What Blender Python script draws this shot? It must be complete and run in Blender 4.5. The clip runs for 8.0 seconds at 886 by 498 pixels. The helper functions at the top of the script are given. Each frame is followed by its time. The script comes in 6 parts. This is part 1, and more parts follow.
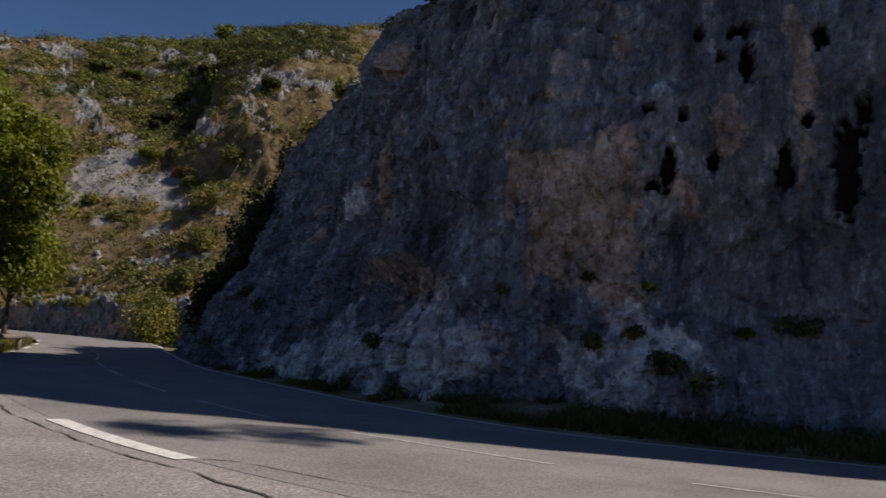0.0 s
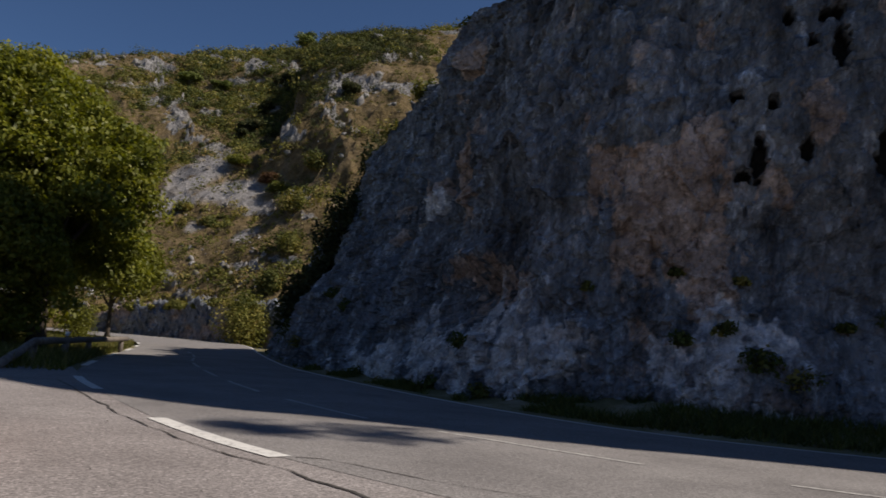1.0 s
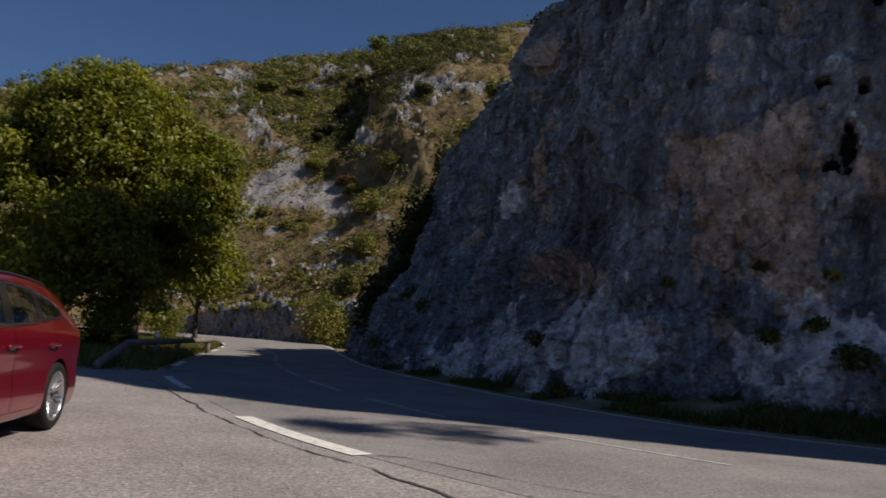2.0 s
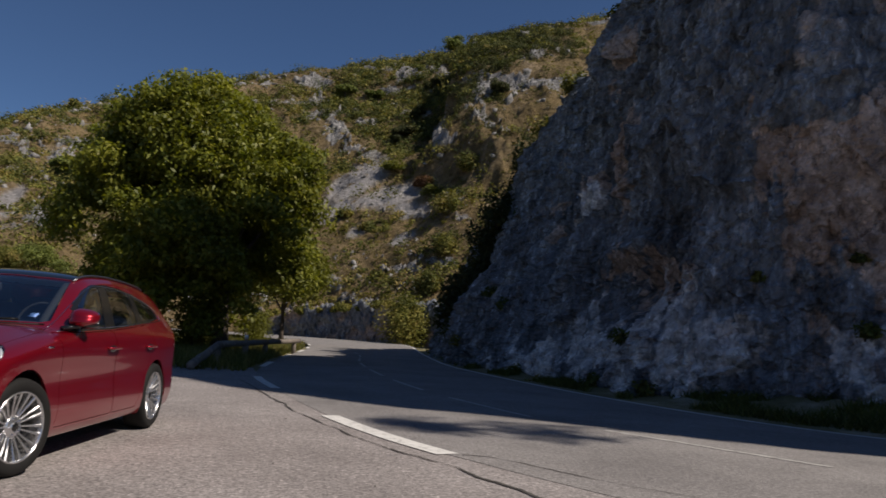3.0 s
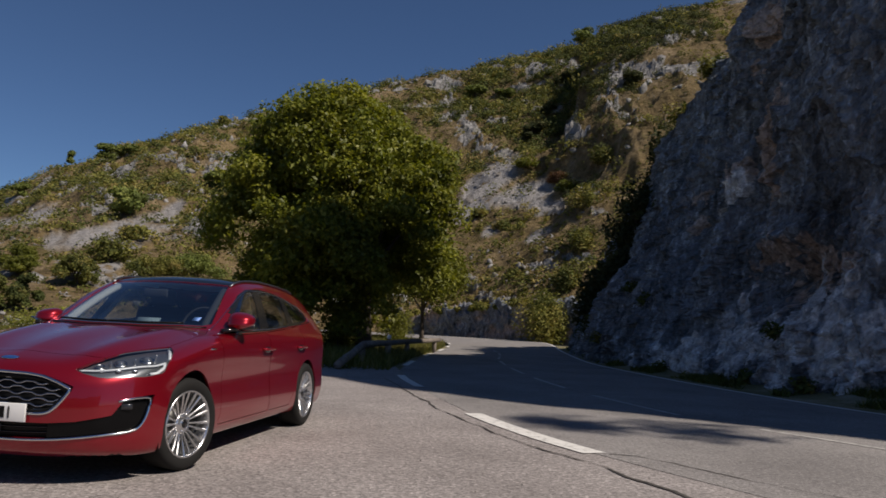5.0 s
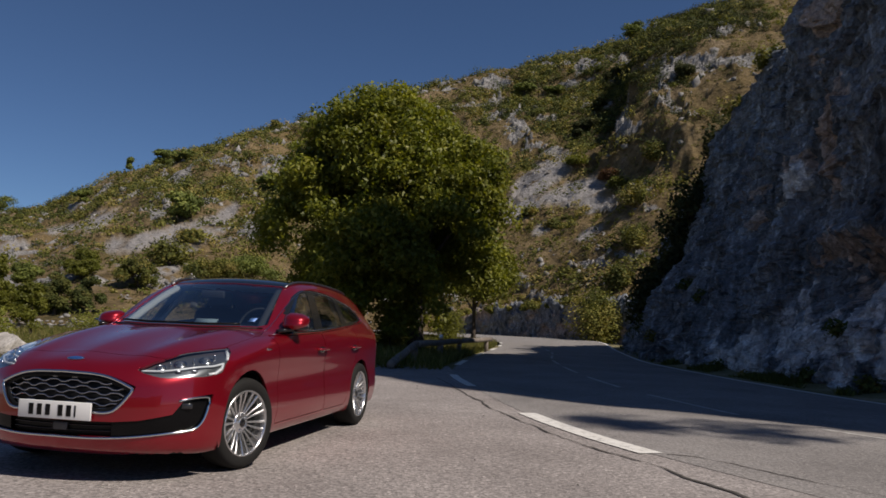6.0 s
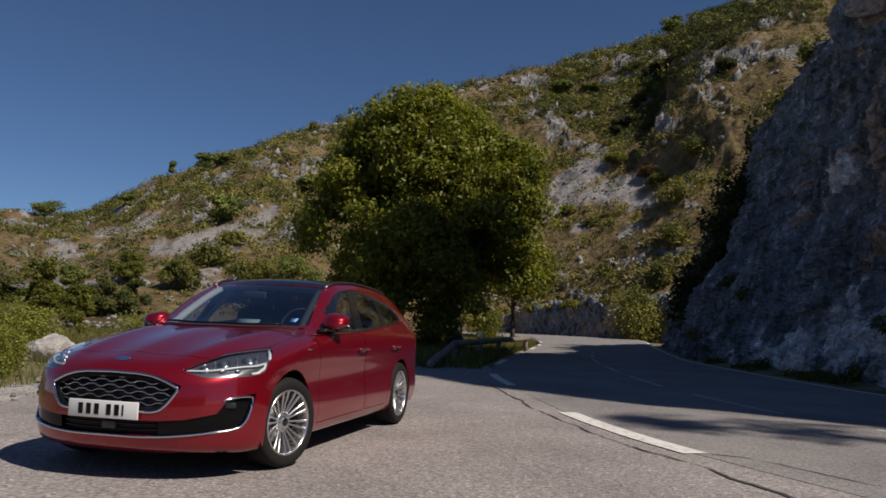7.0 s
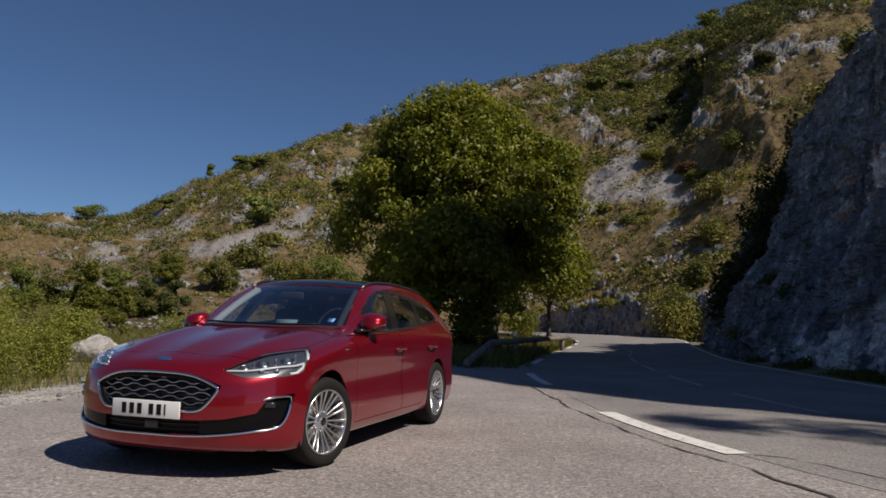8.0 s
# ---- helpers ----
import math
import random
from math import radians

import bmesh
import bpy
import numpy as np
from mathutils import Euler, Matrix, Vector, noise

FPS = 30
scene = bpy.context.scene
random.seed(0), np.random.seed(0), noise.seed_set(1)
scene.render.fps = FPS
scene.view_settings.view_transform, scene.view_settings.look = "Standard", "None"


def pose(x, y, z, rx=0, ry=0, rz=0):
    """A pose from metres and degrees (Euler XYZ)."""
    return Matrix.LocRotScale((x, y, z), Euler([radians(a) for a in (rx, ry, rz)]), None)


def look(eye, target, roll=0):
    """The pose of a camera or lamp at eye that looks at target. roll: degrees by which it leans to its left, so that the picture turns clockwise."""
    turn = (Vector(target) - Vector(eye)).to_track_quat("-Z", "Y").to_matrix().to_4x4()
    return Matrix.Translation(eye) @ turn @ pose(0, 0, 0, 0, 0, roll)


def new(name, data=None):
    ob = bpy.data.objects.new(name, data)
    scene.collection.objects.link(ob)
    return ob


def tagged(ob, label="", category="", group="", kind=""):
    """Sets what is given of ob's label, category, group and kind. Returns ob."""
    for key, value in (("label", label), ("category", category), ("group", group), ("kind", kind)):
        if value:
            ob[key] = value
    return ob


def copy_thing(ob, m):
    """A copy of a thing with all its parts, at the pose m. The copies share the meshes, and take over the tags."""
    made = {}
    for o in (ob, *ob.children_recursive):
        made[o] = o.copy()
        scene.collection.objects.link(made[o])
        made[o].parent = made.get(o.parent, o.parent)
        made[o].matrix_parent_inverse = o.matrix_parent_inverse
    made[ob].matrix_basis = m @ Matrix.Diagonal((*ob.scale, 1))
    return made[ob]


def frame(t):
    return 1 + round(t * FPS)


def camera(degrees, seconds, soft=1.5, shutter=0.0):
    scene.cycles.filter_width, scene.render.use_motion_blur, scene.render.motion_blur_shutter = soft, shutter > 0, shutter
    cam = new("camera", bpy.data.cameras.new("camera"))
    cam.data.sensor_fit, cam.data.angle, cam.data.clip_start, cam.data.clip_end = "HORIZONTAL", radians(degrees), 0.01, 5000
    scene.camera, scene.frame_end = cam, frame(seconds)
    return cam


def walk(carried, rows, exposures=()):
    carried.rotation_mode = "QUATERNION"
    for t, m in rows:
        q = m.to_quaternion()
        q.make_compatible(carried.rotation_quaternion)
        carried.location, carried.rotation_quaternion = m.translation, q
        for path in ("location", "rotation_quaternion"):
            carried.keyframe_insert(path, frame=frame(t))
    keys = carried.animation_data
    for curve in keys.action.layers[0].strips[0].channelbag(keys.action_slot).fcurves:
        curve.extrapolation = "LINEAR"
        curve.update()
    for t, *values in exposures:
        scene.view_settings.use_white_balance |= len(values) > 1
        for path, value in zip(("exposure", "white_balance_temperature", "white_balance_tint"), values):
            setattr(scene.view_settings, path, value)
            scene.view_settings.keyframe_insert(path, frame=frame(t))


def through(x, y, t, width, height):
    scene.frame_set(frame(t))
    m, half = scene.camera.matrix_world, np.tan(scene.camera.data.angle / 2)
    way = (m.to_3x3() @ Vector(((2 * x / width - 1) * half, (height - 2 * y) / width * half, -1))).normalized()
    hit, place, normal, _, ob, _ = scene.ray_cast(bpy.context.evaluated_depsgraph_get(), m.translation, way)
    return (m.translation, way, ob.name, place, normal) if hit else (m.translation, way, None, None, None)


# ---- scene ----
cam = camera(59.0, 8.0, soft=1.6, shutter=0.5)
ROWS = [
    (0, 0.0557, -0.1194, 1.1029, 97.849, -4.924, -36.947),
    (0.5, 0.0541, -0.1085, 1.1017, 97.558, -4.72, -33.908),
    (1, 0.052, -0.0976, 1.1005, 97.284, -4.502, -30.861),
    (1.5, 0.0496, -0.0881, 1.0994, 97.032, -4.298, -28.155),
    (3, 0.0389, -0.058, 1.096, 96.344, -3.57, -19.367),
    (3.5, 0.0347, -0.0493, 1.0949, 96.137, -3.333, -16.709),
    (4, 0.0297, -0.04, 1.0938, 95.945, -3.068, -13.839),
    (4.5, 0.0254, -0.0327, 1.093, 95.792, -2.847, -11.502),
    (6, 0.0129, -0.015, 1.0907, 95.464, -2.265, -5.58),
    (6.5, 0.0098, -0.0111, 1.0902, 95.388, -2.126, -4.2),
    (7, 0.0064, -0.007, 1.0897, 95.316, -1.978, -2.749),
    (7.5, 0.0032, -0.0035, 1.0893, 95.259, -1.845, -1.459),
    (8, 0, 0, 1.0888, 95.202, -1.711, -0.156),
]
walk(cam, [(t, pose(*p)) for t, *p in ROWS], exposures=[(0, -0.10, 6450, 12), (1.5, -0.10, 6450, 12), (3.5, -0.10, 6450, 12), (6, -0.10, 6450, 12), (8, -0.10, 6450, 12)])

# ---------------------------------------------------------------- light
SUN_TO = Vector((0.78, -0.62, 0)).normalized() * math.cos(radians(49)) + Vector((0, 0, math.sin(radians(49))))
world = bpy.data.worlds.new("world")
scene.world = world
world.use_nodes = True
wn = world.node_tree.nodes
sky = wn.new("ShaderNodeTexSky")
sky.sky_type, sky.sun_disc = "NISHITA", False
sky.sun_elevation = radians(49)
sky.sun_rotation = math.atan2(SUN_TO.x, SUN_TO.y)
sky.altitude, sky.air_density, sky.dust_density, sky.ozone_density = 2600, 1.0, 0.0, 7.5
world.node_tree.links.new(sky.outputs[0], wn["Background"].inputs[0])
wn["Background"].inputs[1].default_value = 0.067
sun = new("sun", bpy.data.lights.new("sun", "SUN"))
sun.data.energy, sun.data.angle, sun.data.color = 4.85, radians(0.53), (1.0, 0.905, 0.78)
sun.matrix_world = look(SUN_TO * 300, (0, 0, 0))

# ---------------------------------------------------------------- noise and mesh tools
def hash3(ix, iy, iz, seed):
    h = (ix * 374761393 + iy * 668265263 + iz * 2147483647 + seed * 974711) & 0xFFFFFFFF
    h = ((h ^ (h >> 13)) * 1274126177) & 0xFFFFFFFF
    return ((h ^ (h >> 16)) & 0xFFFF) / 65535.0


def vnoise(p, seed=0):
    """Smooth value noise of points p (n, 3), from -1 to 1."""
    i = np.floor(p).astype(np.int64)
    f = p - i
    f = f * f * f * (f * (f * 6 - 15) + 10)
    out = 0
    for dx in (0, 1):
        wx = f[:, 0] if dx else 1 - f[:, 0]
        for dy in (0, 1):
            wy = f[:, 1] if dy else 1 - f[:, 1]
            for dz in (0, 1):
                wz = f[:, 2] if dz else 1 - f[:, 2]
                out = out + wx * wy * wz * hash3(i[:, 0] + dx, i[:, 1] + dy, i[:, 2] + dz, seed)
    return out * 2 - 1


def fbm(p, octaves=4, seed=0, gain=0.5, ridged=False):
    total, amp = 0, 1.0
    for o in range(octaves):
        v = vnoise(p * 2.03 ** o + 17.3 * o, seed + o)
        total = total + amp * ((1 - 2 * np.abs(v)) if ridged else v)
        amp *= gain
    return total


def grid_mesh(name, pts, closed=False):
    """A mesh from a grid of points (n, m, 3), smooth shaded."""
    n, m, _ = pts.shape
    idx = np.arange(n * m).reshape(n, m)
    a, b, c, d = idx[:-1, :-1], idx[1:, :-1], idx[1:, 1:], idx[:-1, 1:]
    faces = np.stack([a, b, c, d], -1).reshape(-1, 4)
    return quick_mesh(name, pts.reshape(-1, 3), faces)


def quick_mesh(name, verts, faces, smooth=True):
    """A mesh from arrays of vertices and of faces that all have the same number of corners."""
    me = bpy.data.meshes.new(name)
    k = faces.shape[1]
    me.vertices.add(len(verts))
    me.vertices.foreach_set("co", np.ascontiguousarray(verts, dtype=np.float32).ravel())
    me.loops.add(faces.size)
    me.loops.foreach_set("vertex_index", np.ascontiguousarray(faces, dtype=np.int32).ravel())
    me.polygons.add(len(faces))
    me.polygons.foreach_set("loop_start", np.arange(0, faces.size, k, dtype=np.int32))
    me.polygons.foreach_set("loop_total", np.full(len(faces), k, dtype=np.int32))
    if smooth:
        me.polygons.foreach_set("use_smooth", np.ones(len(faces), dtype=bool))
    me.update(calc_edges=True)
    me.validate()
    return me


def mat(name, color=(0.5, 0.5, 0.5), rough=0.8, metal=0.0):
    m = bpy.data.materials.new(name)
    m.use_nodes = True
    b = m.node_tree.nodes["Principled BSDF"]
    b.inputs["Base Color"].default_value = (*color, 1)
    b.inputs["Roughness"].default_value = rough
    b.inputs["Metallic"].default_value = metal
    return m


def smoothpath(pts, n):
    """A Catmull-Rom curve through pts, resampled to n points of even spacing."""
    p = np.array(pts, float)
    p = np.vstack([2 * p[0] - p[1], p, 2 * p[-1] - p[-2]])
    out = []
    for i in range(1, len(p) - 2):
        t = np.linspace(0, 1, 40, endpoint=False)[:, None]
        a, b, c, d = p[i - 1], p[i], p[i + 1], p[i + 2]
        out.append(0.5 * (2 * b + (c - a) * t + (2 * a - 5 * b + 4 * c - d) * t ** 2 + (3 * b - a - 3 * c + d) * t ** 3))
    out = np.vstack(out + [p[-2:-1]])
    s = np.concatenate([[0], np.cumsum(np.linalg.norm(np.diff(out, axis=0), axis=1))])
    u = np.linspace(0, s[-1], n)
    return np.stack([np.interp(u, s, out[:, k]) for k in range(out.shape[1])], 1)


# ---------------------------------------------------------------- materials
class Nodes:
    """Short ways to wire a node material."""

    def __init__(self, name, rough=0.9):
        self.m = bpy.data.materials.new(name)
        self.m.use_nodes = True
        self.t = self.m.node_tree
        self.b = self.t.nodes["Principled BSDF"]
        self.b.inputs["Roughness"].default_value = rough
        self.b.inputs["Specular IOR Level"].default_value = 0.3
        self.coord = self.t.nodes.new("ShaderNodeTexCoord").outputs["Object"]

    def wire(self, a, b):
        self.t.links.new(a, b)

    def stretched(self, scale):
        n = self.t.nodes.new("ShaderNodeMapping")
        n.inputs["Scale"].default_value = scale
        self.wire(self.coord, n.inputs[0])
        return n.outputs[0]

    def warped(self, scale, amount, squash=(1, 1, 1)):
        """Coordinates pushed about by noise, so that cells get crooked edges."""
        n = self.t.nodes.new("ShaderNodeTexNoise")
        n.inputs["Scale"].default_value, n.inputs["Detail"].default_value = scale, 4
        self.wire(self.coord, n.inputs["Vector"])
        m = self.t.nodes.new("ShaderNodeVectorMath")
        m.operation = "MULTIPLY_ADD"
        self.wire(n.outputs["Color"], m.inputs[0])
        m.inputs[1].default_value = (amount * 2, amount * 2, amount * 2)
        self.wire(self.stretched(squash), m.inputs[2])
        return m.outputs[0]

    def noise(self, scale, detail=4, rough=0.6, at=None):
        n = self.t.nodes.new("ShaderNodeTexNoise")
        n.inputs["Scale"].default_value, n.inputs["Detail"].default_value, n.inputs["Roughness"].default_value = scale, detail, rough
        self.wire(at or self.coord, n.inputs["Vector"])
        return n.outputs["Fac"]

    def cells(self, scale, out="Distance", feature="F1", at=None):
        n = self.t.nodes.new("ShaderNodeTexVoronoi")
        n.feature = feature
        n.inputs["Scale"].default_value = scale
        self.wire(at or self.coord, n.inputs["Vector"])
        return n.outputs[out]

    def ramp(self, fac, stops):
        n = self.t.nodes.new("ShaderNodeValToRGB")
        e = n.color_ramp.elements
        while len(e) < len(stops):
            e.new(0.5)
        for k, (at, c) in enumerate(stops):
            e[k].position = at
            e[k].color = (*c, 1) if hasattr(c, "__len__") else (c, c, c, 1)
        self.wire(fac, n.inputs[0])
        return n.outputs[0]

    def mix(self, fac, a, b, kind="MIX"):
        n = self.t.nodes.new("ShaderNodeMix")
        n.data_type, n.blend_type = "RGBA", kind
        for v, i in ((fac, 0), (a, 6), (b, 7)):
            if hasattr(v, "is_linked"):
                self.wire(v, n.inputs[i])
            else:
                n.inputs[i].default_value = v if not hasattr(v, "__len__") else (*v, 1)
        return n.outputs[2]

    def attr(self, name):
        n = self.t.nodes.new("ShaderNodeAttribute")
        n.attribute_name = name
        return n.outputs["Fac"]

    def island(self):
        return self.t.nodes.new("ShaderNodeNewGeometry").outputs["Random Per Island"]

    def done(self, color, bump=None, strength=0.4, distance=0.02):
        self.wire(color, self.b.inputs["Base Color"])
        if bump is not None:
            n = self.t.nodes.new("ShaderNodeBump")
            n.inputs["Strength"].default_value, n.inputs["Distance"].default_value = strength, distance
            self.wire(bump, n.inputs["Height"])
            self.wire(n.outputs[0], self.b.inputs["Normal"])
        return self.m


def make_asphalt(name, dark, light, stone, patch):
    k = Nodes(name, 0.9)
    big = k.ramp(k.noise(0.55, 5, 0.65), [(0.32, dark), (0.62, light)])
    grit = k.ramp(k.cells(stone, "Color"), [(0.0, 0.45), (0.45, 0.9), (0.85, 1.15), (1.0, 2.0)])
    c = k.mix(1.0, big, grit, "MULTIPLY")
    mid = k.ramp(k.noise(22.0, 5, 0.8), [(0.34, 0.68), (0.5, 1.0), (0.66, 1.3)])
    c = k.mix(1.0, c, mid, "MULTIPLY")
    stain = k.ramp(k.noise(patch, 3, 0.6), [(0.60, 0.0), (0.72, 0.55)])
    c = k.mix(stain, c, tuple(v * 0.62 for v in dark))
    return k.done(c, k.cells(stone, "Distance"), 0.55, 0.006)


ASPHALT = make_asphalt("worn_asphalt", (0.205, 0.192, 0.186), (0.285, 0.268, 0.258), 85, 0.30)
LAYBY = make_asphalt("coarse_old_asphalt", (0.240, 0.216, 0.206), (0.328, 0.298, 0.285), 55, 0.42)

k = Nodes("limestone", 0.92)
tall = k.stretched((1, 1, 0.14))
squat = k.warped(1.6, 0.35, (1, 1, 0.7))
chip = k.warped(5.0, 0.12, (1, 1, 0.8))
grey = k.ramp(k.noise(0.55, 6, 0.6), [(0.34, (0.130, 0.147, 0.168)), (0.5, (0.202, 0.223, 0.250)), (0.66, (0.285, 0.306, 0.330))])
streak = k.ramp(k.noise(1.6, 5, 0.6, tall), [(0.36, 0.52), (0.48, 1.0), (0.60, 1.05), (0.70, 1.4)])
grey = k.mix(1.0, grey, streak, "MULTIPLY")
scab = k.ramp(k.noise(4.2, 8, 0.66, k.stretched((1, 1, 0.38))), [(0.36, 0.55), (0.45, 0.92), (0.56, 1.05), (0.64, 1.9)])
grey = k.mix(1.0, grey, scab, "MULTIPLY")
tan = k.ramp(k.noise(1.1, 6, 0.6), [(0.34, (0.28, 0.20, 0.150)), (0.5, (0.44, 0.345, 0.29)), (0.66, (0.54, 0.45, 0.40))])
tan = k.mix(1.0, tan, k.ramp(k.noise(4.5, 8, 0.7), [(0.36, 0.5), (0.47, 1.0), (0.65, 1.2)]), "MULTIPLY")
spread = k.noise(2.6, 9, 0.74, k.stretched((1, 1, 0.7)))
c = k.mix(k.ramp(k.mix(0.5, k.attr("rust"), spread), [(0.42, 0.0), (0.57, 1.0)]), grey, tan)
pale = k.ramp(k.noise(2.4, 8, 0.68), [(0.36, (0.27, 0.275, 0.29)), (0.5, (0.58, 0.57, 0.57)), (0.64, (0.80, 0.785, 0.775))])
c = k.mix(k.ramp(k.mix(0.5, k.attr("pale"), spread), [(0.50, 0.0), (0.66, 1.0)]), c, pale)
facet = k.ramp(k.cells(3.0, "Color", at=squat), [(0.0, 0.72), (0.5, 1.0), (1.0, 1.28)])
c = k.mix(1.0, c, facet, "MULTIPLY")
flake = k.ramp(k.cells(11.0, "Color", at=chip), [(0.0, 0.72), (0.4, 0.98), (0.8, 1.08), (0.93, 1.5), (1.0, 1.75)])
c = k.mix(1.0, c, flake, "MULTIPLY")
for size, keep, where in ((1.5, 0.38, squat), (4.6, 0.5, chip)):
    crack = k.ramp(k.cells(size, "Distance", "DISTANCE_TO_EDGE", where), [(0.0, 0.16), (0.035, 0.8), (0.07, 1.0)])
    gate = k.ramp(k.noise(size * 0.5, 4, 0.7), [(0.47, 0.0), (0.53, keep)])
    c = k.mix(gate, c, k.mix(1.0, c, crack, "MULTIPLY"))
warm = k.ramp(k.noise(5.5, 9, 0.78, k.stretched((1, 1, 0.6))), [(0.53, 0.0), (0.64, 0.55)])
c = k.mix(warm, c, (0.30, 0.235, 0.20))
dark_streak = k.mix(1.0, k.attr("stain"), k.ramp(k.noise(1.3, 6, 0.65, k.stretched((1, 1, 0.10))), [(0.36, 0.25), (0.62, 1.0)]), "MULTIPLY")
c = k.mix(dark_streak, c, k.mix(1.0, c, (0.34, 0.38, 0.44), "MULTIPLY"))
# shade inside the hollows, put into the rock colour as near-black
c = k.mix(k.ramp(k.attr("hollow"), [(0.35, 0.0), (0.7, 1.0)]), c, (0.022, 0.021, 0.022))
relief = k.mix(0.45, k.mix(0.5, k.cells(3.0, "Distance", at=squat), k.cells(11.0, "Distance", at=chip)), k.noise(9.0, 6, 0.65))
ROCK = k.done(c, relief, 0.9, 0.12)

k = Nodes("pale_rock", 0.92)
c = k.ramp(k.noise(0.8, 6, 0.7), [(0.3, (0.13, 0.124, 0.12)), (0.5, (0.25, 0.24, 0.23)), (0.7, (0.40, 0.385, 0.37))])
c = k.mix(1.0, c, k.ramp(k.island(), [(0, 0.7), (1, 1.1)]), "MULTIPLY")
STONE = k.done(c, k.noise(3.0, 6, 0.7), 0.7, 0.1)

k = Nodes("hillside_soil", 0.95)
c = k.ramp(k.noise(0.16, 7, 0.72), [(0.30, (0.072, 0.062, 0.020)), (0.44, (0.152, 0.108, 0.048)), (0.56, (0.205, 0.150, 0.076)), (0.70, (0.30, 0.230, 0.150))])
c = k.mix(1.0, c, k.ramp(k.noise(1.4, 5, 0.75), [(0.3, 0.45), (0.6, 1.15)]), "MULTIPLY")
scree = k.ramp(k.noise(1.8, 6, 0.75), [(0.3, (0.17, 0.163, 0.16)), (0.6, (0.33, 0.315, 0.308))])
sf = k.mix(1.0, k.attr("scree"), k.ramp(k.noise(0.5, 6, 0.75), [(0.34, 0.0), (0.44, 1.0)]), "MULTIPLY")
c = k.mix(sf, c, scree)
rock = k.ramp(k.noise(0.9, 7, 0.7), [(0.32, (0.11, 0.107, 0.104)), (0.5, (0.235, 0.228, 0.222)), (0.68, (0.38, 0.368, 0.358))])
c = k.mix(k.ramp(k.attr("bare"), [(0.35, 0.0), (0.6, 1.0)]), c, rock)
HILL = k.done(c, k.noise(1.2, 7, 0.75), 1.0, 0.5)

k = Nodes("dry_soil", 0.95)
c = k.ramp(k.noise(0.7, 7, 0.7), [(0.3, (0.10, 0.098, 0.038)), (0.5, (0.19, 0.168, 0.085)), (0.68, (0.34, 0.30, 0.22))])
c = k.mix(1.0, c, k.ramp(k.noise(14, 4, 0.7), [(0.3, 0.7), (0.65, 1.15)]), "MULTIPLY")
SOIL = k.done(c, k.noise(9, 6, 0.7), 0.6, 0.04)

k = Nodes("road_paint", 0.75)
c = k.ramp(k.noise(9, 6, 0.75), [(0.34, (0.30, 0.285, 0.27)), (0.46, (0.66, 0.645, 0.61)), (0.7, (0.78, 0.765, 0.73))])
PAINT = k.done(c, k.cells(70), 0.4, 0.004)

k = Nodes("worn_road_paint", 0.8)
c = k.ramp(k.noise(7, 7, 0.8), [(0.36, (0.22, 0.205, 0.195)), (0.56, (0.50, 0.485, 0.46)), (0.75, (0.66, 0.645, 0.61))])
THIN_PAINT = k.done(c, k.cells(70), 0.4, 0.004)

k = Nodes("crack_filler", 0.95)
CRACK = k.done(k.ramp(k.noise(12, 5, 0.7), [(0.35, (0.035, 0.032, 0.030)), (0.7, (0.11, 0.10, 0.09))]))


def make_leaf(name, stops, rough=0.55, through=0.35, tone=0.0):
    """Leaves; tone says how far a whole clump shares its colour."""
    k = Nodes(name, rough)
    c = k.ramp(k.mix(tone, k.island(), k.attr("tone")) if tone else k.island(), stops)
    c = k.mix(1.0, c, k.ramp(k.noise(0.6, 3, 0.6), [(0.35, 0.75), (0.65, 1.2)]), "MULTIPLY")
    k.done(c)
    tr = k.t.nodes.new("ShaderNodeBsdfTranslucent")
    k.wire(k.mix(1.0, c, (1.5, 1.5, 0.5), "MULTIPLY"), tr.inputs[0])
    mx = k.t.nodes.new("ShaderNodeMixShader")
    mx.inputs[0].default_value = through
    k.wire(k.b.outputs[0], mx.inputs[1])
    k.wire(tr.outputs[0], mx.inputs[2])
    k.wire(mx.outputs[0], k.t.nodes["Material Output"].inputs[0])
    return k.m


LEAF = make_leaf("broad_leaf", [(0.0, (0.070, 0.092, 0.013)), (0.4, (0.150, 0.168, 0.021)), (0.75, (0.225, 0.230, 0.032)), (1.0, (0.32, 0.30, 0.055))], 0.5, tone=0.35)
LEAF_LIGHT = make_leaf("young_leaf", [(0.0, (0.085, 0.100, 0.014)), (0.6, (0.145, 0.155, 0.022)), (1.0, (0.21, 0.20, 0.035))], tone=0.4)
SCRUB = make_leaf("scrub_leaf", [(0.0, (0.048, 0.059, 0.016)), (0.3, (0.094, 0.106, 0.024)), (0.55, (0.168, 0.168, 0.036)), (0.8, (0.256, 0.224, 0.058)), (1.0, (0.312, 0.210, 0.086))], 0.8, 0.2, tone=0.8)
DARK_SCRUB = make_leaf("juniper_leaf", [(0.0, (0.039, 0.054, 0.016)), (0.5, (0.078, 0.096, 0.023)), (0.85, (0.143, 0.143, 0.036)), (1.0, (0.210, 0.165, 0.058))], 0.8, 0.15, tone=0.8)
PINE = make_leaf("pine_needle", [(0.0, (0.068, 0.091, 0.020)), (0.6, (0.150, 0.179, 0.037)), (1.0, (0.260, 0.267, 0.061))], 0.7, 0.15, tone=0.5)
BROWN = make_leaf("withered_leaf", [(0.0, (0.09, 0.045, 0.022)), (1.0, (0.19, 0.10, 0.05))], 0.8, 0.2, tone=0.3)
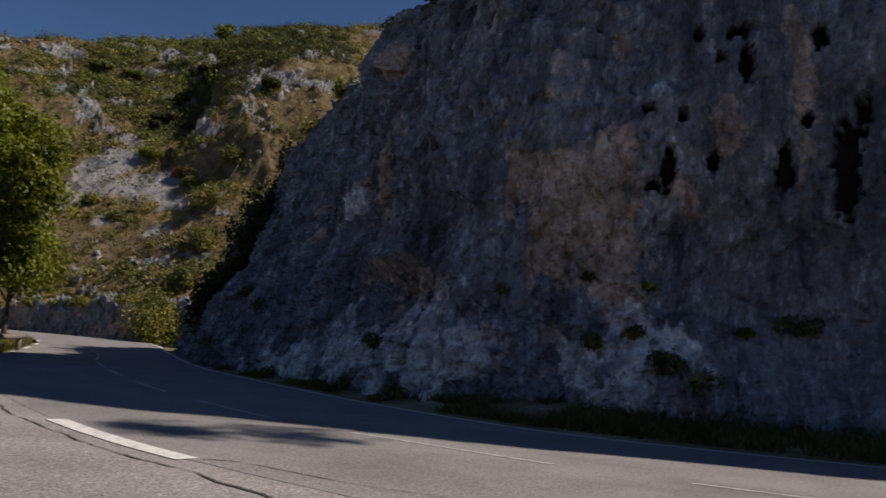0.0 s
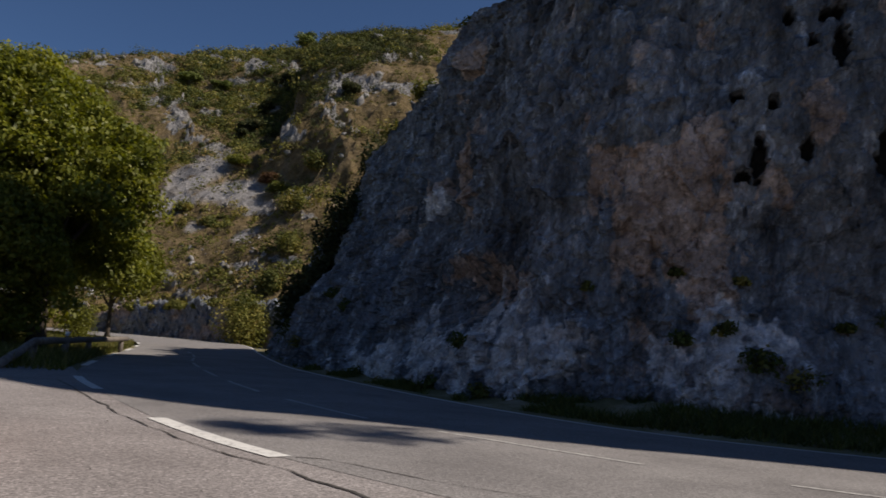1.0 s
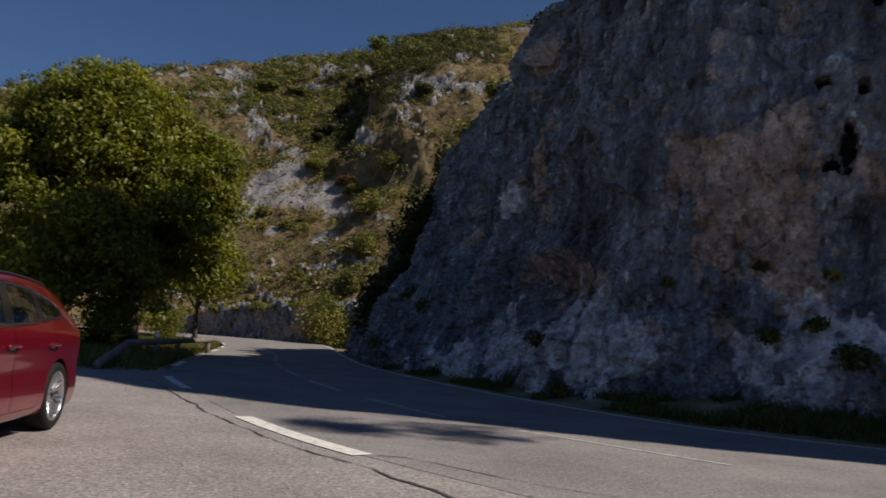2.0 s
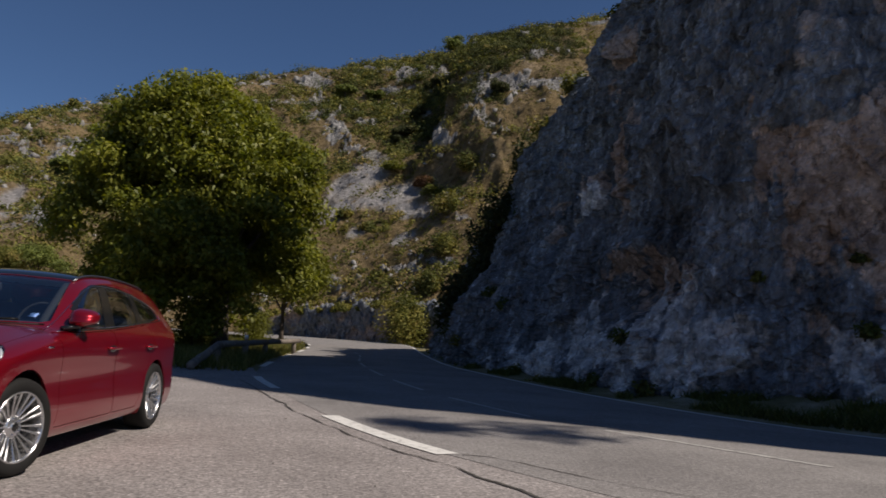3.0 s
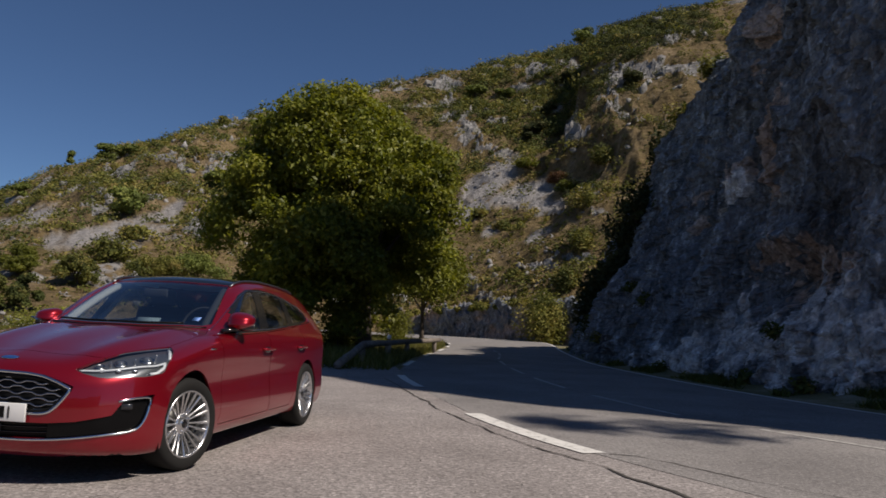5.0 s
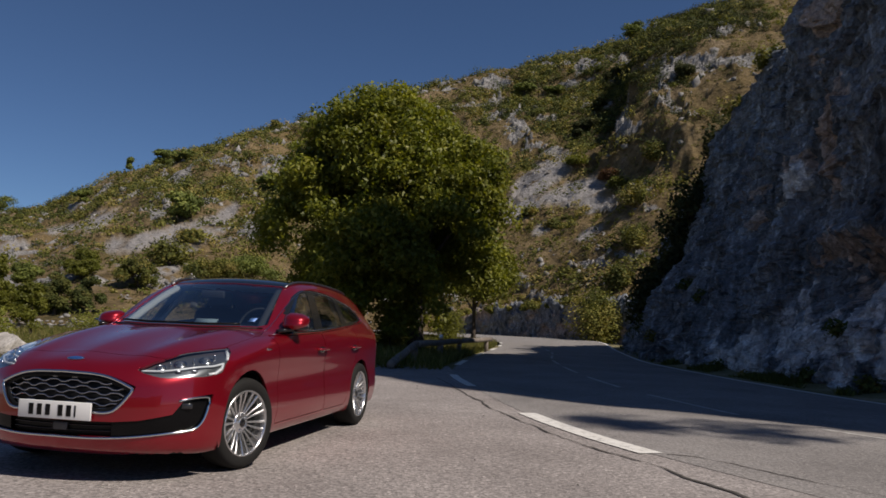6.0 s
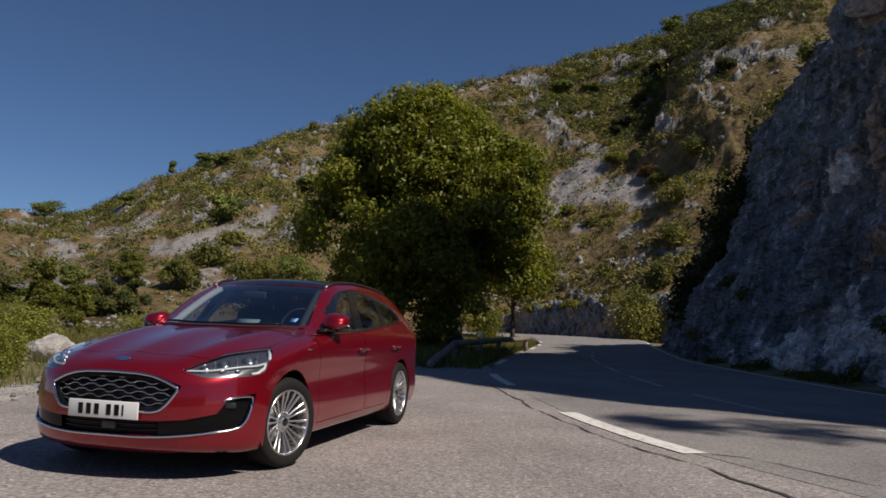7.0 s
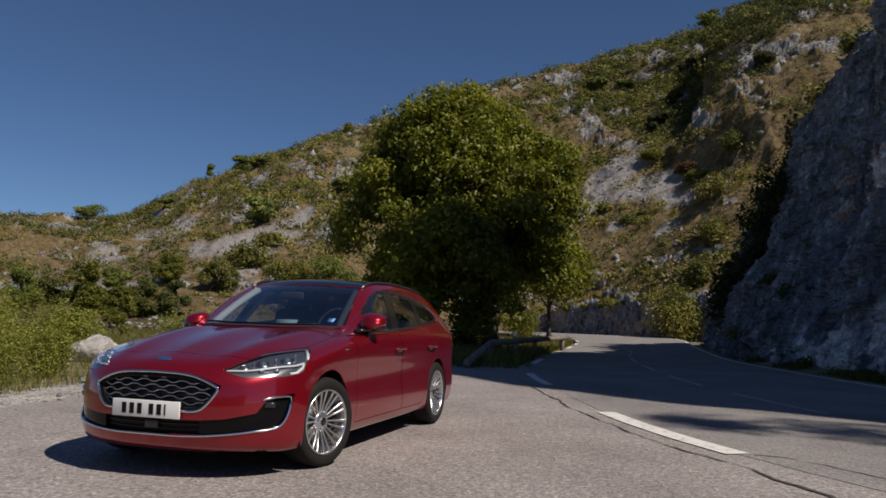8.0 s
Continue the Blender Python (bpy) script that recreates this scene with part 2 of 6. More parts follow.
# darker scrub leaf: shade of spur, gully and cliff edge put into colour
SHADED_SCRUB = make_leaf("shaded_scrub_leaf", [(0.0, (0.024, 0.032, 0.011)), (0.5, (0.050, 0.060, 0.018)), (0.85, (0.085, 0.085, 0.028)), (1.0, (0.13, 0.10, 0.045))], 0.8, 0.15, tone=0.8)
GRASS = make_leaf("grass", [(0.0, (0.060, 0.078, 0.014)), (0.5, (0.125, 0.130, 0.030)), (0.8, (0.20, 0.175, 0.060)), (1.0, (0.30, 0.25, 0.11))], 0.7, 0.35)
# darker copy of the grass, with the cliff's shade in its colour
SHADE_GRASS = make_leaf("shaded_grass", [(0.0, (0.045, 0.065, 0.012)), (0.6, (0.088, 0.110, 0.024)), (1.0, (0.17, 0.165, 0.05))], 0.7, 0.3)
WEED = make_leaf("weed_leaf", [(0.0, (0.115, 0.140, 0.024)), (0.6, (0.225, 0.240, 0.040)), (0.92, (0.33, 0.32, 0.08)), (1.0, (0.42, 0.42, 0.36))], 0.6, 0.35, tone=0.3)

k = Nodes("bark", 0.95)
BARK = k.done(k.ramp(k.noise(5, 6, 0.7, k.stretched((1, 1, 0.2))), [(0.3, (0.035, 0.028, 0.022)), (0.7, (0.13, 0.105, 0.085))]), k.noise(9, 5, 0.7, k.stretched((1, 1, 0.2))), 0.8, 0.04)
k = Nodes("weathered_log", 0.9)
LOG = k.done(k.ramp(k.noise(6, 6, 0.7), [(0.3, (0.12, 0.10, 0.085)), (0.7, (0.30, 0.26, 0.225))]), k.noise(20, 5, 0.7), 0.5, 0.01)
k = Nodes("gravel", 0.95)
c = k.ramp(k.cells(26, "Color"), [(0.0, (0.22, 0.205, 0.185)), (0.5, (0.42, 0.40, 0.365)), (1.0, (0.60, 0.575, 0.54))])
c = k.mix(1.0, c, k.ramp(k.noise(1.5, 5, 0.7), [(0.35, 0.6), (0.6, 1.05)]), "MULTIPLY")
GRAVEL = k.done(c, k.cells(26), 0.9, 0.03)
k = Nodes("boulder_stone", 0.92)
c = k.ramp(k.noise(2.6, 7, 0.7), [(0.32, (0.22, 0.205, 0.19)), (0.5, (0.44, 0.415, 0.39)), (0.68, (0.60, 0.575, 0.55))])
BOULDER = k.done(c, k.noise(9, 7, 0.7), 1.0, 0.06)
WHITE = mat("white_plastic", (0.75, 0.75, 0.73), 0.5)

# ---------------------------------------------------------------- materials of the car
def paint(name, color, rough=0.4, metal=0.0, coat=0.0, spec=0.5):
    m = mat(name, color, rough, metal)
    b = m.node_tree.nodes["Principled BSDF"]
    b.inputs["Coat Weight"].default_value = coat
    b.inputs["Coat Roughness"].default_value = 0.03
    b.inputs["Specular IOR Level"].default_value = spec
    return m


def glassy(name, tint, gloss=1.0, straight=0.045):
    """A thin pane: it lets light straight through, tinted, and reflects more at a slant."""
    m = bpy.data.materials.new(name)
    m.use_nodes = True
    nt = m.node_tree
    nt.nodes.clear()
    out = nt.nodes.new("ShaderNodeOutputMaterial")
    mix = nt.nodes.new("ShaderNodeMixShader")
    tr = nt.nodes.new("ShaderNodeBsdfTransparent")
    gl = nt.nodes.new("ShaderNodeBsdfGlossy")
    lw = nt.nodes.new("ShaderNodeLayerWeight")
    pw = nt.nodes.new("ShaderNodeMath")
    fr = nt.nodes.new("ShaderNodeMath")
    tr.inputs[0].default_value = (*tint, 1)
    gl.inputs["Roughness"].default_value = 0.01
    gl.inputs["Color"].default_value = (gloss, gloss, gloss, 1)
    lw.inputs["Blend"].default_value = 0.5
    pw.operation, fr.operation = "POWER", "MULTIPLY_ADD"
    pw.inputs[1].default_value, fr.inputs[1].default_value, fr.inputs[2].default_value = 4.0, 0.9, straight
    nt.links.new(lw.outputs["Facing"], pw.inputs[0])
    nt.links.new(pw.outputs[0], fr.inputs[0])
    nt.links.new(fr.outputs[0], mix.inputs[0])
    nt.links.new(tr.outputs[0], mix.inputs[1])
    nt.links.new(gl.outputs[0], mix.inputs[2])
    nt.links.new(mix.outputs[0], out.inputs[0])
    return m


CAR_RED = paint("ruby_car_paint", (0.27, 0.003, 0.013), 0.30, 0.6, 1.0)
BLACK_GLOSS = paint("black_gloss", (0.012, 0.012, 0.013), 0.12)
BLACK_GLASS = paint("black_glass", (0.008, 0.010, 0.013), 0.05)
BLACK_TRIM = paint("black_plastic", (0.006, 0.006, 0.006), 0.42, 0, 0, 0.2)
DARK_GREY = paint("dark_grey_plastic", (0.06, 0.06, 0.065), 0.4)
CHROME = paint("chrome", (0.72, 0.72, 0.73), 0.09, 1.0)
SATIN = paint("satin_chrome", (0.5, 0.5, 0.51), 0.25, 1.0)
RAIL = paint("satin_aluminium", (0.22, 0.225, 0.24), 0.4, 1.0)
ALLOY = paint("alloy", (0.62, 0.62, 0.63), 0.24, 0.9)
DISC = paint("brake_disc", (0.25, 0.24, 0.23), 0.4, 1.0)
TYRE = paint("tyre_rubber", (0.013, 0.0125, 0.012), 0.8, 0, 0, 0.25)
PLATE = paint("number_plate", (0.75, 0.75, 0.74), 0.4)
BADGE_BLUE = paint("badge_blue", (0.02, 0.06, 0.2), 0.2)
WHITE_STRIP = paint("white_strip", (0.62, 0.64, 0.66), 0.25)
LENS = paint("projector_lens", (0.3, 0.32, 0.34), 0.06, 0.8)
LAMP_GLASS = paint("lamp_glass", (0.05, 0.05, 0.055), 0.08, 0.6)
CABIN = paint("cabin_cloth", (0.035, 0.035, 0.04), 0.85)
LINING = paint("pale_lining", (0.55, 0.54, 0.52), 0.9)
PAPER = paint("pale_card", (0.24, 0.31, 0.35), 0.8)
STICKER = paint("windscreen_sticker", (0.2, 0.35, 0.75), 0.6)
TAIL = paint("tail_lamp", (0.3, 0.004, 0.006), 0.1, 0, 1.0)
CAR_GLASS = glassy("car_glass", (0.80, 0.86, 0.87), 1.0, 0.19)
GRILLE = paint("dark_satin_chrome", (0.42, 0.42, 0.43), 0.25, 1.0)
LAMP_HOUSE = paint("lamp_housing", (0.24, 0.25, 0.265), 0.28, 0.8)
BLACK_SATIN = paint("black_satin", (0.003, 0.003, 0.0035), 0.10, 0, 0, 0.2)
CLEAR = glassy("clear_cover", (0.92, 0.94, 0.95))
# ---------------------------------------------------------------- parts and simple meshes
def link_part(name, me, material, parent, label=""):
    ob = new(name, me)
    if material is not None and not me.materials:
        me.materials.append(material)
    if parent is not None:
        ob.parent = parent
    if label:
        ob["label"] = label
    return ob


def part(name, bm, material, parent, label="", smooth=True):
    """Links a bmesh as one mesh object under a thing or under a part."""
    for f in bm.faces:
        f.smooth = smooth
    me = bpy.data.meshes.new(name)
    bm.to_mesh(me)
    bm.free()
    return link_part(name, me, material, parent, label)


def tube_bm(points, radius, sides=8, flat=1.0, up=None, closed=False):
    """A bmesh tube along points; flat squeezes it across the direction up."""
    pts = [Vector(p) for p in points]
    bm = bmesh.new()
    rings = []
    for i, p in enumerate(pts):
        a = pts[i - 1] if (i or closed) else p
        b = pts[(i + 1) % len(pts)] if (i < len(pts) - 1 or closed) else p
        t = (b - a).normalized()
        ref = Vector(up) if up is not None else Vector((0, 0, 1))
        if abs(t.dot(ref)) > 0.97:
            ref = Vector((0, 1, 0))
        s = t.cross(ref).normalized()
        u = s.cross(t)
        r = radius[i] if hasattr(radius, "__len__") else radius
        rings.append([bm.verts.new(p + (s * math.cos(k) + u * math.sin(k) * flat) * r) for k in (2 * math.pi * j / sides for j in range(sides))])
    last = len(rings) if closed else len(rings) - 1
    for i in range(last):
        a, b = rings[i], rings[(i + 1) % len(rings)]
        for j in range(sides):
            bm.faces.new((a[j], a[(j + 1) % sides], b[(j + 1) % sides], b[j]))
    if not closed:
        bm.faces.new(rings[0][::-1])
        bm.faces.new(rings[-1])
    return bm


def box_bm(size, at=(0, 0, 0), bevel=0.0, segments=2, rot=None):
    bm = bmesh.new()
    bmesh.ops.create_cube(bm, size=1)
    bmesh.ops.scale(bm, verts=bm.verts, vec=size)
    if bevel:
        bmesh.ops.bevel(bm, geom=list(bm.edges), offset=bevel, segments=segments, affect="EDGES", profile=0.5)
    m = Matrix.Translation(at)
    if rot is not None:
        m = m @ rot
    bmesh.ops.transform(bm, verts=bm.verts, matrix=m)
    return bm


def lathe_bm(profile, segments, axis="Y", close=False):
    """A bmesh of revolution about the axis; the profile holds (radius, along) pairs."""
    bm = bmesh.new()
    rings = []
    for k in range(segments):
        a = 2 * math.pi * k / segments
        ring = []
        for r, h in profile:
            v = (r * math.cos(a), h, r * math.sin(a)) if axis == "Y" else (r * math.cos(a), r * math.sin(a), h)
            ring.append(bm.verts.new(v))
        rings.append(ring)
    n = len(profile)
    for k in range(segments):
        a, b = rings[k], rings[(k + 1) % segments]
        for i in range(n - 1 if not close else n):
            j = (i + 1) % n
            bm.faces.new((a[i], a[j], b[j], b[i]))
    bmesh.ops.remove_doubles(bm, verts=bm.verts, dist=1e-5)
    bmesh.ops.recalc_face_normals(bm, faces=bm.faces)
    return bm


# ---------------------------------------------------------------- ground and road
def structure(name, me, material, label, category):
    me.materials.append(material)
    return tagged(new(name, me), label, category, kind="structure")


def add_attr(me, name, values):
    a = me.attributes.new(name, "FLOAT", "POINT")
    a.data.foreach_set("value", np.ascontiguousarray(values, dtype=np.float32))


RIGHT_EDGE = [(-45, 112), (-15, 108), (2, 103), (10, 96.5), (15.6, 90.5), (19.6, 84.5), (22.2, 77.5), (20.4, 66), (14.9, 46), (12.0, 35), (10.2, 27.5), (9.45, 21.2), (9.1, 16.2), (9.25, 12.1), (9.9, 9.4), (11.5, 7.3), (13.1, 5.7), (16, 2.5), (20, -3), (24, -10), (30, -25)]
LEFT_EDGE = [(-45, 103), (-18, 99), (-4, 92), (5.5, 80), (9.0, 65), (9.2, 54), (7.2, 42), (4.9, 32), (3.3, 25), (2.3, 20), (1.95, 17), (1.95, 14.1), (2.1, 10), (2.7, 6.75), (4.2, 3), (7, -2), (11, -9), (16, -20), (20, -32)]
CENTRE = [(-16, 103.5), (4, 95), (13, 84), (15.6, 70), (14, 58), (10.3, 45), (8.2, 34), (6.5, 26.9), (5.4, 20), (5.0, 15.5), (4.98, 13.6), (5.2, 10.4), (5.6, 9.1), (6.75, 6.2), (7.7, 4.7), (10, 1.5), (13.5, -5)]
LAYBY_LEFT = [(-1.0, 20.5), (-4.3, 13.5), (-4.75, 9.6), (-5.4, 6), (-6.5, 0), (-6, -9)]

n = 181
gx = np.sign(np.linspace(-1, 1, n)) * np.abs(np.linspace(-1, 1, n)) ** 3 * 2600
X, Y = np.meshgrid(gx, gx + 20, indexing="ij")
p = np.stack([X, Y, np.zeros_like(X)], -1).reshape(-1, 3)
rough_land = np.clip(np.hypot(p[:, 0] - 2, p[:, 1] - 12) / 40 - 0.6, 0, 1)
p[:, 2] = -0.035 + rough_land * (0.3 * fbm(p * 0.05, 3, 2) - 0.5)
ground = structure("ground", grid_mesh("ground", p.reshape(n, n, 3)), SOIL, "dry stony ground with sparse grass", "ground")


def ribbon(name, left, right, z, n=160, across=10):
    a, b = smoothpath(left, n), smoothpath(right, n)
    w = np.linspace(0, 1, across)[None, :, None]
    q = a[:, None, :] * (1 - w) + b[:, None, :] * w
    return grid_mesh(name, np.concatenate([q, np.full(q.shape[:2] + (1,), z)], -1))


def sideways(path, d):
    """A path moved to its left by d."""
    t = np.gradient(path, axis=0)
    t /= np.linalg.norm(t, axis=1)[:, None]
    return path + np.stack([-t[:, 1], t[:, 0]], 1) * np.reshape(d, (-1, 1))


structure("road", ribbon("road", LEFT_EDGE, RIGHT_EDGE, 0.0), ASPHALT, "worn grey asphalt mountain road", "road")
structure("pavement", ribbon("pavement", LAYBY_LEFT, [(2.2, 20.5), (2.05, 17), (2.05, 14.1), (2.2, 10), (2.8, 6.75), (4.3, 3), (7.1, -2), (11, -9)], -0.004), LAYBY, "coarse old asphalt of a lay-by", "pavement")


inner_edge = smoothpath(LAYBY_LEFT, 160)
shoulder = inner_edge + np.stack([-0.75 - 0.25 * vnoise(np.concatenate([inner_edge, np.zeros((160, 1))], 1) * 0.8, 3), np.zeros(160)], 1)
ie = inner_edge + np.stack([0.16 * vnoise(np.concatenate([inner_edge, np.zeros((160, 1))], 1) * 1.7, 5) + 0.1, np.zeros(160)], 1)
structure("shoulder", grid_mesh("shoulder", np.stack([np.hstack([ie, np.full((160, 1), -0.006)]), np.hstack([(ie + shoulder) / 2, np.full((160, 1), 0.012)]), np.hstack([shoulder, np.full((160, 1), -0.03)])], 1)), GRAVEL, "pale gravel shoulder along the lay-by", "gravel")


def stripe(name, path, width, z, material, label, ragged=0.0, seed=0):
    path = np.array(path)
    q = np.concatenate([path, np.zeros((len(path), 1))], 1)
    r = ragged * np.array([fbm(q * 3 + s, 3, seed + 5 * s) for s in (0, 1)]) if ragged else np.zeros((2, len(path)))
    a, b = sideways(path, width / 2 + r[0]), sideways(path, -width / 2 + r[1])
    lift = np.full((len(path), 1), z)
    me = grid_mesh(name, np.stack([np.hstack([a, lift]), np.hstack([b, lift])], 1))
    me.materials.append(material)
    return tagged(new(name, me), label, "road marking", kind="structure")


def along(curve_points, n=3000):
    q = smoothpath(curve_points, n)
    return q, np.concatenate([[0], np.cumsum(np.linalg.norm(np.diff(q, axis=0), axis=1))])


q, s = along(LEFT_EDGE)
s0 = s[np.argmin(np.abs(q[:, 1] - 9.97))]
for k in range(-6, 1):
    lo = s0 + k * 7.2
    m = (s >= lo) & (s <= lo + 3.25)
    stripe("edge_dash", q[m][::4], 0.245 if k == 0 else 0.17, 0.005, PAINT, "broad worn white edge dash on the asphalt", 0.006, 3 * k)
q, s = along(CENTRE)
s0 = s[np.argmin(np.abs(q[:, 1] - 9.1))]
for k in range(-7, 3):
    lo = s0 + k * 4.42
    m = (s >= lo) & (s <= lo + 3.05)
    if m.sum() > 8:
        stripe("centre_dash", q[m][::4], 0.095, 0.005, THIN_PAINT, "thin faded white centre dash on the asphalt", 0.008, 7 * k)
q, s = along(RIGHT_EDGE)
stripe("edge_line", sideways(q, -0.10)[::6], 0.14, 0.006, PAINT, "continuous white edge line below the cliff", 0.012, 50)
# cracks where the road's surface meets the lay-by
CRACKS = [([(1.5, 16), (1.62, 13.5), (1.68, 11.5), (1.72, 10.6), (1.85, 9.4), (1.95, 8.4), (2.15, 7.3), (2.4, 6.5), (2.55, 5.6), (2.75, 4.8), (3.3, 3.6)], 0.024),
          ([(2.75, 6.95), (3.05, 6.8), (3.22, 6.3), (3.4, 5.95), (3.66, 5.5), (3.95, 5.0), (4.4, 4.2)], 0.013),
          ([(-1.2, 5.0), (-0.5, 4.7), (0.2, 4.75), (0.9, 4.5)], 0.008)]
for k, (pts, w) in enumerate(CRACKS):
    q = smoothpath(pts, 260)
    z = np.concatenate([q, np.zeros((260, 1))], 1)
    q = q + 0.030 * np.stack([fbm(z * 2.2, 4, 60 + k), fbm(z * 2.2, 4, 70 + k)], 1)
    ob = stripe("crack", q, w, 0.004 + 0.001 * k, CRACK, "dark crack in the asphalt", w * 0.7, 80 + k)
    ob["category"] = "crack"

# plain scrubby bank, added unseen: closes the valley side, darkens the car's reflections
t = np.linspace(radians(150), radians(285), 120)
up = np.linspace(0, 1, 24)
swell = 1 + 0.15 * vnoise(np.stack([np.cos(t), np.sin(t), 0 * t], 1) * 4, 15)
pts = np.stack([(24 + 12 * up[None, :]) * np.sin(t)[:, None] * swell[:, None] - 2, (24 + 12 * up[None, :]) * np.cos(t)[:, None] * swell[:, None], -0.2 + 8.5 * (up[None, :] ** 0.8) * swell[:, None]], -1)
pts.reshape(-1, 3)[:, 2] += 0.5 * fbm(pts.reshape(-1, 3) * 0.4, 3, 17)
structure("bank", grid_mesh("bank", pts), HILL, "unseen scrubby bank added behind the lay-by to darken reflections", "bank")

# ---------------------------------------------------------------- cliff
BASE = [(60, 66), (34, 60), (20, 51), (14.6, 43), (12.6, 36), (11.0, 29.5), (10.3, 24), (10.1, 19), (10.2, 15.5), (11.0, 12.7), (12.8, 10.4), (15.1, 7.4), (15.9, 3.3), (18.9, -0.9), (23.1, -5.2), (29, -9.4), (40, -16)]


def worley(p, seed=0):
    """Distance to the nearest and next cell point, and the nearest cell's own random number."""
    i = np.floor(p).astype(np.int64)
    best, second, own = np.full(len(p), 9.0), np.full(len(p), 9.0), np.zeros(len(p))
    for dx in (-1, 0, 1):
        for dy in (-1, 0, 1):
            for dz in (-1, 0, 1):
                c = i + np.array([dx, dy, dz])
                f = np.stack([hash3(c[:, 0], c[:, 1], c[:, 2], seed + k) for k in (1, 2, 3)], 1)
                d = np.linalg.norm(c + f - p, axis=1)
                nearer = d < best
                second = np.where(nearer, best, np.minimum(second, d))
                own = np.where(nearer, f[:, 0], own)
                best = np.where(nearer, d, best)
    return best, second, own


nv = 370
dense = smoothpath(BASE, 4000)
fine = np.interp(dense[:, 1], [-14, 2, 5, 14, 24, 40, 50, 66], [0.15, 0.3, 1.6, 1.6, 1.0, 0.8, 0.3, 0.1])
cum = np.cumsum(fine)
nu = 740
base = np.stack([np.interp(np.linspace(cum[0], cum[-1], nu), cum, dense[:, k]) for k in (0, 1)], 1)
tang = np.gradient(base, axis=0)
tang /= np.linalg.norm(tang, axis=1)[:, None]
outw = np.stack([-tang[:, 1], tang[:, 0]], 1)
yb = base[:, 1]
height = np.interp(yb, [-14, -2, 0, 8, 13, 16, 19, 24, 29, 33, 36, 45, 55, 66], [21, 21, 25, 28, 27, 17.4, 13.0, 13.0, 13.6, 13.6, 12.6, 9.5, 11, 14])
lean = np.interp(yb, [-14, 4, 10, 16, 25, 31, 36, 45], [0.03, 0.03, 0.10, 0.22, 0.35, 0.39, 0.37, 0.36])
V = np.linspace(0, 1, nv) ** 1.25
hh = height[:, None] * V[None, :]
P = np.stack([base[:, None, 0] + outw[:, None, 0] * lean[:, None] * hh, base[:, None, 1] + outw[:, None, 1] * lean[:, None] * hh, hh - 0.3], -1)
flat = P.reshape(-1, 3).copy()
wide = np.repeat(outw, nv, axis=0)
rise = np.clip(flat[:, 2] / 2.5, 0.25, 1)
calm = np.interp(np.repeat(yb, nv), [2, 8.5, 11, 13], [0.35, 0.4, 0.75, 1.0])
d = rise * 1.0 * fbm(flat * 0.13, 3, 3)
d += rise * calm * 0.55 * fbm(flat * np.array([0.42, 0.42, 0.10]), 3, 31)
f1, f2, own = worley(flat * np.array([0.55, 0.55, 0.42]) + 0.25 * np.stack([fbm(flat * 0.7, 2, 90 + k) for k in range(3)], 1), 11)
d += calm * 0.42 * (own - 0.5) - calm * 0.10 * np.exp(-((f2 - f1) / 0.07) ** 2)
g1, g2, own2 = worley(flat * np.array([1.7, 1.7, 1.25]) + 0.2 * np.stack([fbm(flat * 2, 2, 95 + k) for k in range(3)], 1), 23)
d += calm * 0.22 * (own2 - 0.5) + calm * 0.05 * np.exp(-((g2 - g1) / 0.08) ** 2)
h1, h2, own3 = worley(flat * np.array([4.6, 4.6, 3.4]) + 0.25 * np.stack([fbm(flat * 4, 2, 97 + k) for k in range(3)], 1), 29)
d += calm * 0.10 * (own3 - 0.5)
d += calm * 0.10 * fbm(flat * np.array([2.6, 2.6, 1.7]), 4, 41, ridged=True) + 0.03 * fbm(flat * 9, 2, 47)
# ribs that stand out, and the fall of broken rock at the foot
for bx, by, bz, w, h, out in ((13.1, 21.0, 9.0, 1.0, 9.0, -0.9), (12.0, 20.0, 6.0, 0.7, 3.0, 0.6), (12.9, 10.6, 0.9, 1.3, 1.5, -0.55), (10.8, 16.6, 2.6, 1.4, 0.65, 0.8), (11.1, 17.0, 3.6, 1.6, 0.35, -0.4), (10.6, 15.2, 1.2, 1.5, 1.6, -0.45), (13.9, 9.6, 1.6, 1.0, 1.4, -0.35)):
    d += out * np.exp(-((flat[:, 0] - bx) ** 2 + (flat[:, 1] - by) ** 2) / w ** 2 - ((flat[:, 2] - bz) / h) ** 2)
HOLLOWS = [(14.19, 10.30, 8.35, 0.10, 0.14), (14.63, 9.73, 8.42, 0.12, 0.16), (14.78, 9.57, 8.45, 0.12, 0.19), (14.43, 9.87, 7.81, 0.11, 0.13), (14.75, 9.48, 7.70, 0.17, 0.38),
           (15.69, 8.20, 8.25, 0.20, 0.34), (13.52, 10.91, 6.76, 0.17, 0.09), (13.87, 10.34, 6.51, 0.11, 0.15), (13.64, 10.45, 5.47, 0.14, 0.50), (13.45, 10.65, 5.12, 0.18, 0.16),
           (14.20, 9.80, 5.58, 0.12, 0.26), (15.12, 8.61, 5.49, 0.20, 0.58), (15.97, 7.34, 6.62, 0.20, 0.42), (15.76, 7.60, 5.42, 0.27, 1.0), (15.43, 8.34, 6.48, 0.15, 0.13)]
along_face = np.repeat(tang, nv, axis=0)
# one mask sets both the hollows' depth and their painted shade
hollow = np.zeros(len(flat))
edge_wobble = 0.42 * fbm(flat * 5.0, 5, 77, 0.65)
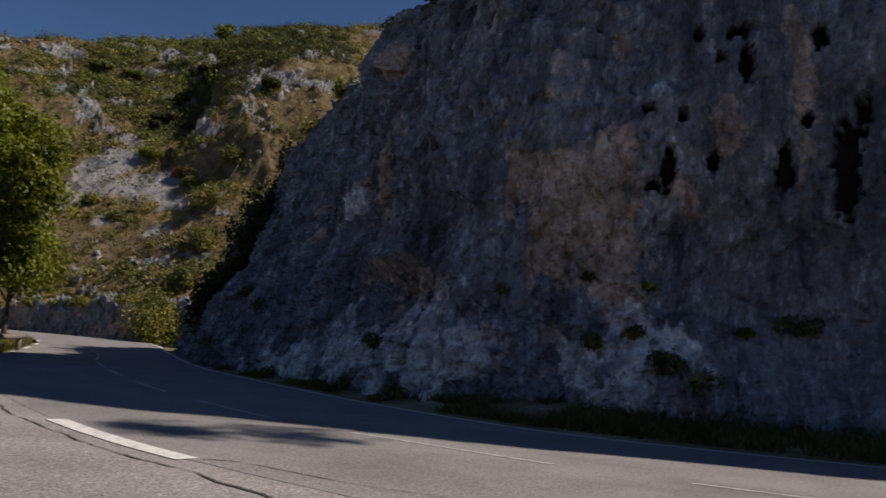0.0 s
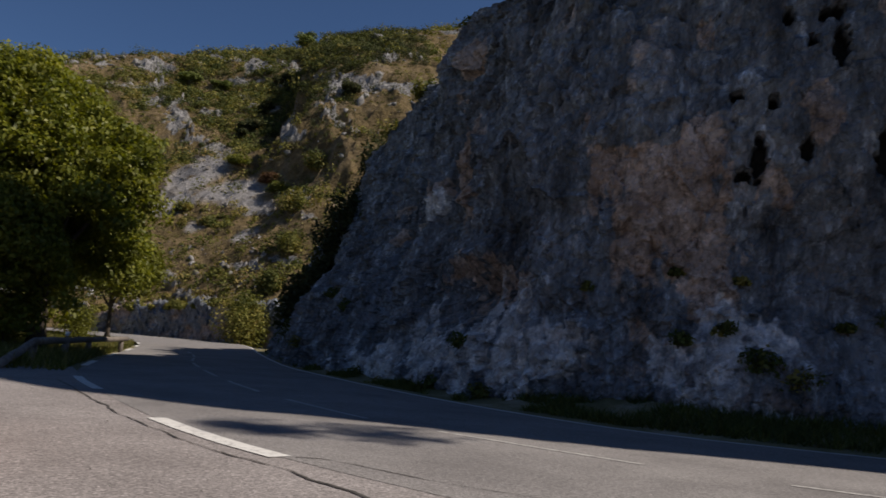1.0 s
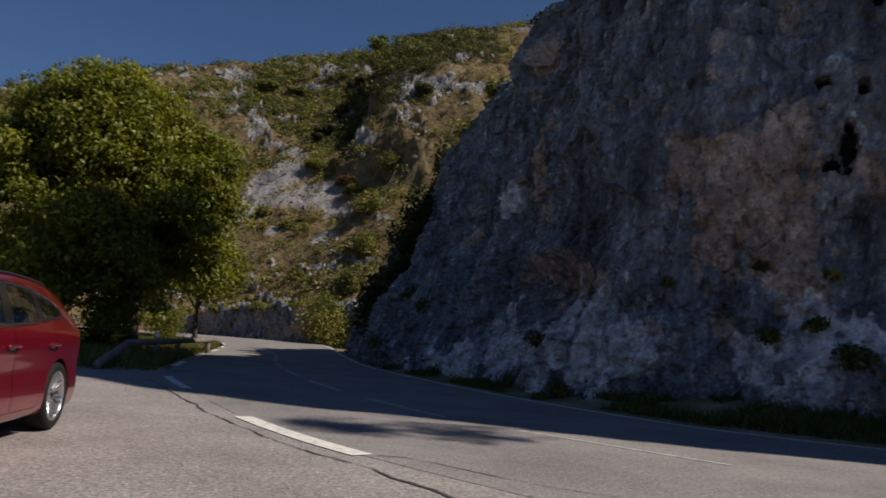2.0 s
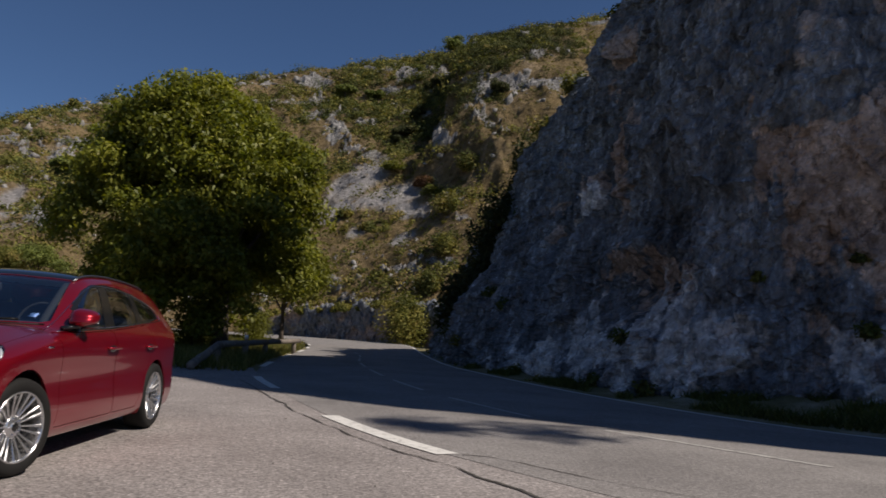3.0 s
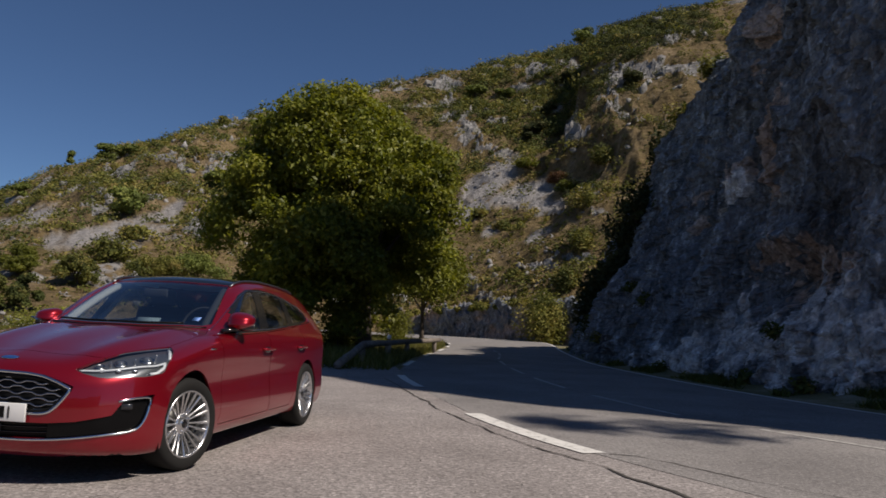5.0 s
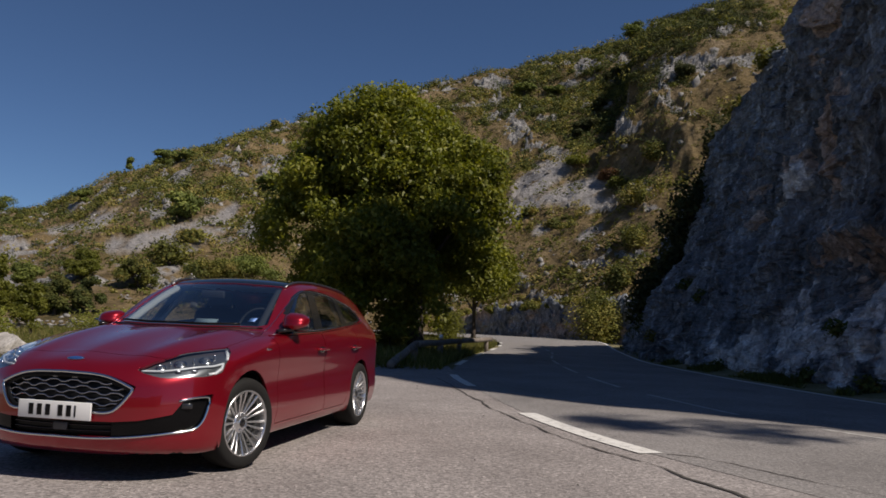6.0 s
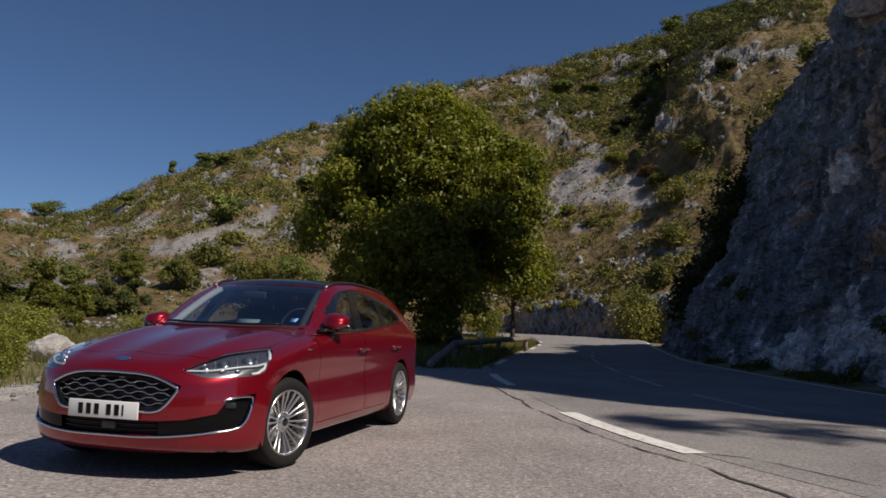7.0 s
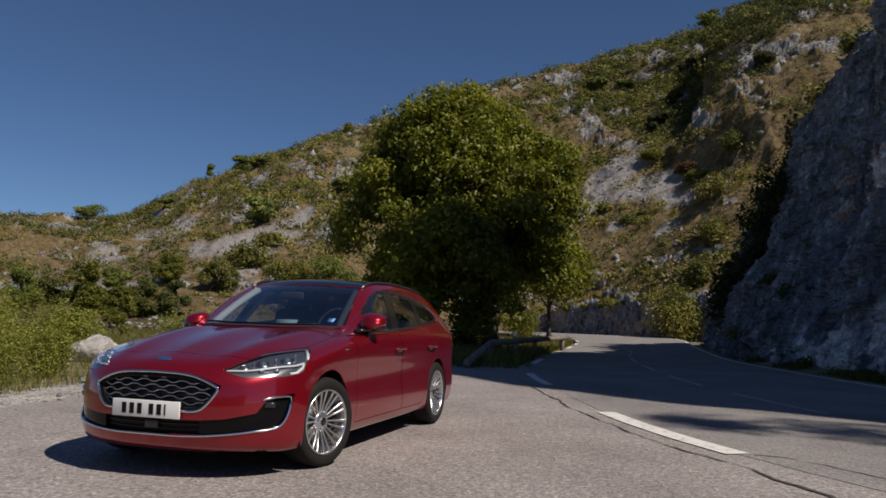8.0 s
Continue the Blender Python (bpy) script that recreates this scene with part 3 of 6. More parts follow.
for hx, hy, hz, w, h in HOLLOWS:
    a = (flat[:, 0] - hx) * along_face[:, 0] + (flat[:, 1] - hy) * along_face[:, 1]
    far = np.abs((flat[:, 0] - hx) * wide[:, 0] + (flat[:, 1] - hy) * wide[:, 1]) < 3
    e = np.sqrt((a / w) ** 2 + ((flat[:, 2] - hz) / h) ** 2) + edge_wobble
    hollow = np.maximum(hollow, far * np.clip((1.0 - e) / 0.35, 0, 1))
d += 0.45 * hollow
flat[:, :2] += wide * d[:, None]
flat[:, 2] += 0.05 * fbm(flat * 1.3, 2, 51)
rust, pale = np.zeros(len(flat)), np.zeros(len(flat))
wob = 0.8 * fbm(flat * np.array([1.3, 1.3, 0.8]), 5, 101, 0.6)
for target, spots in ((rust, [(12.52, 11.62, 4.2, 1.3, 1.7), (12.16, 12.4, 5.24, 0.9, 1.0), (14.0, 9.6, 6.35, 0.6, 0.8), (15.35, 8.66, 7.8, 0.45, 1.7), (14.98, 9.15, 7.8, 0.4, 1.5), (12.8, 10.95, 2.62, 0.6, 0.7), (12.77, 11.63, 5.65, 0.9, 0.8), (12.3, 20.3, 10.3, 0.5, 1.3), (12.0, 19.5, 8.6, 0.5, 1.3), (11.45, 18.25, 6.2, 0.6, 1.4), (12.1, 20.55, 6.1, 0.9, 0.4), (13.5, 25.3, 6.1, 0.9, 0.4), (13.2, 25.7, 5.06, 0.9, 0.4), (11.7, 17.8, 3.3, 1.0, 0.45), (10.85, 16.4, 2.6, 1.4, 0.75), (11.1, 18.4, 3.2, 0.9, 0.5), (14.69, 8.02, 7.2, 0.30, 1.7), (13.9, 10.1, 5.2, 0.5, 0.7), (12.4, 12.6, 8.5, 0.4, 1.2), (13.2, 11.4, 8.3, 0.4, 0.7)]),
                      (pale, [(12.9, 10.55, 1.1, 1.0, 1.2), (13.5, 9.95, 1.7, 0.5, 0.6), (10.42, 15.8, 1.15, 1.2, 1.6), (10.36, 22.21, 0.5, 2.4, 0.7), (10.56, 14.8, 0.9, 0.9, 1.3), (11.04, 13.2, 1.2, 0.7, 0.7), (10.63, 18.81, 1.2, 1.6, 1.0), (10.52, 14.2, 0.5, 1.0, 0.8), (12.2, 20.6, 5.4, 1.4, 0.5), (15.35, 8.66, 8.6, 0.3, 1.0)])):
    for sx, sy, sz, w, h in spots:
        a = np.hypot(flat[:, 0] - sx, flat[:, 1] - sy)
        e = np.sqrt((a / w) ** 2 + ((flat[:, 2] - sz) / h) ** 2) + wob
        np.maximum(target, np.clip((1.25 - e) / 0.6, 0, 1), out=target)
# narrow dark streaks low down, broad darker zones higher and to the right
stain = np.zeros(len(flat))
for sx, sy, sz, w, h in ((15.2, 8.6, 9.5, 3.2, 3.6), (13.4, 11.0, 10.5, 2.6, 3.0), (13.9, 10.1, 3.9, 0.35, 1.5), (15.3, 8.5, 4.0, 0.5, 1.3), (12.9, 11.5, 5.2, 0.35, 1.2), (16.0, 6.6, 5.5, 2.4, 3.4), (12.2, 13.2, 8.6, 1.2, 2.6)):
    e = np.sqrt(((flat[:, 0] - sx) ** 2 + (flat[:, 1] - sy) ** 2) / w ** 2 + ((flat[:, 2] - sz) / h) ** 2) + 0.5 * wob
    np.maximum(stain, np.clip((1.2 - e) / 0.7, 0, 0.85), out=stain)
rust = np.maximum(rust, 0.5 * np.clip(fbm(flat * np.array([0.5, 0.5, 0.22]), 4, 111) - 0.25, 0, 1))
P = flat.reshape(nu, nv, 3)
top = P[:, -1:, :] + np.concatenate([outw[:, None, :] * 45, np.where(yb < 7, np.interp(yb, [1, 7], [14.0, -27.0]), -height)[:, None, None]], -1)
P = np.concatenate([P, top], 1)
me = grid_mesh("cliff", P)
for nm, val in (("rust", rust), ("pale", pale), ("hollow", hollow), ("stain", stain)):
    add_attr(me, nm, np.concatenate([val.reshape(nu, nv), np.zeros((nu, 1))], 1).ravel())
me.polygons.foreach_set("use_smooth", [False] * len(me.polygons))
cliff = structure("cliff", me, ROCK, "grey limestone cliff with rust stains and shade-coloured hollows above the road", "cliff")
CLIFF_FACE = P[:, :-1, :]

# verge between the road and the cliff
q, s = along(RIGHT_EDGE, 2000)
q = q[(q[:, 1] > -6) & (q[:, 1] < 52)][::4]
outer = np.array([base[np.argmin(((base - a) ** 2).sum(1))] for a in q])
outer = outer + 1.2 * np.array([outw[np.argmin(((base - a) ** 2).sum(1))] for a in q])
w = np.linspace(0, 1, 9)[None, :, None]
inner = sideways(q, 0.12)
strip = inner[:, None, :] * (1 - w) + outer[:, None, :] * w
z = -0.02 + 0.5 * np.linspace(0, 1, 9)[None, :] ** 1.5 * np.clip(np.linalg.norm(outer - inner, axis=1) / 3.5, 0.1, 1)[:, None]
pts = np.concatenate([strip, z[..., None]], -1)
fl = pts.reshape(-1, 3)
fl[:, 2] += np.tile(np.linspace(0, 1, 9), len(q)) * 0.12 * fbm(fl * 1.3, 3, 131)
VERGE = pts
structure("verge", grid_mesh("verge", pts), SOIL, "earthy verge with grass at the foot of the cliff", "verge")

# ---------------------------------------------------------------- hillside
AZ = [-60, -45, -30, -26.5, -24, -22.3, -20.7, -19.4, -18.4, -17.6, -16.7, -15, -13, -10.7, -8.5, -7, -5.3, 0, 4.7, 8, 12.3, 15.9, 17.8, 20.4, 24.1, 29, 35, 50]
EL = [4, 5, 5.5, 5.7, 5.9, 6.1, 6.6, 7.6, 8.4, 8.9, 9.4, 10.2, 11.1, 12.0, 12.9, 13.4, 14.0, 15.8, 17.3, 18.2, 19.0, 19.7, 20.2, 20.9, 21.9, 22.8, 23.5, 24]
na, nk = 620, 280
az_deg = np.concatenate([np.linspace(-62, -33.2, 30), np.linspace(-33, 26, 560), np.linspace(26.3, 50, 30)])
az = np.radians(az_deg)
foot = np.interp(az_deg, [-62, -30, -20, -8, 2, 8, 15, 20, 50], [62, 62, 60, 66, 106, 104, 95, 90, 80])
ridge = np.interp(az_deg, [-62, -30, -22, -15, 0, 15, 50], [420, 400, 320, 235, 212, 200, 190])
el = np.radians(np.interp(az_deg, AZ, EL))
kk = np.concatenate([np.linspace(0, 1, nk - 30), np.linspace(1.01, 1.5, 30)])
r = foot[:, None] + (ridge - foot)[:, None] * kk[None, :]
zr = ridge * np.tan(el) + 1.1
prof = np.interp(kk, [0, 0.03, 0.5, 0.85, 1.0, 1.5], [0, 0.04, 0.50, 0.88, 1.0, 0.85])
H = np.stack([np.sin(az)[:, None] * r, np.cos(az)[:, None] * r, zr[:, None] * prof[None, :]], -1)
hf = H.reshape(-1, 3)
kt = np.tile(kk, na)
amount = np.clip(kt * 5, 0, 1) * np.interp(kt, [0.8, 1.0], [1, 0.25])
hf[:, 2] += amount * (3.4 * fbm(hf * 0.028, 4, 21) + 1.7 * fbm(hf * np.array([0.07, 0.07, 0.05]), 3, 29, ridged=True) + 0.5 * fbm(hf * 0.35, 3, 33))
# a rocky spur whose steep flank drops into a gully
azg, elg = np.degrees(np.arctan2(hf[:, 0], hf[:, 1])), np.degrees(np.arctan2(hf[:, 2] - 1.1, np.hypot(hf[:, 0], hf[:, 1])))
side = azg - np.interp(elg, [10.5, 11.6, 12.8, 14.6, 15.2, 16.0, 18.0, 20.0], [15.8, 16.8, 18.8, 19.8, 18.5, 18.4, 19.2, 20.2]) + 0.45 * fbm(hf * 0.10, 3, 143)
flank = np.clip(side / 0.45 + 0.5, 0, 1)
flank = flank * flank * (3 - 2 * flank)
rise_by = 7.5 * np.interp(elg, [11.0, 12.2, 14.4, 15.3, 16.2, 18.5, 20.2], [0, 0.8, 1.0, 0.8, 1.0, 0.8, 0.25])
hf[:, 2] += 8.0 * np.clip(side / 6, 0, 1) * np.interp(elg, [10.5, 13, 18, 20.5], [0, 1, 1, 0])
hf[:, 2] += rise_by * (flank * np.exp(-(np.maximum(side, 0) / 4.5) ** 2) - 0.35 * np.exp(-((side + 1.3) / 0.8) ** 2))
azg, elg = np.degrees(np.arctan2(hf[:, 0], hf[:, 1])), np.degrees(np.arctan2(hf[:, 2] - 1.1, np.hypot(hf[:, 0], hf[:, 1])))


def patch(a0, e0, w, h, turn):
    u = (azg - a0) * math.cos(turn) + (elg - e0) * math.sin(turn)
    v = -(azg - a0) * math.sin(turn) + (elg - e0) * math.cos(turn)
    return np.sqrt((u / w) ** 2 + (v / h) ** 2)


scree = np.zeros(len(hf))
ragged = 0.45 * fbm(hf * 0.16, 4, 141, 0.6)
for spot in ((12.3, 10.7, 2.7, 0.85, 0.72), (14.4, 9.7, 2.5, 0.6, 0.22), (16.2, 9.1, 1.2, 0.45, 0.1), (11.2, 8.6, 1.5, 0.7, 0.6), (12.6, 7.2, 0.9, 0.45, 0.6), (16.1, 7.0, 0.8, 0.25, 0.5), (15.6, 10.3, 1.3, 0.4, 0.3),
             (-15.4, 4.9, 1.9, 0.5, 0.42), (-12.7, 5.5, 2.1, 0.75, 0.22), (-10.3, 7.1, 1.2, 0.45, 0.8), (-13.1, 4.3, 1.1, 0.5, 0.3), (-13.9, 3.0, 0.7, 0.3, 0.3), (-20.6, 5.2, 1.2, 0.25, 0.25), (-18.7, 5.8, 1.2, 0.45, 0.5), (-17.4, 4.5, 0.7, 0.4, 0.5), (-23.4, 3.8, 0.7, 0.35, 0.2), (-25.8, 3.4, 0.4, 0.25, 0)):
    scree = np.maximum(scree, np.clip((1.45 - patch(*spot) - ragged) * 1.8, 0, 1))
# rock that breaks through the soil
OUTCROPS = [(20.3, 18.7, 0.7, 0.5), (21.6, 18.3, 0.9, 0.5), (21.2, 16.3, 1.0, 0.8), (22.2, 15.5, 0.8, 0.5), (25.4, 18.7, 1.3, 0.4), (24.9, 20.6, 0.5, 0.25), (15.2, 18.7, 0.6, 0.3), (13.4, 18.7, 1.6, 0.14), (8.7, 17.3, 0.8, 0.5), (8.7, 15.9, 0.7, 0.8), (15.6, 16.0, 0.5, 0.25),
            (12.6, 15.1, 0.7, 0.35), (10.5, 14.4, 0.6, 0.6), (11.5, 13.1, 0.9, 0.5), (18.4, 14.4, 0.6, 0.6), (20.0, 9.6, 0.7, 0.35), (17.5, 8.5, 1.0, 0.4), (18.2, 5.5, 1.0, 0.45), (16.1, 4.8, 0.8, 0.3), (17.3, 4.6, 0.7, 0.3), (11.1, 3.2, 0.5, 0.35), (13.9, 1.9, 1.1, 0.3),
            (-14.6, 9.6, 0.42, 0.35), (-15.6, 8.8, 0.54, 0.28), (-13.3, 9.4, 0.36, 0.42), (-11.5, 10.7, 0.78, 0.28), (-12.2, 9.3, 0.60, 0.35), (-7.0, 10.9, 0.72, 0.35), (-9.6, 9.7, 0.54, 0.35), (-10.4, 8.8, 0.30, 0.28), (-14.9, 7.8, 0.54, 0.24), (-15.0, 6.8, 0.42, 0.21), (-11.2, 7.9, 0.54, 0.24), (-12.8, 7.2, 0.36, 0.21), (-8.5, 5.9, 0.54, 0.28), (-26.0, 5.35, 2.2, 0.2)]
azg, elg = np.degrees(np.arctan2(hf[:, 0], hf[:, 1])), np.degrees(np.arctan2(hf[:, 2] - 1.1, np.hypot(hf[:, 0], hf[:, 1])))
bare = 0.40 * fbm(hf * 0.11, 5, 175, 0.62)
broken = 0.9 * fbm(hf * 0.22, 5, 177, 0.66)
for a0, e0, w, h in OUTCROPS:
    bare = np.maximum(bare, 0.85 - 0.75 * np.hypot((azg - a0) / w, (elg - e0) / h) + broken)
bare = np.clip((bare - 0.22) / 0.22, 0, 1) * np.interp(kt, [0.0, 0.03, 0.97, 1.0], [0, 1, 1, 0.3])
reach = np.interp(np.hypot(hf[:, 0], hf[:, 1]), [80, 200, 400], [0.7, 1.1, 2.2])
b1, b2, block = worley(hf / reach[:, None] * np.array([0.34, 0.34, 0.5]), 71)
c1, c2, chunk = worley(hf / reach[:, None] * np.array([0.9, 0.9, 1.2]), 73)
hf[:, 2] += bare * reach * np.where(azg < 0, 0.6, 1.0) * (1.7 * (block - 0.25) + 0.7 * (chunk - 0.4))
me = grid_mesh("hillside", hf.reshape(na, nk, 3))
me.polygons.foreach_set("use_smooth", [False] * len(me.polygons))
add_attr(me, "bare", bare)
add_attr(me, "scree", scree)
structure("hillside", me, HILL, "steep dry hillside of scrub, grass and pale scree", "hill")
SCREE_ONLY = scree.reshape(na, nk)
HG, SG = hf.reshape(na, nk, 3), np.maximum(scree, bare * 0.9).reshape(na, nk)
ELG = np.degrees(np.arctan2(HG[..., 2] - 1.1, np.hypot(HG[..., 0], HG[..., 1])))


def on_hill(a, k):
    """Points of the hillside, by bearing in degrees and by the way up from foot (0) to ridge (1)."""
    i = np.clip(np.interp(a, az_deg, np.arange(na)), 0, na - 1.001)
    j = np.clip(np.interp(k, kk, np.arange(nk)), 0, nk - 1.001)
    i0, j0 = i.astype(int), j.astype(int)
    fi, fj = (i - i0)[:, None], (j - j0)[:, None]
    return (HG[i0, j0] * (1 - fi) * (1 - fj) + HG[i0 + 1, j0] * fi * (1 - fj) + HG[i0, j0 + 1] * (1 - fi) * fj + HG[i0 + 1, j0 + 1] * fi * fj), SG[i0, j0]


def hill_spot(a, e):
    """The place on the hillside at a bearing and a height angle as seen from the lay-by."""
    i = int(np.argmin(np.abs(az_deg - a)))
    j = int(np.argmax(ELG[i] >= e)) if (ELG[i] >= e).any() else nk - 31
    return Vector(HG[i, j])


# rock face that the road is cut into, at the foot of the hill
a = np.linspace(2, 21.5, 260)
rb = np.interp(a, [2, 4, 8, 12, 15, 18, 21.5], [112, 108, 99.5, 91.5, 85.6, 81.5, 77])
v = np.linspace(0, 1, 44)
hw = np.interp(a, [4, 6, 9, 12, 15, 18, 21.5], [1.2, 2.4, 3.1, 3.6, 4.2, 4.6, 5.0])
W = np.stack([np.sin(np.radians(a))[:, None] * (rb[:, None] + 0.35 * v[None, :]), np.cos(np.radians(a))[:, None] * (rb[:, None] + 0.35 * v[None, :]), hw[:, None] * v[None, :] - 0.2], -1)
W = np.concatenate([W, W[:, -1:, :] + np.stack([np.sin(np.radians(a)) * 6, np.cos(np.radians(a)) * 6, 0 * a + 0.6], -1)[:, None, :]], 1)
wf = W.reshape(-1, 3)
push = 0.30 * fbm(wf * 0.35, 4, 151) + 0.40 * fbm(wf * np.array([0.9, 0.9, 1.4]), 4, 153, 0.6) + 0.40 * (worley(wf * 0.7, 61)[2] - 0.5)
wf[:, 1] += push
wf[:, 2] += np.repeat(0.6 * fbm(wf.reshape(260, 45, 3)[:, 0] * 0.3, 3, 155) + 0.45 * fbm(wf.reshape(260, 45, 3)[:, 0] * 1.6, 3, 157), 45) * np.tile(np.linspace(0, 1, 45), 260)
CUT_AZ, CUT_R, CUT_TOP = a, rb, hw
me = grid_mesh("rock_cutting", W)
add_attr(me, "pale", np.clip(fbm(wf * 0.4, 3, 161) - 0.45, 0, 0.5))
add_attr(me, "rust", np.clip(0.35 + fbm(wf * 0.3, 3, 165), 0, 0.7))
add_attr(me, "hollow", np.zeros(len(wf)))
add_attr(me, "stain", np.full(len(wf), 0.4))
structure("rock_cutting", me, ROCK, "low limestone cutting beside the road's bend", "rock face")
# ---------------------------------------------------------------- plants and stones
def leaf_cloud(centres, radii, per, size, rng, facing=0.5, droop=0.0):
    """Leaves strewn through lumpy clumps: vertices and four-cornered faces."""
    n = len(centres)
    idx = np.repeat(np.arange(n), per)
    d = rng.normal(size=(len(idx), 3))
    d /= np.linalg.norm(d, axis=1)[:, None]
    lump = 1 + 0.28 * vnoise(d * 2.1 + idx[:, None] * 3.7, 5)
    far = (0.35 + 0.65 * rng.rand(len(idx)) ** 0.55) * lump
    p = centres[idx] + d * radii[idx] * far[:, None]
    nrm = d * facing + rng.normal(size=d.shape) * 0.6 + np.array([0, 0, 0.35])
    nrm /= np.linalg.norm(nrm, axis=1)[:, None]
    a = np.cross(nrm, rng.normal(size=d.shape))
    a /= np.linalg.norm(a, axis=1)[:, None]
    b = np.cross(nrm, a)
    s = (size[idx] if hasattr(size, "__len__") else size) * (0.6 + 0.8 * rng.rand(len(idx)))
    s = s[:, None]
    v = np.stack([p - a * s, p - b * s * 0.55 - nrm * s * 0.12, p + a * s, p + b * s * 0.55 - nrm * s * 0.12], 1)
    if droop:
        v[:, 2, 2] -= (s * droop)[:, 0]
    f = np.arange(len(idx) * 4).reshape(-1, 4)
    return v.reshape(-1, 3), f


def add_tone(me, clumps, per, rng):
    """One random number for all the leaves of a clump."""
    t = rng.rand(clumps)
    add_attr(me, "tone", np.repeat(t, per * 4))


def blade_cloud(p, heights, rng, width=0.012, lean=0.35):
    """Grass blades at points p: vertices and three-cornered faces."""
    n = len(p)
    t = rng.rand(n) * 2 * np.pi
    w = np.stack([np.cos(t), np.sin(t), 0 * t], 1) * (width * (0.6 + 0.8 * rng.rand(n)))[:, None]
    tip = np.stack([rng.normal(size=n) * lean, rng.normal(size=n) * lean, np.ones(n)], 1) * heights[:, None]
    v = np.stack([p - w, p + w, p + tip], 1).reshape(-1, 3)
    return v, np.arange(n * 3).reshape(-1, 3)


def stuff(name, v, f, material, label, category, smooth=False, clumps=0, per=0):
    me = quick_mesh(name, v, f, smooth)
    if clumps:
        add_tone(me, clumps, per, np.random.RandomState(77))
    me.materials.append(material)
    return tagged(new(name, me), label, category, kind="stuff")


def stone_shapes(n, rng, subdiv=1):
    bm = bmesh.new()
    bmesh.ops.create_icosphere(bm, subdivisions=subdiv, radius=1)
    v = np.array([w.co[:] for w in bm.verts])
    f = np.array([[w.index for w in q.verts] for q in bm.faces])
    bm.free()
    return v, f


def stones(centres, sizes, rng, subdiv=1, tall=0.8):
    """Angular stones: vertices and three-cornered faces."""
    bv, bf = stone_shapes(1, rng, subdiv)
    n, k = len(centres), len(bv)
    idx = np.repeat(np.arange(n), k)
    v = np.tile(bv, (n, 1))
    v = v * (1 + 0.35 * vnoise(v * 1.1 + idx[:, None] * 5.3, 8))[:, None]
    for _ in range(9):
        cut = rng.normal(size=(n, 3))
        cut /= np.linalg.norm(cut, axis=1)[:, None]
        over = np.maximum(0, (v * cut[idx]).sum(1) - rng.uniform(0.14, 0.5, n)[idx])
        v = v - cut[idx] * over[:, None]
    v = v * 1.75
    q = rng.normal(size=(n, 4))
    q /= np.linalg.norm(q, axis=1)[:, None]
    w, x, y, z = q.T
    R = np.stack([1 - 2 * (y * y + z * z), 2 * (x * y - z * w), 2 * (x * z + y * w), 2 * (x * y + z * w), 1 - 2 * (x * x + z * z), 2 * (y * z - x * w), 2 * (x * z - y * w), 2 * (y * z + x * w), 1 - 2 * (x * x + y * y)], 1).reshape(n, 3, 3)
    v = v * (np.array([1, 1, 1]) * (0.7 + 0.6 * rng.rand(n, 3)))[idx]
    v = np.einsum("nij,nj->ni", R[idx], v) * np.array([1, 1, tall])
    v = v * sizes[idx][:, None] + centres[idx]
    f = (np.tile(bf, (n, 1)) + np.repeat(np.arange(n) * k, len(bf))[:, None])
    return v, f


rng = np.random.RandomState(4)
# scrub on the hillside: large rounded shrubs, then small ones between them
def hill_shrubs(name, n, low, high, per, leaf, thin, material, label, seed, zone=(-33, 33), band=(0.02, 1.0), power=1.8):
    rng = np.random.RandomState(seed)
    a, k = rng.uniform(*zone, n), rng.uniform(*band, n)
    p, sc = on_hill(a, k)
    dist = np.hypot(p[:, 0], p[:, 1])
    foot_of_slope = (a < -11) & (k < 0.32)
    keep = (sc < 0.35) & (fbm(p * 0.045, 4, 171) + 0.25 * rng.normal(size=n) > thin) | (rng.rand(n) < 0.03)
    keep &= ~foot_of_slope | (rng.rand(n) < 0.35)
    p, dist = p[keep], dist[keep]
    n = len(p)
    grow = np.interp(dist, [80, 200, 400], [0.85, 1.15, 1.9])
    r = (low + (high - low) * rng.rand(n) ** power) * grow
    rad = np.stack([r * rng.uniform(0.8, 1.2, n), r, r * rng.uniform(0.55, 0.9, n)], 1)
    v, f = leaf_cloud(p + np.array([0, 0, 1]) * (rad[:, 2:] * 0.4), rad, per, leaf * grow * (0.75 + 0.25 * r), rng, 1.1)
    stuff(name, v, f, material, label, "scrub", clumps=n, per=per)


hill_shrubs("hillside_scrub", 7000, 0.8, 2.3, 72, 0.185, -0.12, SCRUB, "rounded olive-green shrubs scattered over the hillside", 301)
hill_shrubs("hillside_scrub", 12000, 0.3, 0.9, 26, 0.145, -0.45, SCRUB, "small low olive-green shrubs scattered over the hillside", 302)
hill_shrubs("hillside_juniper", 2000, 0.7, 2.0, 80, 0.16, -0.15, DARK_SCRUB, "dark green juniper shrubs on the steep hillside", 303, (7, 27), (0.42, 1.0))
hill_shrubs("hillside_juniper", 1200, 0.8, 1.8, 80, 0.17, 0.05, DARK_SCRUB, "dark green juniper shrubs on the far slope", 304, (-33, -6), (0.0, 1.0))
# these two groups darken the shaded spur and ridge by leaf colour
hill_shrubs("hillside_shaded_scrub", 1700, 0.7, 1.9, 90, 0.125, -0.5, SHADED_SCRUB, "dark green shrubs with shade-darkened leaves on the rocky spur", 305, (17.5, 27), (0.25, 1.0))
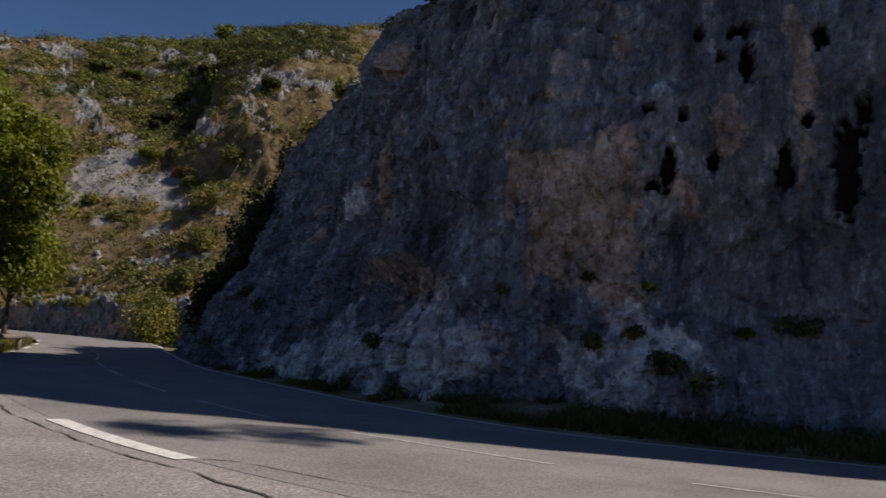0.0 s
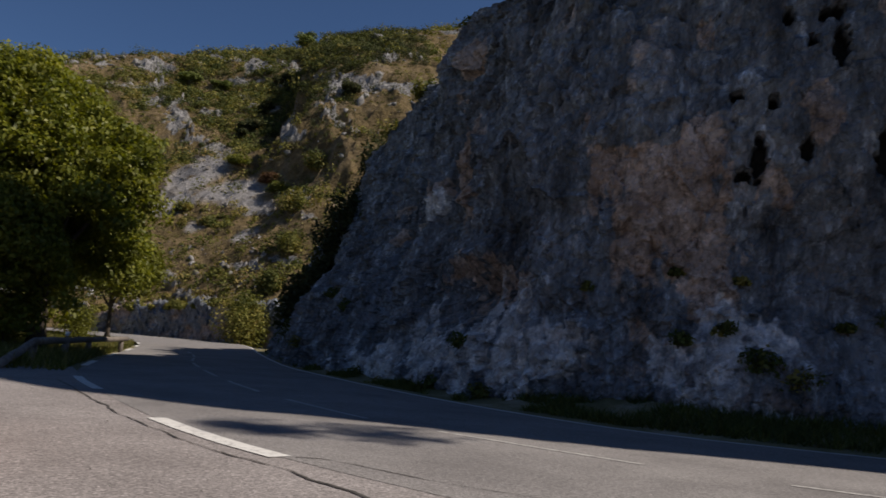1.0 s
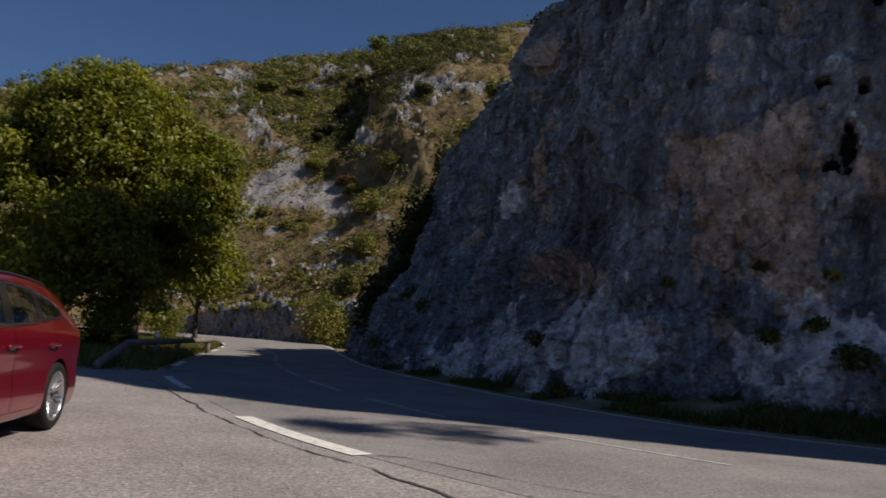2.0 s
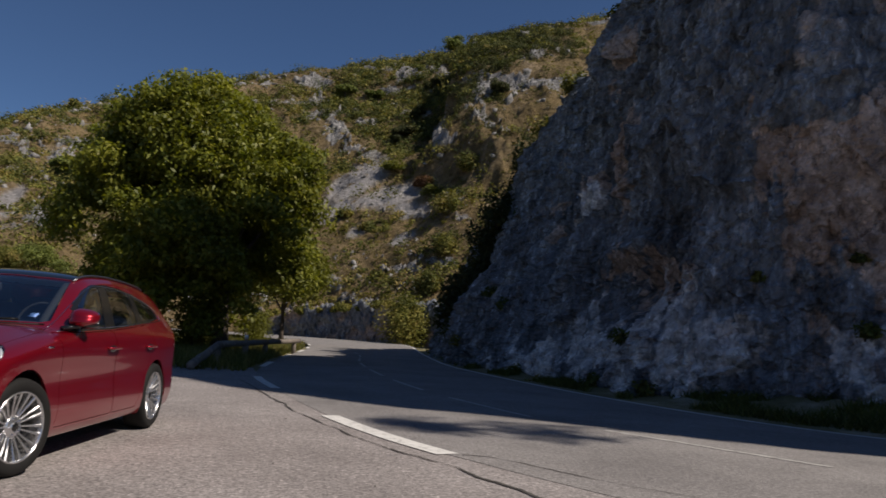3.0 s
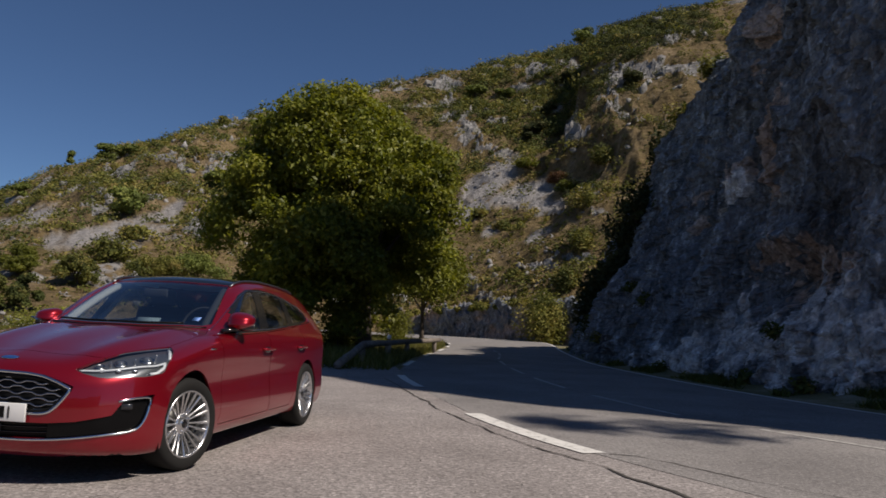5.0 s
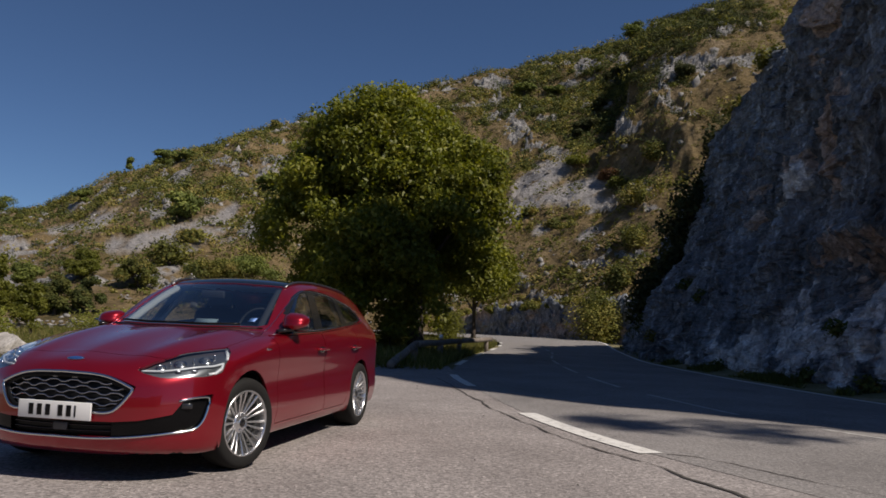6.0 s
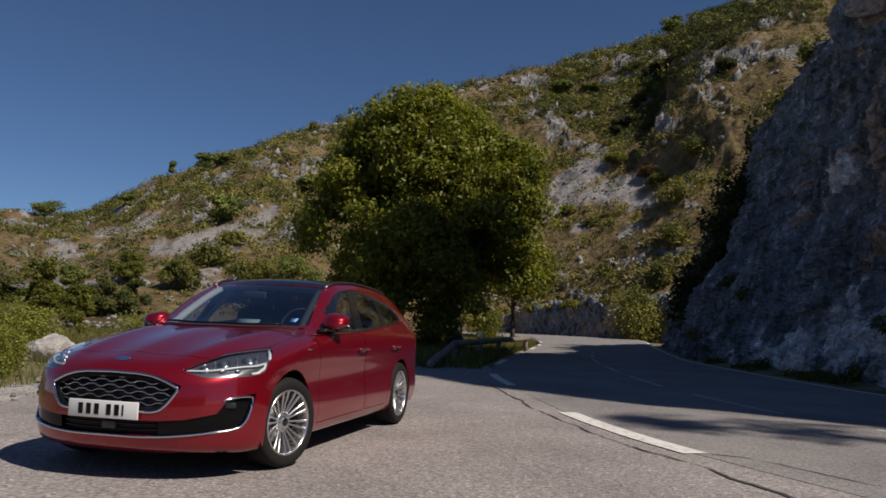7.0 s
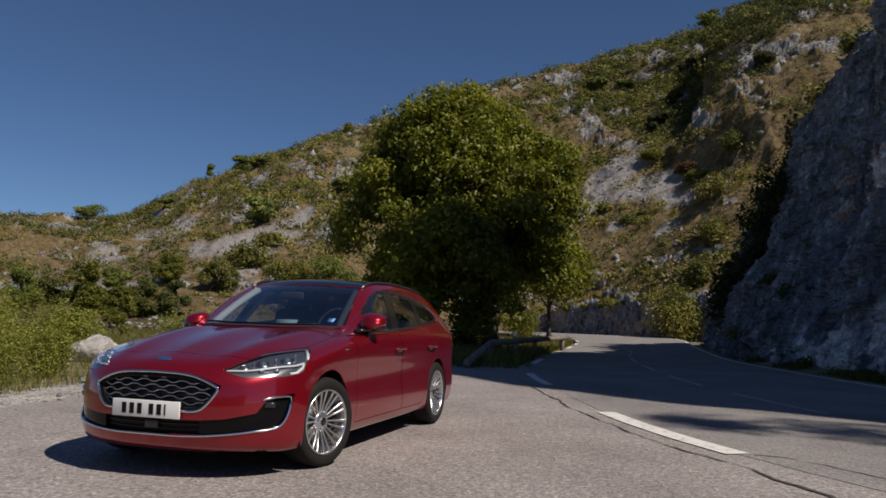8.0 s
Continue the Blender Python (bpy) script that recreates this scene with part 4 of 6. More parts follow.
hill_shrubs("hillside_shaded_scrub", 1000, 0.7, 1.8, 80, 0.12, -0.9, SHADED_SCRUB, "dark green shrubs with shade-darkened leaves on the ridge beside the cliff", 307, (20.5, 28), (0.5, 1.0))
hill_shrubs("hillside_juniper", 1100, 0.8, 2.0, 70, 0.16, -0.4, DARK_SCRUB, "dark green shrubs on the far slope", 306, (-33, -19), (0.3, 1.0))
# dry grass tufts between the scrub
n = 10000
a, k = rng.uniform(-33, 33, n), rng.uniform(0.01, 1.0, n)
p, sc = on_hill(a, k)
p = p[(sc < 0.4)]
dist = np.hypot(p[:, 0], p[:, 1])
rad = np.stack([0.35 + 0 * dist, 0.35 + 0 * dist, 0.22 + 0 * dist], 1) * np.interp(dist, [80, 200, 400], [1, 1.6, 2.8])[:, None]
v, f = leaf_cloud(p, rad, 7, np.interp(dist, [80, 200, 400], [0.16, 0.28, 0.5]), rng)
stuff("hillside_grass", v, f, GRASS, "dry yellowish grass tufts on the hillside", "grass")
# stones on the hillside
n = 15000
a, k = rng.uniform(-33, 33, n), rng.uniform(0.005, 1.0, n)
p, sc = on_hill(a, k)
keep = (sc > 0.3) & (rng.rand(n) < 0.8) | (fbm(p * 0.09, 4, 175, 0.6) + 0.10 * rng.normal(size=n) > 0.50) | (rng.rand(n) < 0.03)
p, sc = p[keep], sc[keep]
v, f = stones(p, (0.07 + 0.30 * rng.rand(len(p)) ** 3) * np.interp(np.hypot(p[:, 0], p[:, 1]), [80, 200, 400], [0.8, 1.3, 2.6]), rng, 1)
stuff("hillside_stones", v, f, STONE, "loose pale stones strewn over the hillside", "rocks")


# upright blocks of rock that stand out of the scrub
n = 9000
a, k = rng.uniform(-33, 28, n), rng.uniform(0.02, 0.98, n)
p, sc = on_hill(a, k)
karst = np.exp(-((a + 12.5) / 5.5) ** 2) * np.exp(-((k - 0.62) / 0.28) ** 2)
bedded = SCREE_ONLY[np.clip(np.interp(a, az_deg, np.arange(na)), 0, na - 1).astype(int), np.clip(np.interp(k, kk, np.arange(nk)), 0, nk - 1).astype(int)]
keep = (fbm(p * 0.10, 4, 311, 0.6) + 0.15 * rng.normal(size=n) + 0.40 * karst + 0.36 * np.exp(-((a - 21.5) / 2.6) ** 2) * np.exp(-((k - 0.75) / 0.2) ** 2) > 0.50) & (bedded < 0.3)
p = p[keep]
v, f = stones(p, (0.22 + 0.55 * rng.rand(len(p)) ** 2.2) * np.interp(np.hypot(p[:, 0], p[:, 1]), [80, 200, 400], [0.75, 1.15, 2.0]), rng, 1, 1.15)
stuff("hillside_blocks", v, f, STONE, "pale upright limestone blocks among the scrub", "rocks")


def limb(rng, start, way, length, radius, bend=0.25, n=7):
    pts = [Vector(start)]
    way = Vector(way).normalized()
    for _ in range(n - 1):
        way = (way + Vector(rng.normal(size=3)) * bend * 0.35 + Vector((0, 0, 0.05))).normalized()
        pts.append(pts[-1] + way * length / (n - 1))
    return pts, [radius * (1 - 0.75 * i / (n - 1)) for i in range(n)]


def build_tree(name, at, height, crown_at, crown, clumps, per, leaf, trunk, label, material, seed, bottom=-0.75, clump_size=0.22, category="tree", taper=0.0, facing=0.45, lift=0.45, lobes=0, lobe=0.30):
    """A tree with a tapered trunk, limbs, and a crown of leafy clumps round crown_at (from the foot) within the radii crown."""
    rng = np.random.RandomState(seed)
    tree = tagged(new(name), label, category)
    tree.location = at
    cx = Vector(crown_at)
    pts, rad = limb(rng, (0, 0, -0.1), (cx.x * 0.4, cx.y * 0.4, height), height * 0.62, trunk, 0.10, 9)
    rad[0] *= 1.35
    segs = [(pts, rad)]
    def direction():
        while True:
            d = rng.normal(size=3)
            d /= np.linalg.norm(d)
            if d[2] > bottom:
                return d
    lobes = lobes or max(5, clumps // 11)
    heart = np.array([direction() for _ in range(lobes)])
    heart = np.array(cx) + heart * np.array(crown) * (0.50 + 0.24 * rng.rand(lobes, 1))
    wide = np.array(crown) * (lobe + 0.12 * rng.rand(lobes, 1))
    pick = rng.randint(0, lobes, clumps)
    d = rng.normal(size=(clumps, 3))
    d /= np.linalg.norm(d, axis=1)[:, None]
    d[:, 2] = np.abs(d[:, 2]) * 1.1 - lift
    cen = heart[pick] + d * wide[pick] * (0.75 + 0.3 * rng.rand(clumps, 1))
    if taper:
        up = np.clip((cen[:, 2] - cx.z) / crown[2] * 0.5 + 0.5, 0, 1)
        cen[:, :2] = np.array(cx)[:2] + (cen[:, :2] - np.array(cx)[:2]) * (1.15 - taper * up)[:, None]
    for c in cen[rng.permutation(len(cen))[:min(26, len(cen))]]:
        i = rng.randint(3, 9)
        s0 = pts[min(i, 8)]
        v = Vector(c) - s0
        q, w = limb(rng, s0, v, v.length * 0.95, max(0.025, rad[min(i, 8)] * 0.55), 0.22, 6)
        segs.append((q, w))
    vs, fs, off = [], [], 0
    for q, w in segs:
        t = tube_bm(q, w, 8)
        t.verts.index_update()
        vs += [x.co.copy() for x in t.verts]
        fs += [[x.index + off for x in g.verts] for g in t.faces]
        off = len(vs)
        t.free()
    me = bpy.data.meshes.new("trunk")
    me.from_pydata(vs, [], fs)
    me.polygons.foreach_set("use_smooth", [True] * len(fs))
    me.materials.append(BARK)
    t = new("trunk", me)
    t.parent = tree
    size = clump_size * float(np.mean(crown))
    r = size * (0.7 + 0.6 * rng.rand(len(cen)))
    v, f = leaf_cloud(cen, np.stack([r * 1.15, r * 1.15, r * 0.75], 1), per, leaf, rng, facing, 0.5)
    me = quick_mesh("crown", v, f, False)
    add_tone(me, len(cen), per, rng)
    me.materials.append(material)
    c = new("crown", me)
    c.parent = tree
    return tree


def build_bush(name, at, radii, leaves, leaf, label, material, seed, clumps=9, category="bush"):
    """A low bush: a few woody stems and leafy clumps."""
    rng = np.random.RandomState(seed)
    bush = tagged(new(name), label, category)
    bush.location = at
    radii = np.array(radii, float)
    d = rng.normal(size=(clumps, 3))
    d /= np.linalg.norm(d, axis=1)[:, None]
    d[:, 2] = np.abs(d[:, 2])
    cen = d * radii * (0.35 + 0.35 * rng.rand(clumps, 1)) + np.array([0, 0, radii[2] * 0.25])
    v, f = leaf_cloud(cen, np.tile(radii * 0.48, (clumps, 1)) * (0.7 + 0.6 * rng.rand(clumps, 1)), leaves // clumps, leaf, rng)
    v[:, 2] = np.maximum(v[:, 2], 0.0)
    me = quick_mesh("leaves", v, f, False)
    add_tone(me, clumps, leaves // clumps, rng)
    me.materials.append(material)
    new("leaves", me).parent = bush
    vs, fs, off = [], [], 0
    for c in cen[:6]:
        t = tube_bm([(0, 0, -0.05), tuple(c * 0.5), tuple(c)], [0.03 * radii[0] + 0.008, 0.02 * radii[0] + 0.005, 0.006], 5)
        t.verts.index_update()
        vs += [x.co.copy() for x in t.verts]
        fs += [[x.index + off for x in g.verts] for g in t.faces]
        off = len(vs)
        t.free()
    me = bpy.data.meshes.new("stems")
    me.from_pydata(vs, [], fs)
    me.materials.append(BARK)
    new("stems", me).parent = bush
    return bush
# ---------------------------------------------------------------- the car's shape
def curve(x, xs, ys):
    """A smooth curve through points (monotone cubic)."""
    xs, ys = np.array(xs, float), np.array(ys, float)
    h, d = np.diff(xs), np.diff(ys) / np.diff(xs)
    m = np.zeros_like(xs)
    m[0], m[-1] = d[0], d[-1]
    same = d[:-1] * d[1:] > 0
    w1, w2 = 2 * h[1:] + h[:-1], h[1:] + 2 * h[:-1]
    with np.errstate(divide="ignore", invalid="ignore"):
        m[1:-1] = np.where(same, (w1 + w2) / (w1 / d[:-1] + w2 / d[1:]), 0)
    i = np.clip(np.searchsorted(xs, x) - 1, 0, len(xs) - 2)
    t = np.clip((x - xs[i]) / h[i], 0, 1)
    return ((1 + 2 * t) * (1 - t) ** 2 * ys[i] + t * (1 - t) ** 2 * h[i] * m[i] + t * t * (3 - 2 * t) * ys[i + 1] + t * t * (t - 1) * h[i] * m[i + 1])


def smax(a, b, k):
    h = np.clip(0.5 + 0.5 * (a - b) / k, 0, 1)
    return b + (a - b) * h + k * h * (1 - h)


def bump(x, c, w):
    return np.exp(-((x - c) / w) ** 2)


def car_top(x, y):
    bow = np.interp(x, [-3.2, -2.6, -1.5, -0.9], [-0.12, -0.05, 0.30, 0.40])
    z = curve(x + bow * y ** 2, [-3.75, -3.60, -3.50, -3.38, -3.2, -2.8, -2.4, -2.0, -1.6, -1.35, -1.15, -0.8, -0.52, -0.40, -0.2, 0.1, 0.4, 0.62, 0.78, 0.88, 0.95],
              [0.78, 1.02, 1.20, 1.365, 1.395, 1.435, 1.458, 1.465, 1.452, 1.423, 1.360, 1.195, 1.040, 1.000, 0.975, 0.930, 0.872, 0.815, 0.757, 0.69, 0.60])
    crown = np.interp(x, [-3.4, -1.6, -1.0, -0.3, 0.9], [0.10, 0.10, 0.09, 0.045, 0.05])
    z = z - crown * y ** 2
    hood = np.interp(x, [-0.55, -0.3, 0.55, 0.8], [0, 1, 1, 0])
    return z + hood * (0.016 * bump(y, 0.50 + 0.10 * np.clip(-x, -1, 1), 0.10) - 0.012 * bump(y, 0.24 + 0.10 * np.clip(-x, -1, 1), 0.16))


def car_side(x, z):
    plan = curve(x, [-3.85, -3.6, -3.3, -2.9, -2.3, -1.4, -0.5, 0.1, 0.45, 0.75, 1.0], [0.74, 0.835, 0.88, 0.90, 0.908, 0.905, 0.90, 0.897, 0.882, 0.84, 0.76])
    prof = curve(z, [0.10, 0.18, 0.26, 0.36, 0.46, 0.58, 0.70, 0.80, 0.88, 0.94, 1.0, 1.1, 1.2, 1.3, 1.4, 1.5],
                 [-0.12, -0.055, -0.022, -0.008, -0.012, -0.022, -0.012, -0.002, -0.010, -0.035, -0.070, -0.118, -0.168, -0.222, -0.285, -0.36])
    flare = 0.014 * (bump(x, 0.0, 0.42) + bump(x, -2.70, 0.42)) * np.interp(z, [0.3, 0.6, 0.85], [1, 1, 0])
    rear = np.interp(x, [-3.6, -3.0, -2.0], [0.10, 0.05, 0]) * np.interp(z, [0.95, 1.3], [0, 1])
    return plan + prof + flare - rear


def car_front(y, z):
    f = curve(z, [0.10, 0.17, 0.22, 0.30, 0.40, 0.50, 0.60, 0.68, 0.74, 0.80, 0.95], [0.70, 0.80, 0.865, 0.895, 0.903, 0.900, 0.885, 0.862, 0.825, 0.76, 0.5])
    return f - curve(np.abs(y), [0, 0.2, 0.4, 0.6, 0.72, 0.8, 0.88, 0.95], [0, 0.010, 0.050, 0.135, 0.235, 0.34, 0.52, 0.78])


def car_rear(y, z):
    f = curve(z, [0.10, 0.25, 0.4, 0.55, 0.7, 0.8, 1.5], [-3.60, -3.69, -3.75, -3.755, -3.73, -3.70, -3.70])
    return f + curve(np.abs(y), [0, 0.4, 0.7, 0.85, 0.95], [0, 0.03, 0.13, 0.28, 0.5])


def car_field(p):
    x, y, z = p[..., 0], np.abs(p[..., 1]), p[..., 2]
    side = (y - car_side(x, z)) * 0.96
    top = (z - car_top(x, y)) * np.interp(x, [-3.5, -3.3, -1.4, -1.2, -0.6, -0.4], [0.6, 1, 1, 0.87, 0.87, 0.98])
    k = np.interp(x, [-3.6, -1.6, -0.9, -0.3, 0.5], [0.07, 0.06, 0.05, 0.10, 0.09])
    f = smax(side, top, k)
    f = smax(f, (x - car_front(y, z)) * 0.9, 0.05)
    f = smax(f, (car_rear(y, z) - x) * 0.9, 0.06)
    return smax(f, 0.17 - z, 0.03)


def car_grad(p, e=0.004):
    return np.stack([(car_field(p + e * a) - car_field(p - e * a)) / (2 * e) for a in np.eye(3)], -1)


def car_snap(p, level=0.0, steps=4):
    """Moves points on to the surface at which the field has that level."""
    for _ in range(steps):
        g = car_grad(p)
        p = p - ((car_field(p) - level) / np.maximum((g ** 2).sum(-1), 0.05))[..., None] * g
    return p
# ---------------------------------------------------------------- the car
def surface_net(field, lo, hi, step):
    """Vertices and quads of the surface on which a field is nought."""
    ax = [np.arange(lo[k], hi[k] + step, step) for k in range(3)]
    G = np.stack(np.meshgrid(*ax, indexing="ij"), -1)
    F = field(G)
    S = F < 0
    corners = np.stack([S[i:S.shape[0] - 1 + i, j:S.shape[1] - 1 + j, k:S.shape[2] - 1 + k] for i in (0, 1) for j in (0, 1) for k in (0, 1)])
    mixed = corners.any(0) & ~corners.all(0)
    idx = -np.ones(mixed.shape, np.int64)
    cells = np.argwhere(mixed)
    idx[mixed] = np.arange(len(cells))
    verts = np.array(lo) + (cells + 0.5) * step
    faces = []
    for d in range(3):
        u, v = (d + 1) % 3, (d + 2) % 3
        a = np.take(S, range(S.shape[d] - 1), d)
        b = np.take(S, range(1, S.shape[d]), d)
        e = np.argwhere(a != b)
        e = e[(e[:, u] > 0) & (e[:, v] > 0) & (e[:, u] < S.shape[u] - 1) & (e[:, v] < S.shape[v] - 1)]
        inside = S[e[:, 0], e[:, 1], e[:, 2]]
        quad = []
        for du, dv in ((-1, -1), (0, -1), (0, 0), (-1, 0)):
            c = e.copy()
            c[:, u] += du
            c[:, v] += dv
            quad.append(idx[c[:, 0], c[:, 1], c[:, 2]])
        quad = np.stack(quad, 1)
        quad[~inside] = quad[~inside][:, ::-1]
        faces.append(quad)
    return verts, np.vstack(faces)


def in_poly(u, v, poly):
    inside = False
    j = len(poly) - 1
    for i in range(len(poly)):
        (ui, vi), (uj, vj) = poly[i], poly[j]
        if (vi > v) != (vj > v) and u < (uj - ui) * (v - vi) / (vj - vi) + ui:
            inside = not inside
        j = i
    return inside


def shrink(poly, d):
    """A polygon moved inwards by d along its corners' normals."""
    p = np.array(poly)
    area = 0.5 * np.sum(p[:, 0] * np.roll(p[:, 1], -1) - np.roll(p[:, 0], -1) * p[:, 1])
    e = np.roll(p, -1, 0) - p
    n = np.stack([-e[:, 1], e[:, 0]], 1) / np.linalg.norm(e, axis=1)[:, None] * np.sign(area)
    m = n + np.roll(n, 1, 0)
    m /= np.maximum((m ** 2).sum(1), 0.6)[:, None] / 2
    return [tuple(q) for q in p + m * d]


def rounded(poly, r=0.03, n=4):
    """A polygon with its corners rounded."""
    out = []
    for i, b in enumerate(poly):
        a, c = Vector(poly[i - 1]), Vector(poly[(i + 1) % len(poly)])
        b = Vector(b)
        k = min(r, (a - b).length * 0.45, (c - b).length * 0.45)
        p, q = b + (a - b).normalized() * k, b + (c - b).normalized() * k
        for t in (j / n for j in range(n + 1)):
            out.append(tuple((1 - t) ** 2 * p + 2 * t * (1 - t) * b + t * t * q))
    return out


def build_car():
    car = new("estate_car")
    tagged(car, "glossy ruby-red estate car parked on a lay-by", "car")
    verts, quads = surface_net(car_field, (-3.86, -1.0, 0.10), (1.0, 1.0, 1.54), 0.027)
    verts = car_snap(verts)
    bm = bmesh.new()
    bv = [bm.verts.new(v) for v in verts]
    region = bm.faces.layers.int.new("region")
    for q in quads:
        c = verts[q].mean(0)
        if c[2] < 0.185 and abs(c[1]) < 0.72 and c[0] < 0.75:
            continue
        bm.faces.new([bv[i] for i in q])
    names = ["body"]
    zones = {"l": [], "r": [], "nose": [], "top": []}
    for f in bm.faces:
        c = f.calc_center_median()
        if c.y > 0.2:
            zones["l"].append(f)
        if c.y < -0.2:
            zones["r"].append(f)
        if c.x > 0.45:
            zones["nose"].append(f)
        if c.z > 0.68 and abs(c.y) < 0.86:
            zones["top"].append(f)

    def cut(zone, name, poly, U, V, where, source=("body",), gap=0.0):
        """Cuts a polygon, seen along U x V, out of the faces that where() admits, and names the region; gap: a joint round it."""
        U, V = Vector(U), Vector(V)
        D = U.cross(V)
        if name not in names:
            names.append(name)
        if "joint" not in names:
            names.append("joint")
        src = {names.index(s) for s in source if s in names}
        us, vs = [p[0] for p in poly], [p[1] for p in poly]
        lo_u, hi_u, lo_v, hi_v = min(us) - 0.05, max(us) + 0.05, min(vs) - 0.05, max(vs) + 0.05

        def collect():
            out = []
            for f in zones[zone]:
                if f.is_valid and f[region] in src:
                    c = f.calc_center_median()
                    if lo_u < c.dot(U) < hi_u and lo_v < c.dot(V) < hi_v and where(c):
                        out.append(f)
            return out
        for ring in ([poly, shrink(poly, gap)] if gap else [poly]):
            faces = collect()
            mid = [f.calc_center_median() for f in faces]
            mid = [(c.dot(U), c.dot(V)) for c in mid]
            n = len(ring)
            for i in range(n):
                a, b = np.array(ring[i]), np.array(ring[(i + 1) % n])
                size = float(((b - a) ** 2).sum())
                if size < 1e-8 or not mid:
                    continue
                m = np.array(mid)
                t = np.clip(((m - a) @ (b - a)) / size, 0, 1)
                close = np.nonzero(((m - a - t[:, None] * (b - a)) ** 2).sum(1) < 0.042 ** 2)[0]
                near = [faces[j] for j in close if faces[j].is_valid]
                if not near:
                    continue
                geom = set(near)
                for f in near:
                    geom.update(f.edges)
                    geom.update(f.verts)
                no = U * float(b[1] - a[1]) - V * float(b[0] - a[0])
                res = bmesh.ops.bisect_plane(bm, geom=list(geom), plane_co=U * float(a[0]) + V * float(a[1]), plane_no=no, dist=2e-5)
                fresh = [f for f in res["geom"] if isinstance(f, bmesh.types.BMFace) and f not in geom]
                faces += fresh
                for f in fresh:
                    c = f.calc_center_median()
                    mid.append((c.dot(U), c.dot(V)))
                for z in zones.values():
                    z += fresh
            faces = [f for f in faces if f.is_valid]
        inner = shrink(poly, gap) if gap else None
        for f in faces:
            c = f.calc_center_median()
            u, v = c.dot(U), c.dot(V)
            if in_poly(u, v, poly):
                f[region] = names.index(name if not gap or in_poly(u, v, inner) else "joint")

    X, Yv, Zv = (1, 0, 0), (0, 1, 0), (0, 0, 1)
    for s in (1, -1):
        side = (lambda c, s=s: c.y * s > 0.5)
        for cx, cz, r in ((-0.01, 0.325, 0.375), (-2.70, 0.32, 0.362)):
            ring = [(cx + r * math.cos(a), cz + r * math.sin(a) * 1.0) for a in (2 * math.pi * k / 28 for k in range(28))]
            cut("lr"[s < 0], "arch", ring, X, Zv, lambda c, s=s: c.y * s > 0.55)
        dlo = rounded([(-0.62, 0.955), (-0.80, 1.045), (-1.02, 1.170), (-1.24, 1.285), (-1.44, 1.343), (-1.78, 1.362), (-2.12, 1.345), (-2.52, 1.305), (-2.86, 1.235), (-3.04, 1.15), (-3.04, 1.095), (-2.80, 1.062), (-2.2, 1.015), (-1.57, 0.975), (-0.86, 0.958)], 0.05, 3)
        flank = (lambda c, s=s: c.y * s > float(car_side(c.x, c.z)) - 0.05)
        cut("lr"[s < 0], "trim", dlo, X, Zv, flank)
        cut("lr"[s < 0], "tail_" + "lr"[s < 0], [(-3.28, 0.935), (-3.80, 0.96), (-3.80, 0.83), (-3.36, 0.85)], X, Zv, side)
        for pane in ([(-0.84, 0.985), (-1.03, 1.145), (-1.25, 1.262), (-1.45, 1.320), (-1.60, 1.33), (-1.43, 0.99)],
                     [(-1.64, 0.998), (-1.77, 1.335), (-2.08, 1.322), (-2.34, 1.298), (-2.27, 1.045)],
                     [(-2.42, 1.062), (-2.47, 1.283), (-2.83, 1.213), (-2.99, 1.135), (-2.97, 1.102), (-2.78, 1.082)]):
            cut("lr"[s < 0], "pane", rounded(pane, 0.03, 3), X, Zv, side, ("trim",))
        door = rounded([(-0.47, 0.945), (-0.52, 0.70), (-0.53, 0.45), (-0.49, 0.255), (-1.60, 0.255), (-1.585, 0.60), (-1.53, 0.968), (-1.0, 0.952)], 0.04, 3)
        cut("lr"[s < 0], "front_door_" + "lr"[s < 0], door, X, Zv, side, gap=0.006)
        door = rounded([(-1.542, 0.969), (-1.597, 0.60), (-1.612, 0.255), (-2.20, 0.255), (-2.32, 0.46), (-2.47, 0.66), (-2.56, 0.85), (-2.55, 1.03), (-2.2, 1.005)], 0.04, 3)
        cut("lr"[s < 0], "rear_door_" + "lr"[s < 0], door, X, Zv, side, gap=0.006)
        cut("lr"[s < 0], "skirt", [(-0.42, 0.10), (-0.42, 0.232), (-2.33, 0.232), (-2.33, 0.10)], X, Zv, side)
        a = radians(38)
        U = (-math.sin(a), s * math.cos(a), 0)
        front = (lambda c, s=s: c.y * s > 0.35 and c.x > -0.1)
        lamp3 = [(0.745, 0.445, 0.718), (0.629, 0.505, 0.768), (0.414, 0.596, 0.822), (0.235, 0.700, 0.850), (0.125, 0.775, 0.862), (0.175, 0.815, 0.832), (0.335, 0.850, 0.742), (0.395, 0.850, 0.696), (0.532, 0.793, 0.677), (0.663, 0.678, 0.670), (0.717, 0.600, 0.671), (0.748, 0.500, 0.697)]
        lamp = rounded([(p[0] * -math.sin(a) + p[1] * math.cos(a), p[2]) for p in lamp3], 0.015, 2)
        lamp = [(u, v) for u, v in lamp]
        cut("lr"[s < 0], "lamp_" + "lr"[s < 0], lamp, U if s > 0 else (-math.sin(a), -math.cos(a), 0), Zv, front, gap=0.004)
        fog3 = [(0.45, 0.845, 0.562), (0.627, 0.745, 0.548), (0.692, 0.690, 0.440), (0.811, 0.517, 0.402), (0.85, 0.36, 0.392), (0.85, 0.36, 0.297), (0.805, 0.51, 0.303), (0.718, 0.660, 0.322), (0.608, 0.765, 0.330), (0.545, 0.810, 0.358), (0.50, 0.835, 0.43)]
        fog = rounded([(p[0] * -math.sin(a) + p[1] * math.cos(a), p[2]) for p in fog3], 0.012, 2)
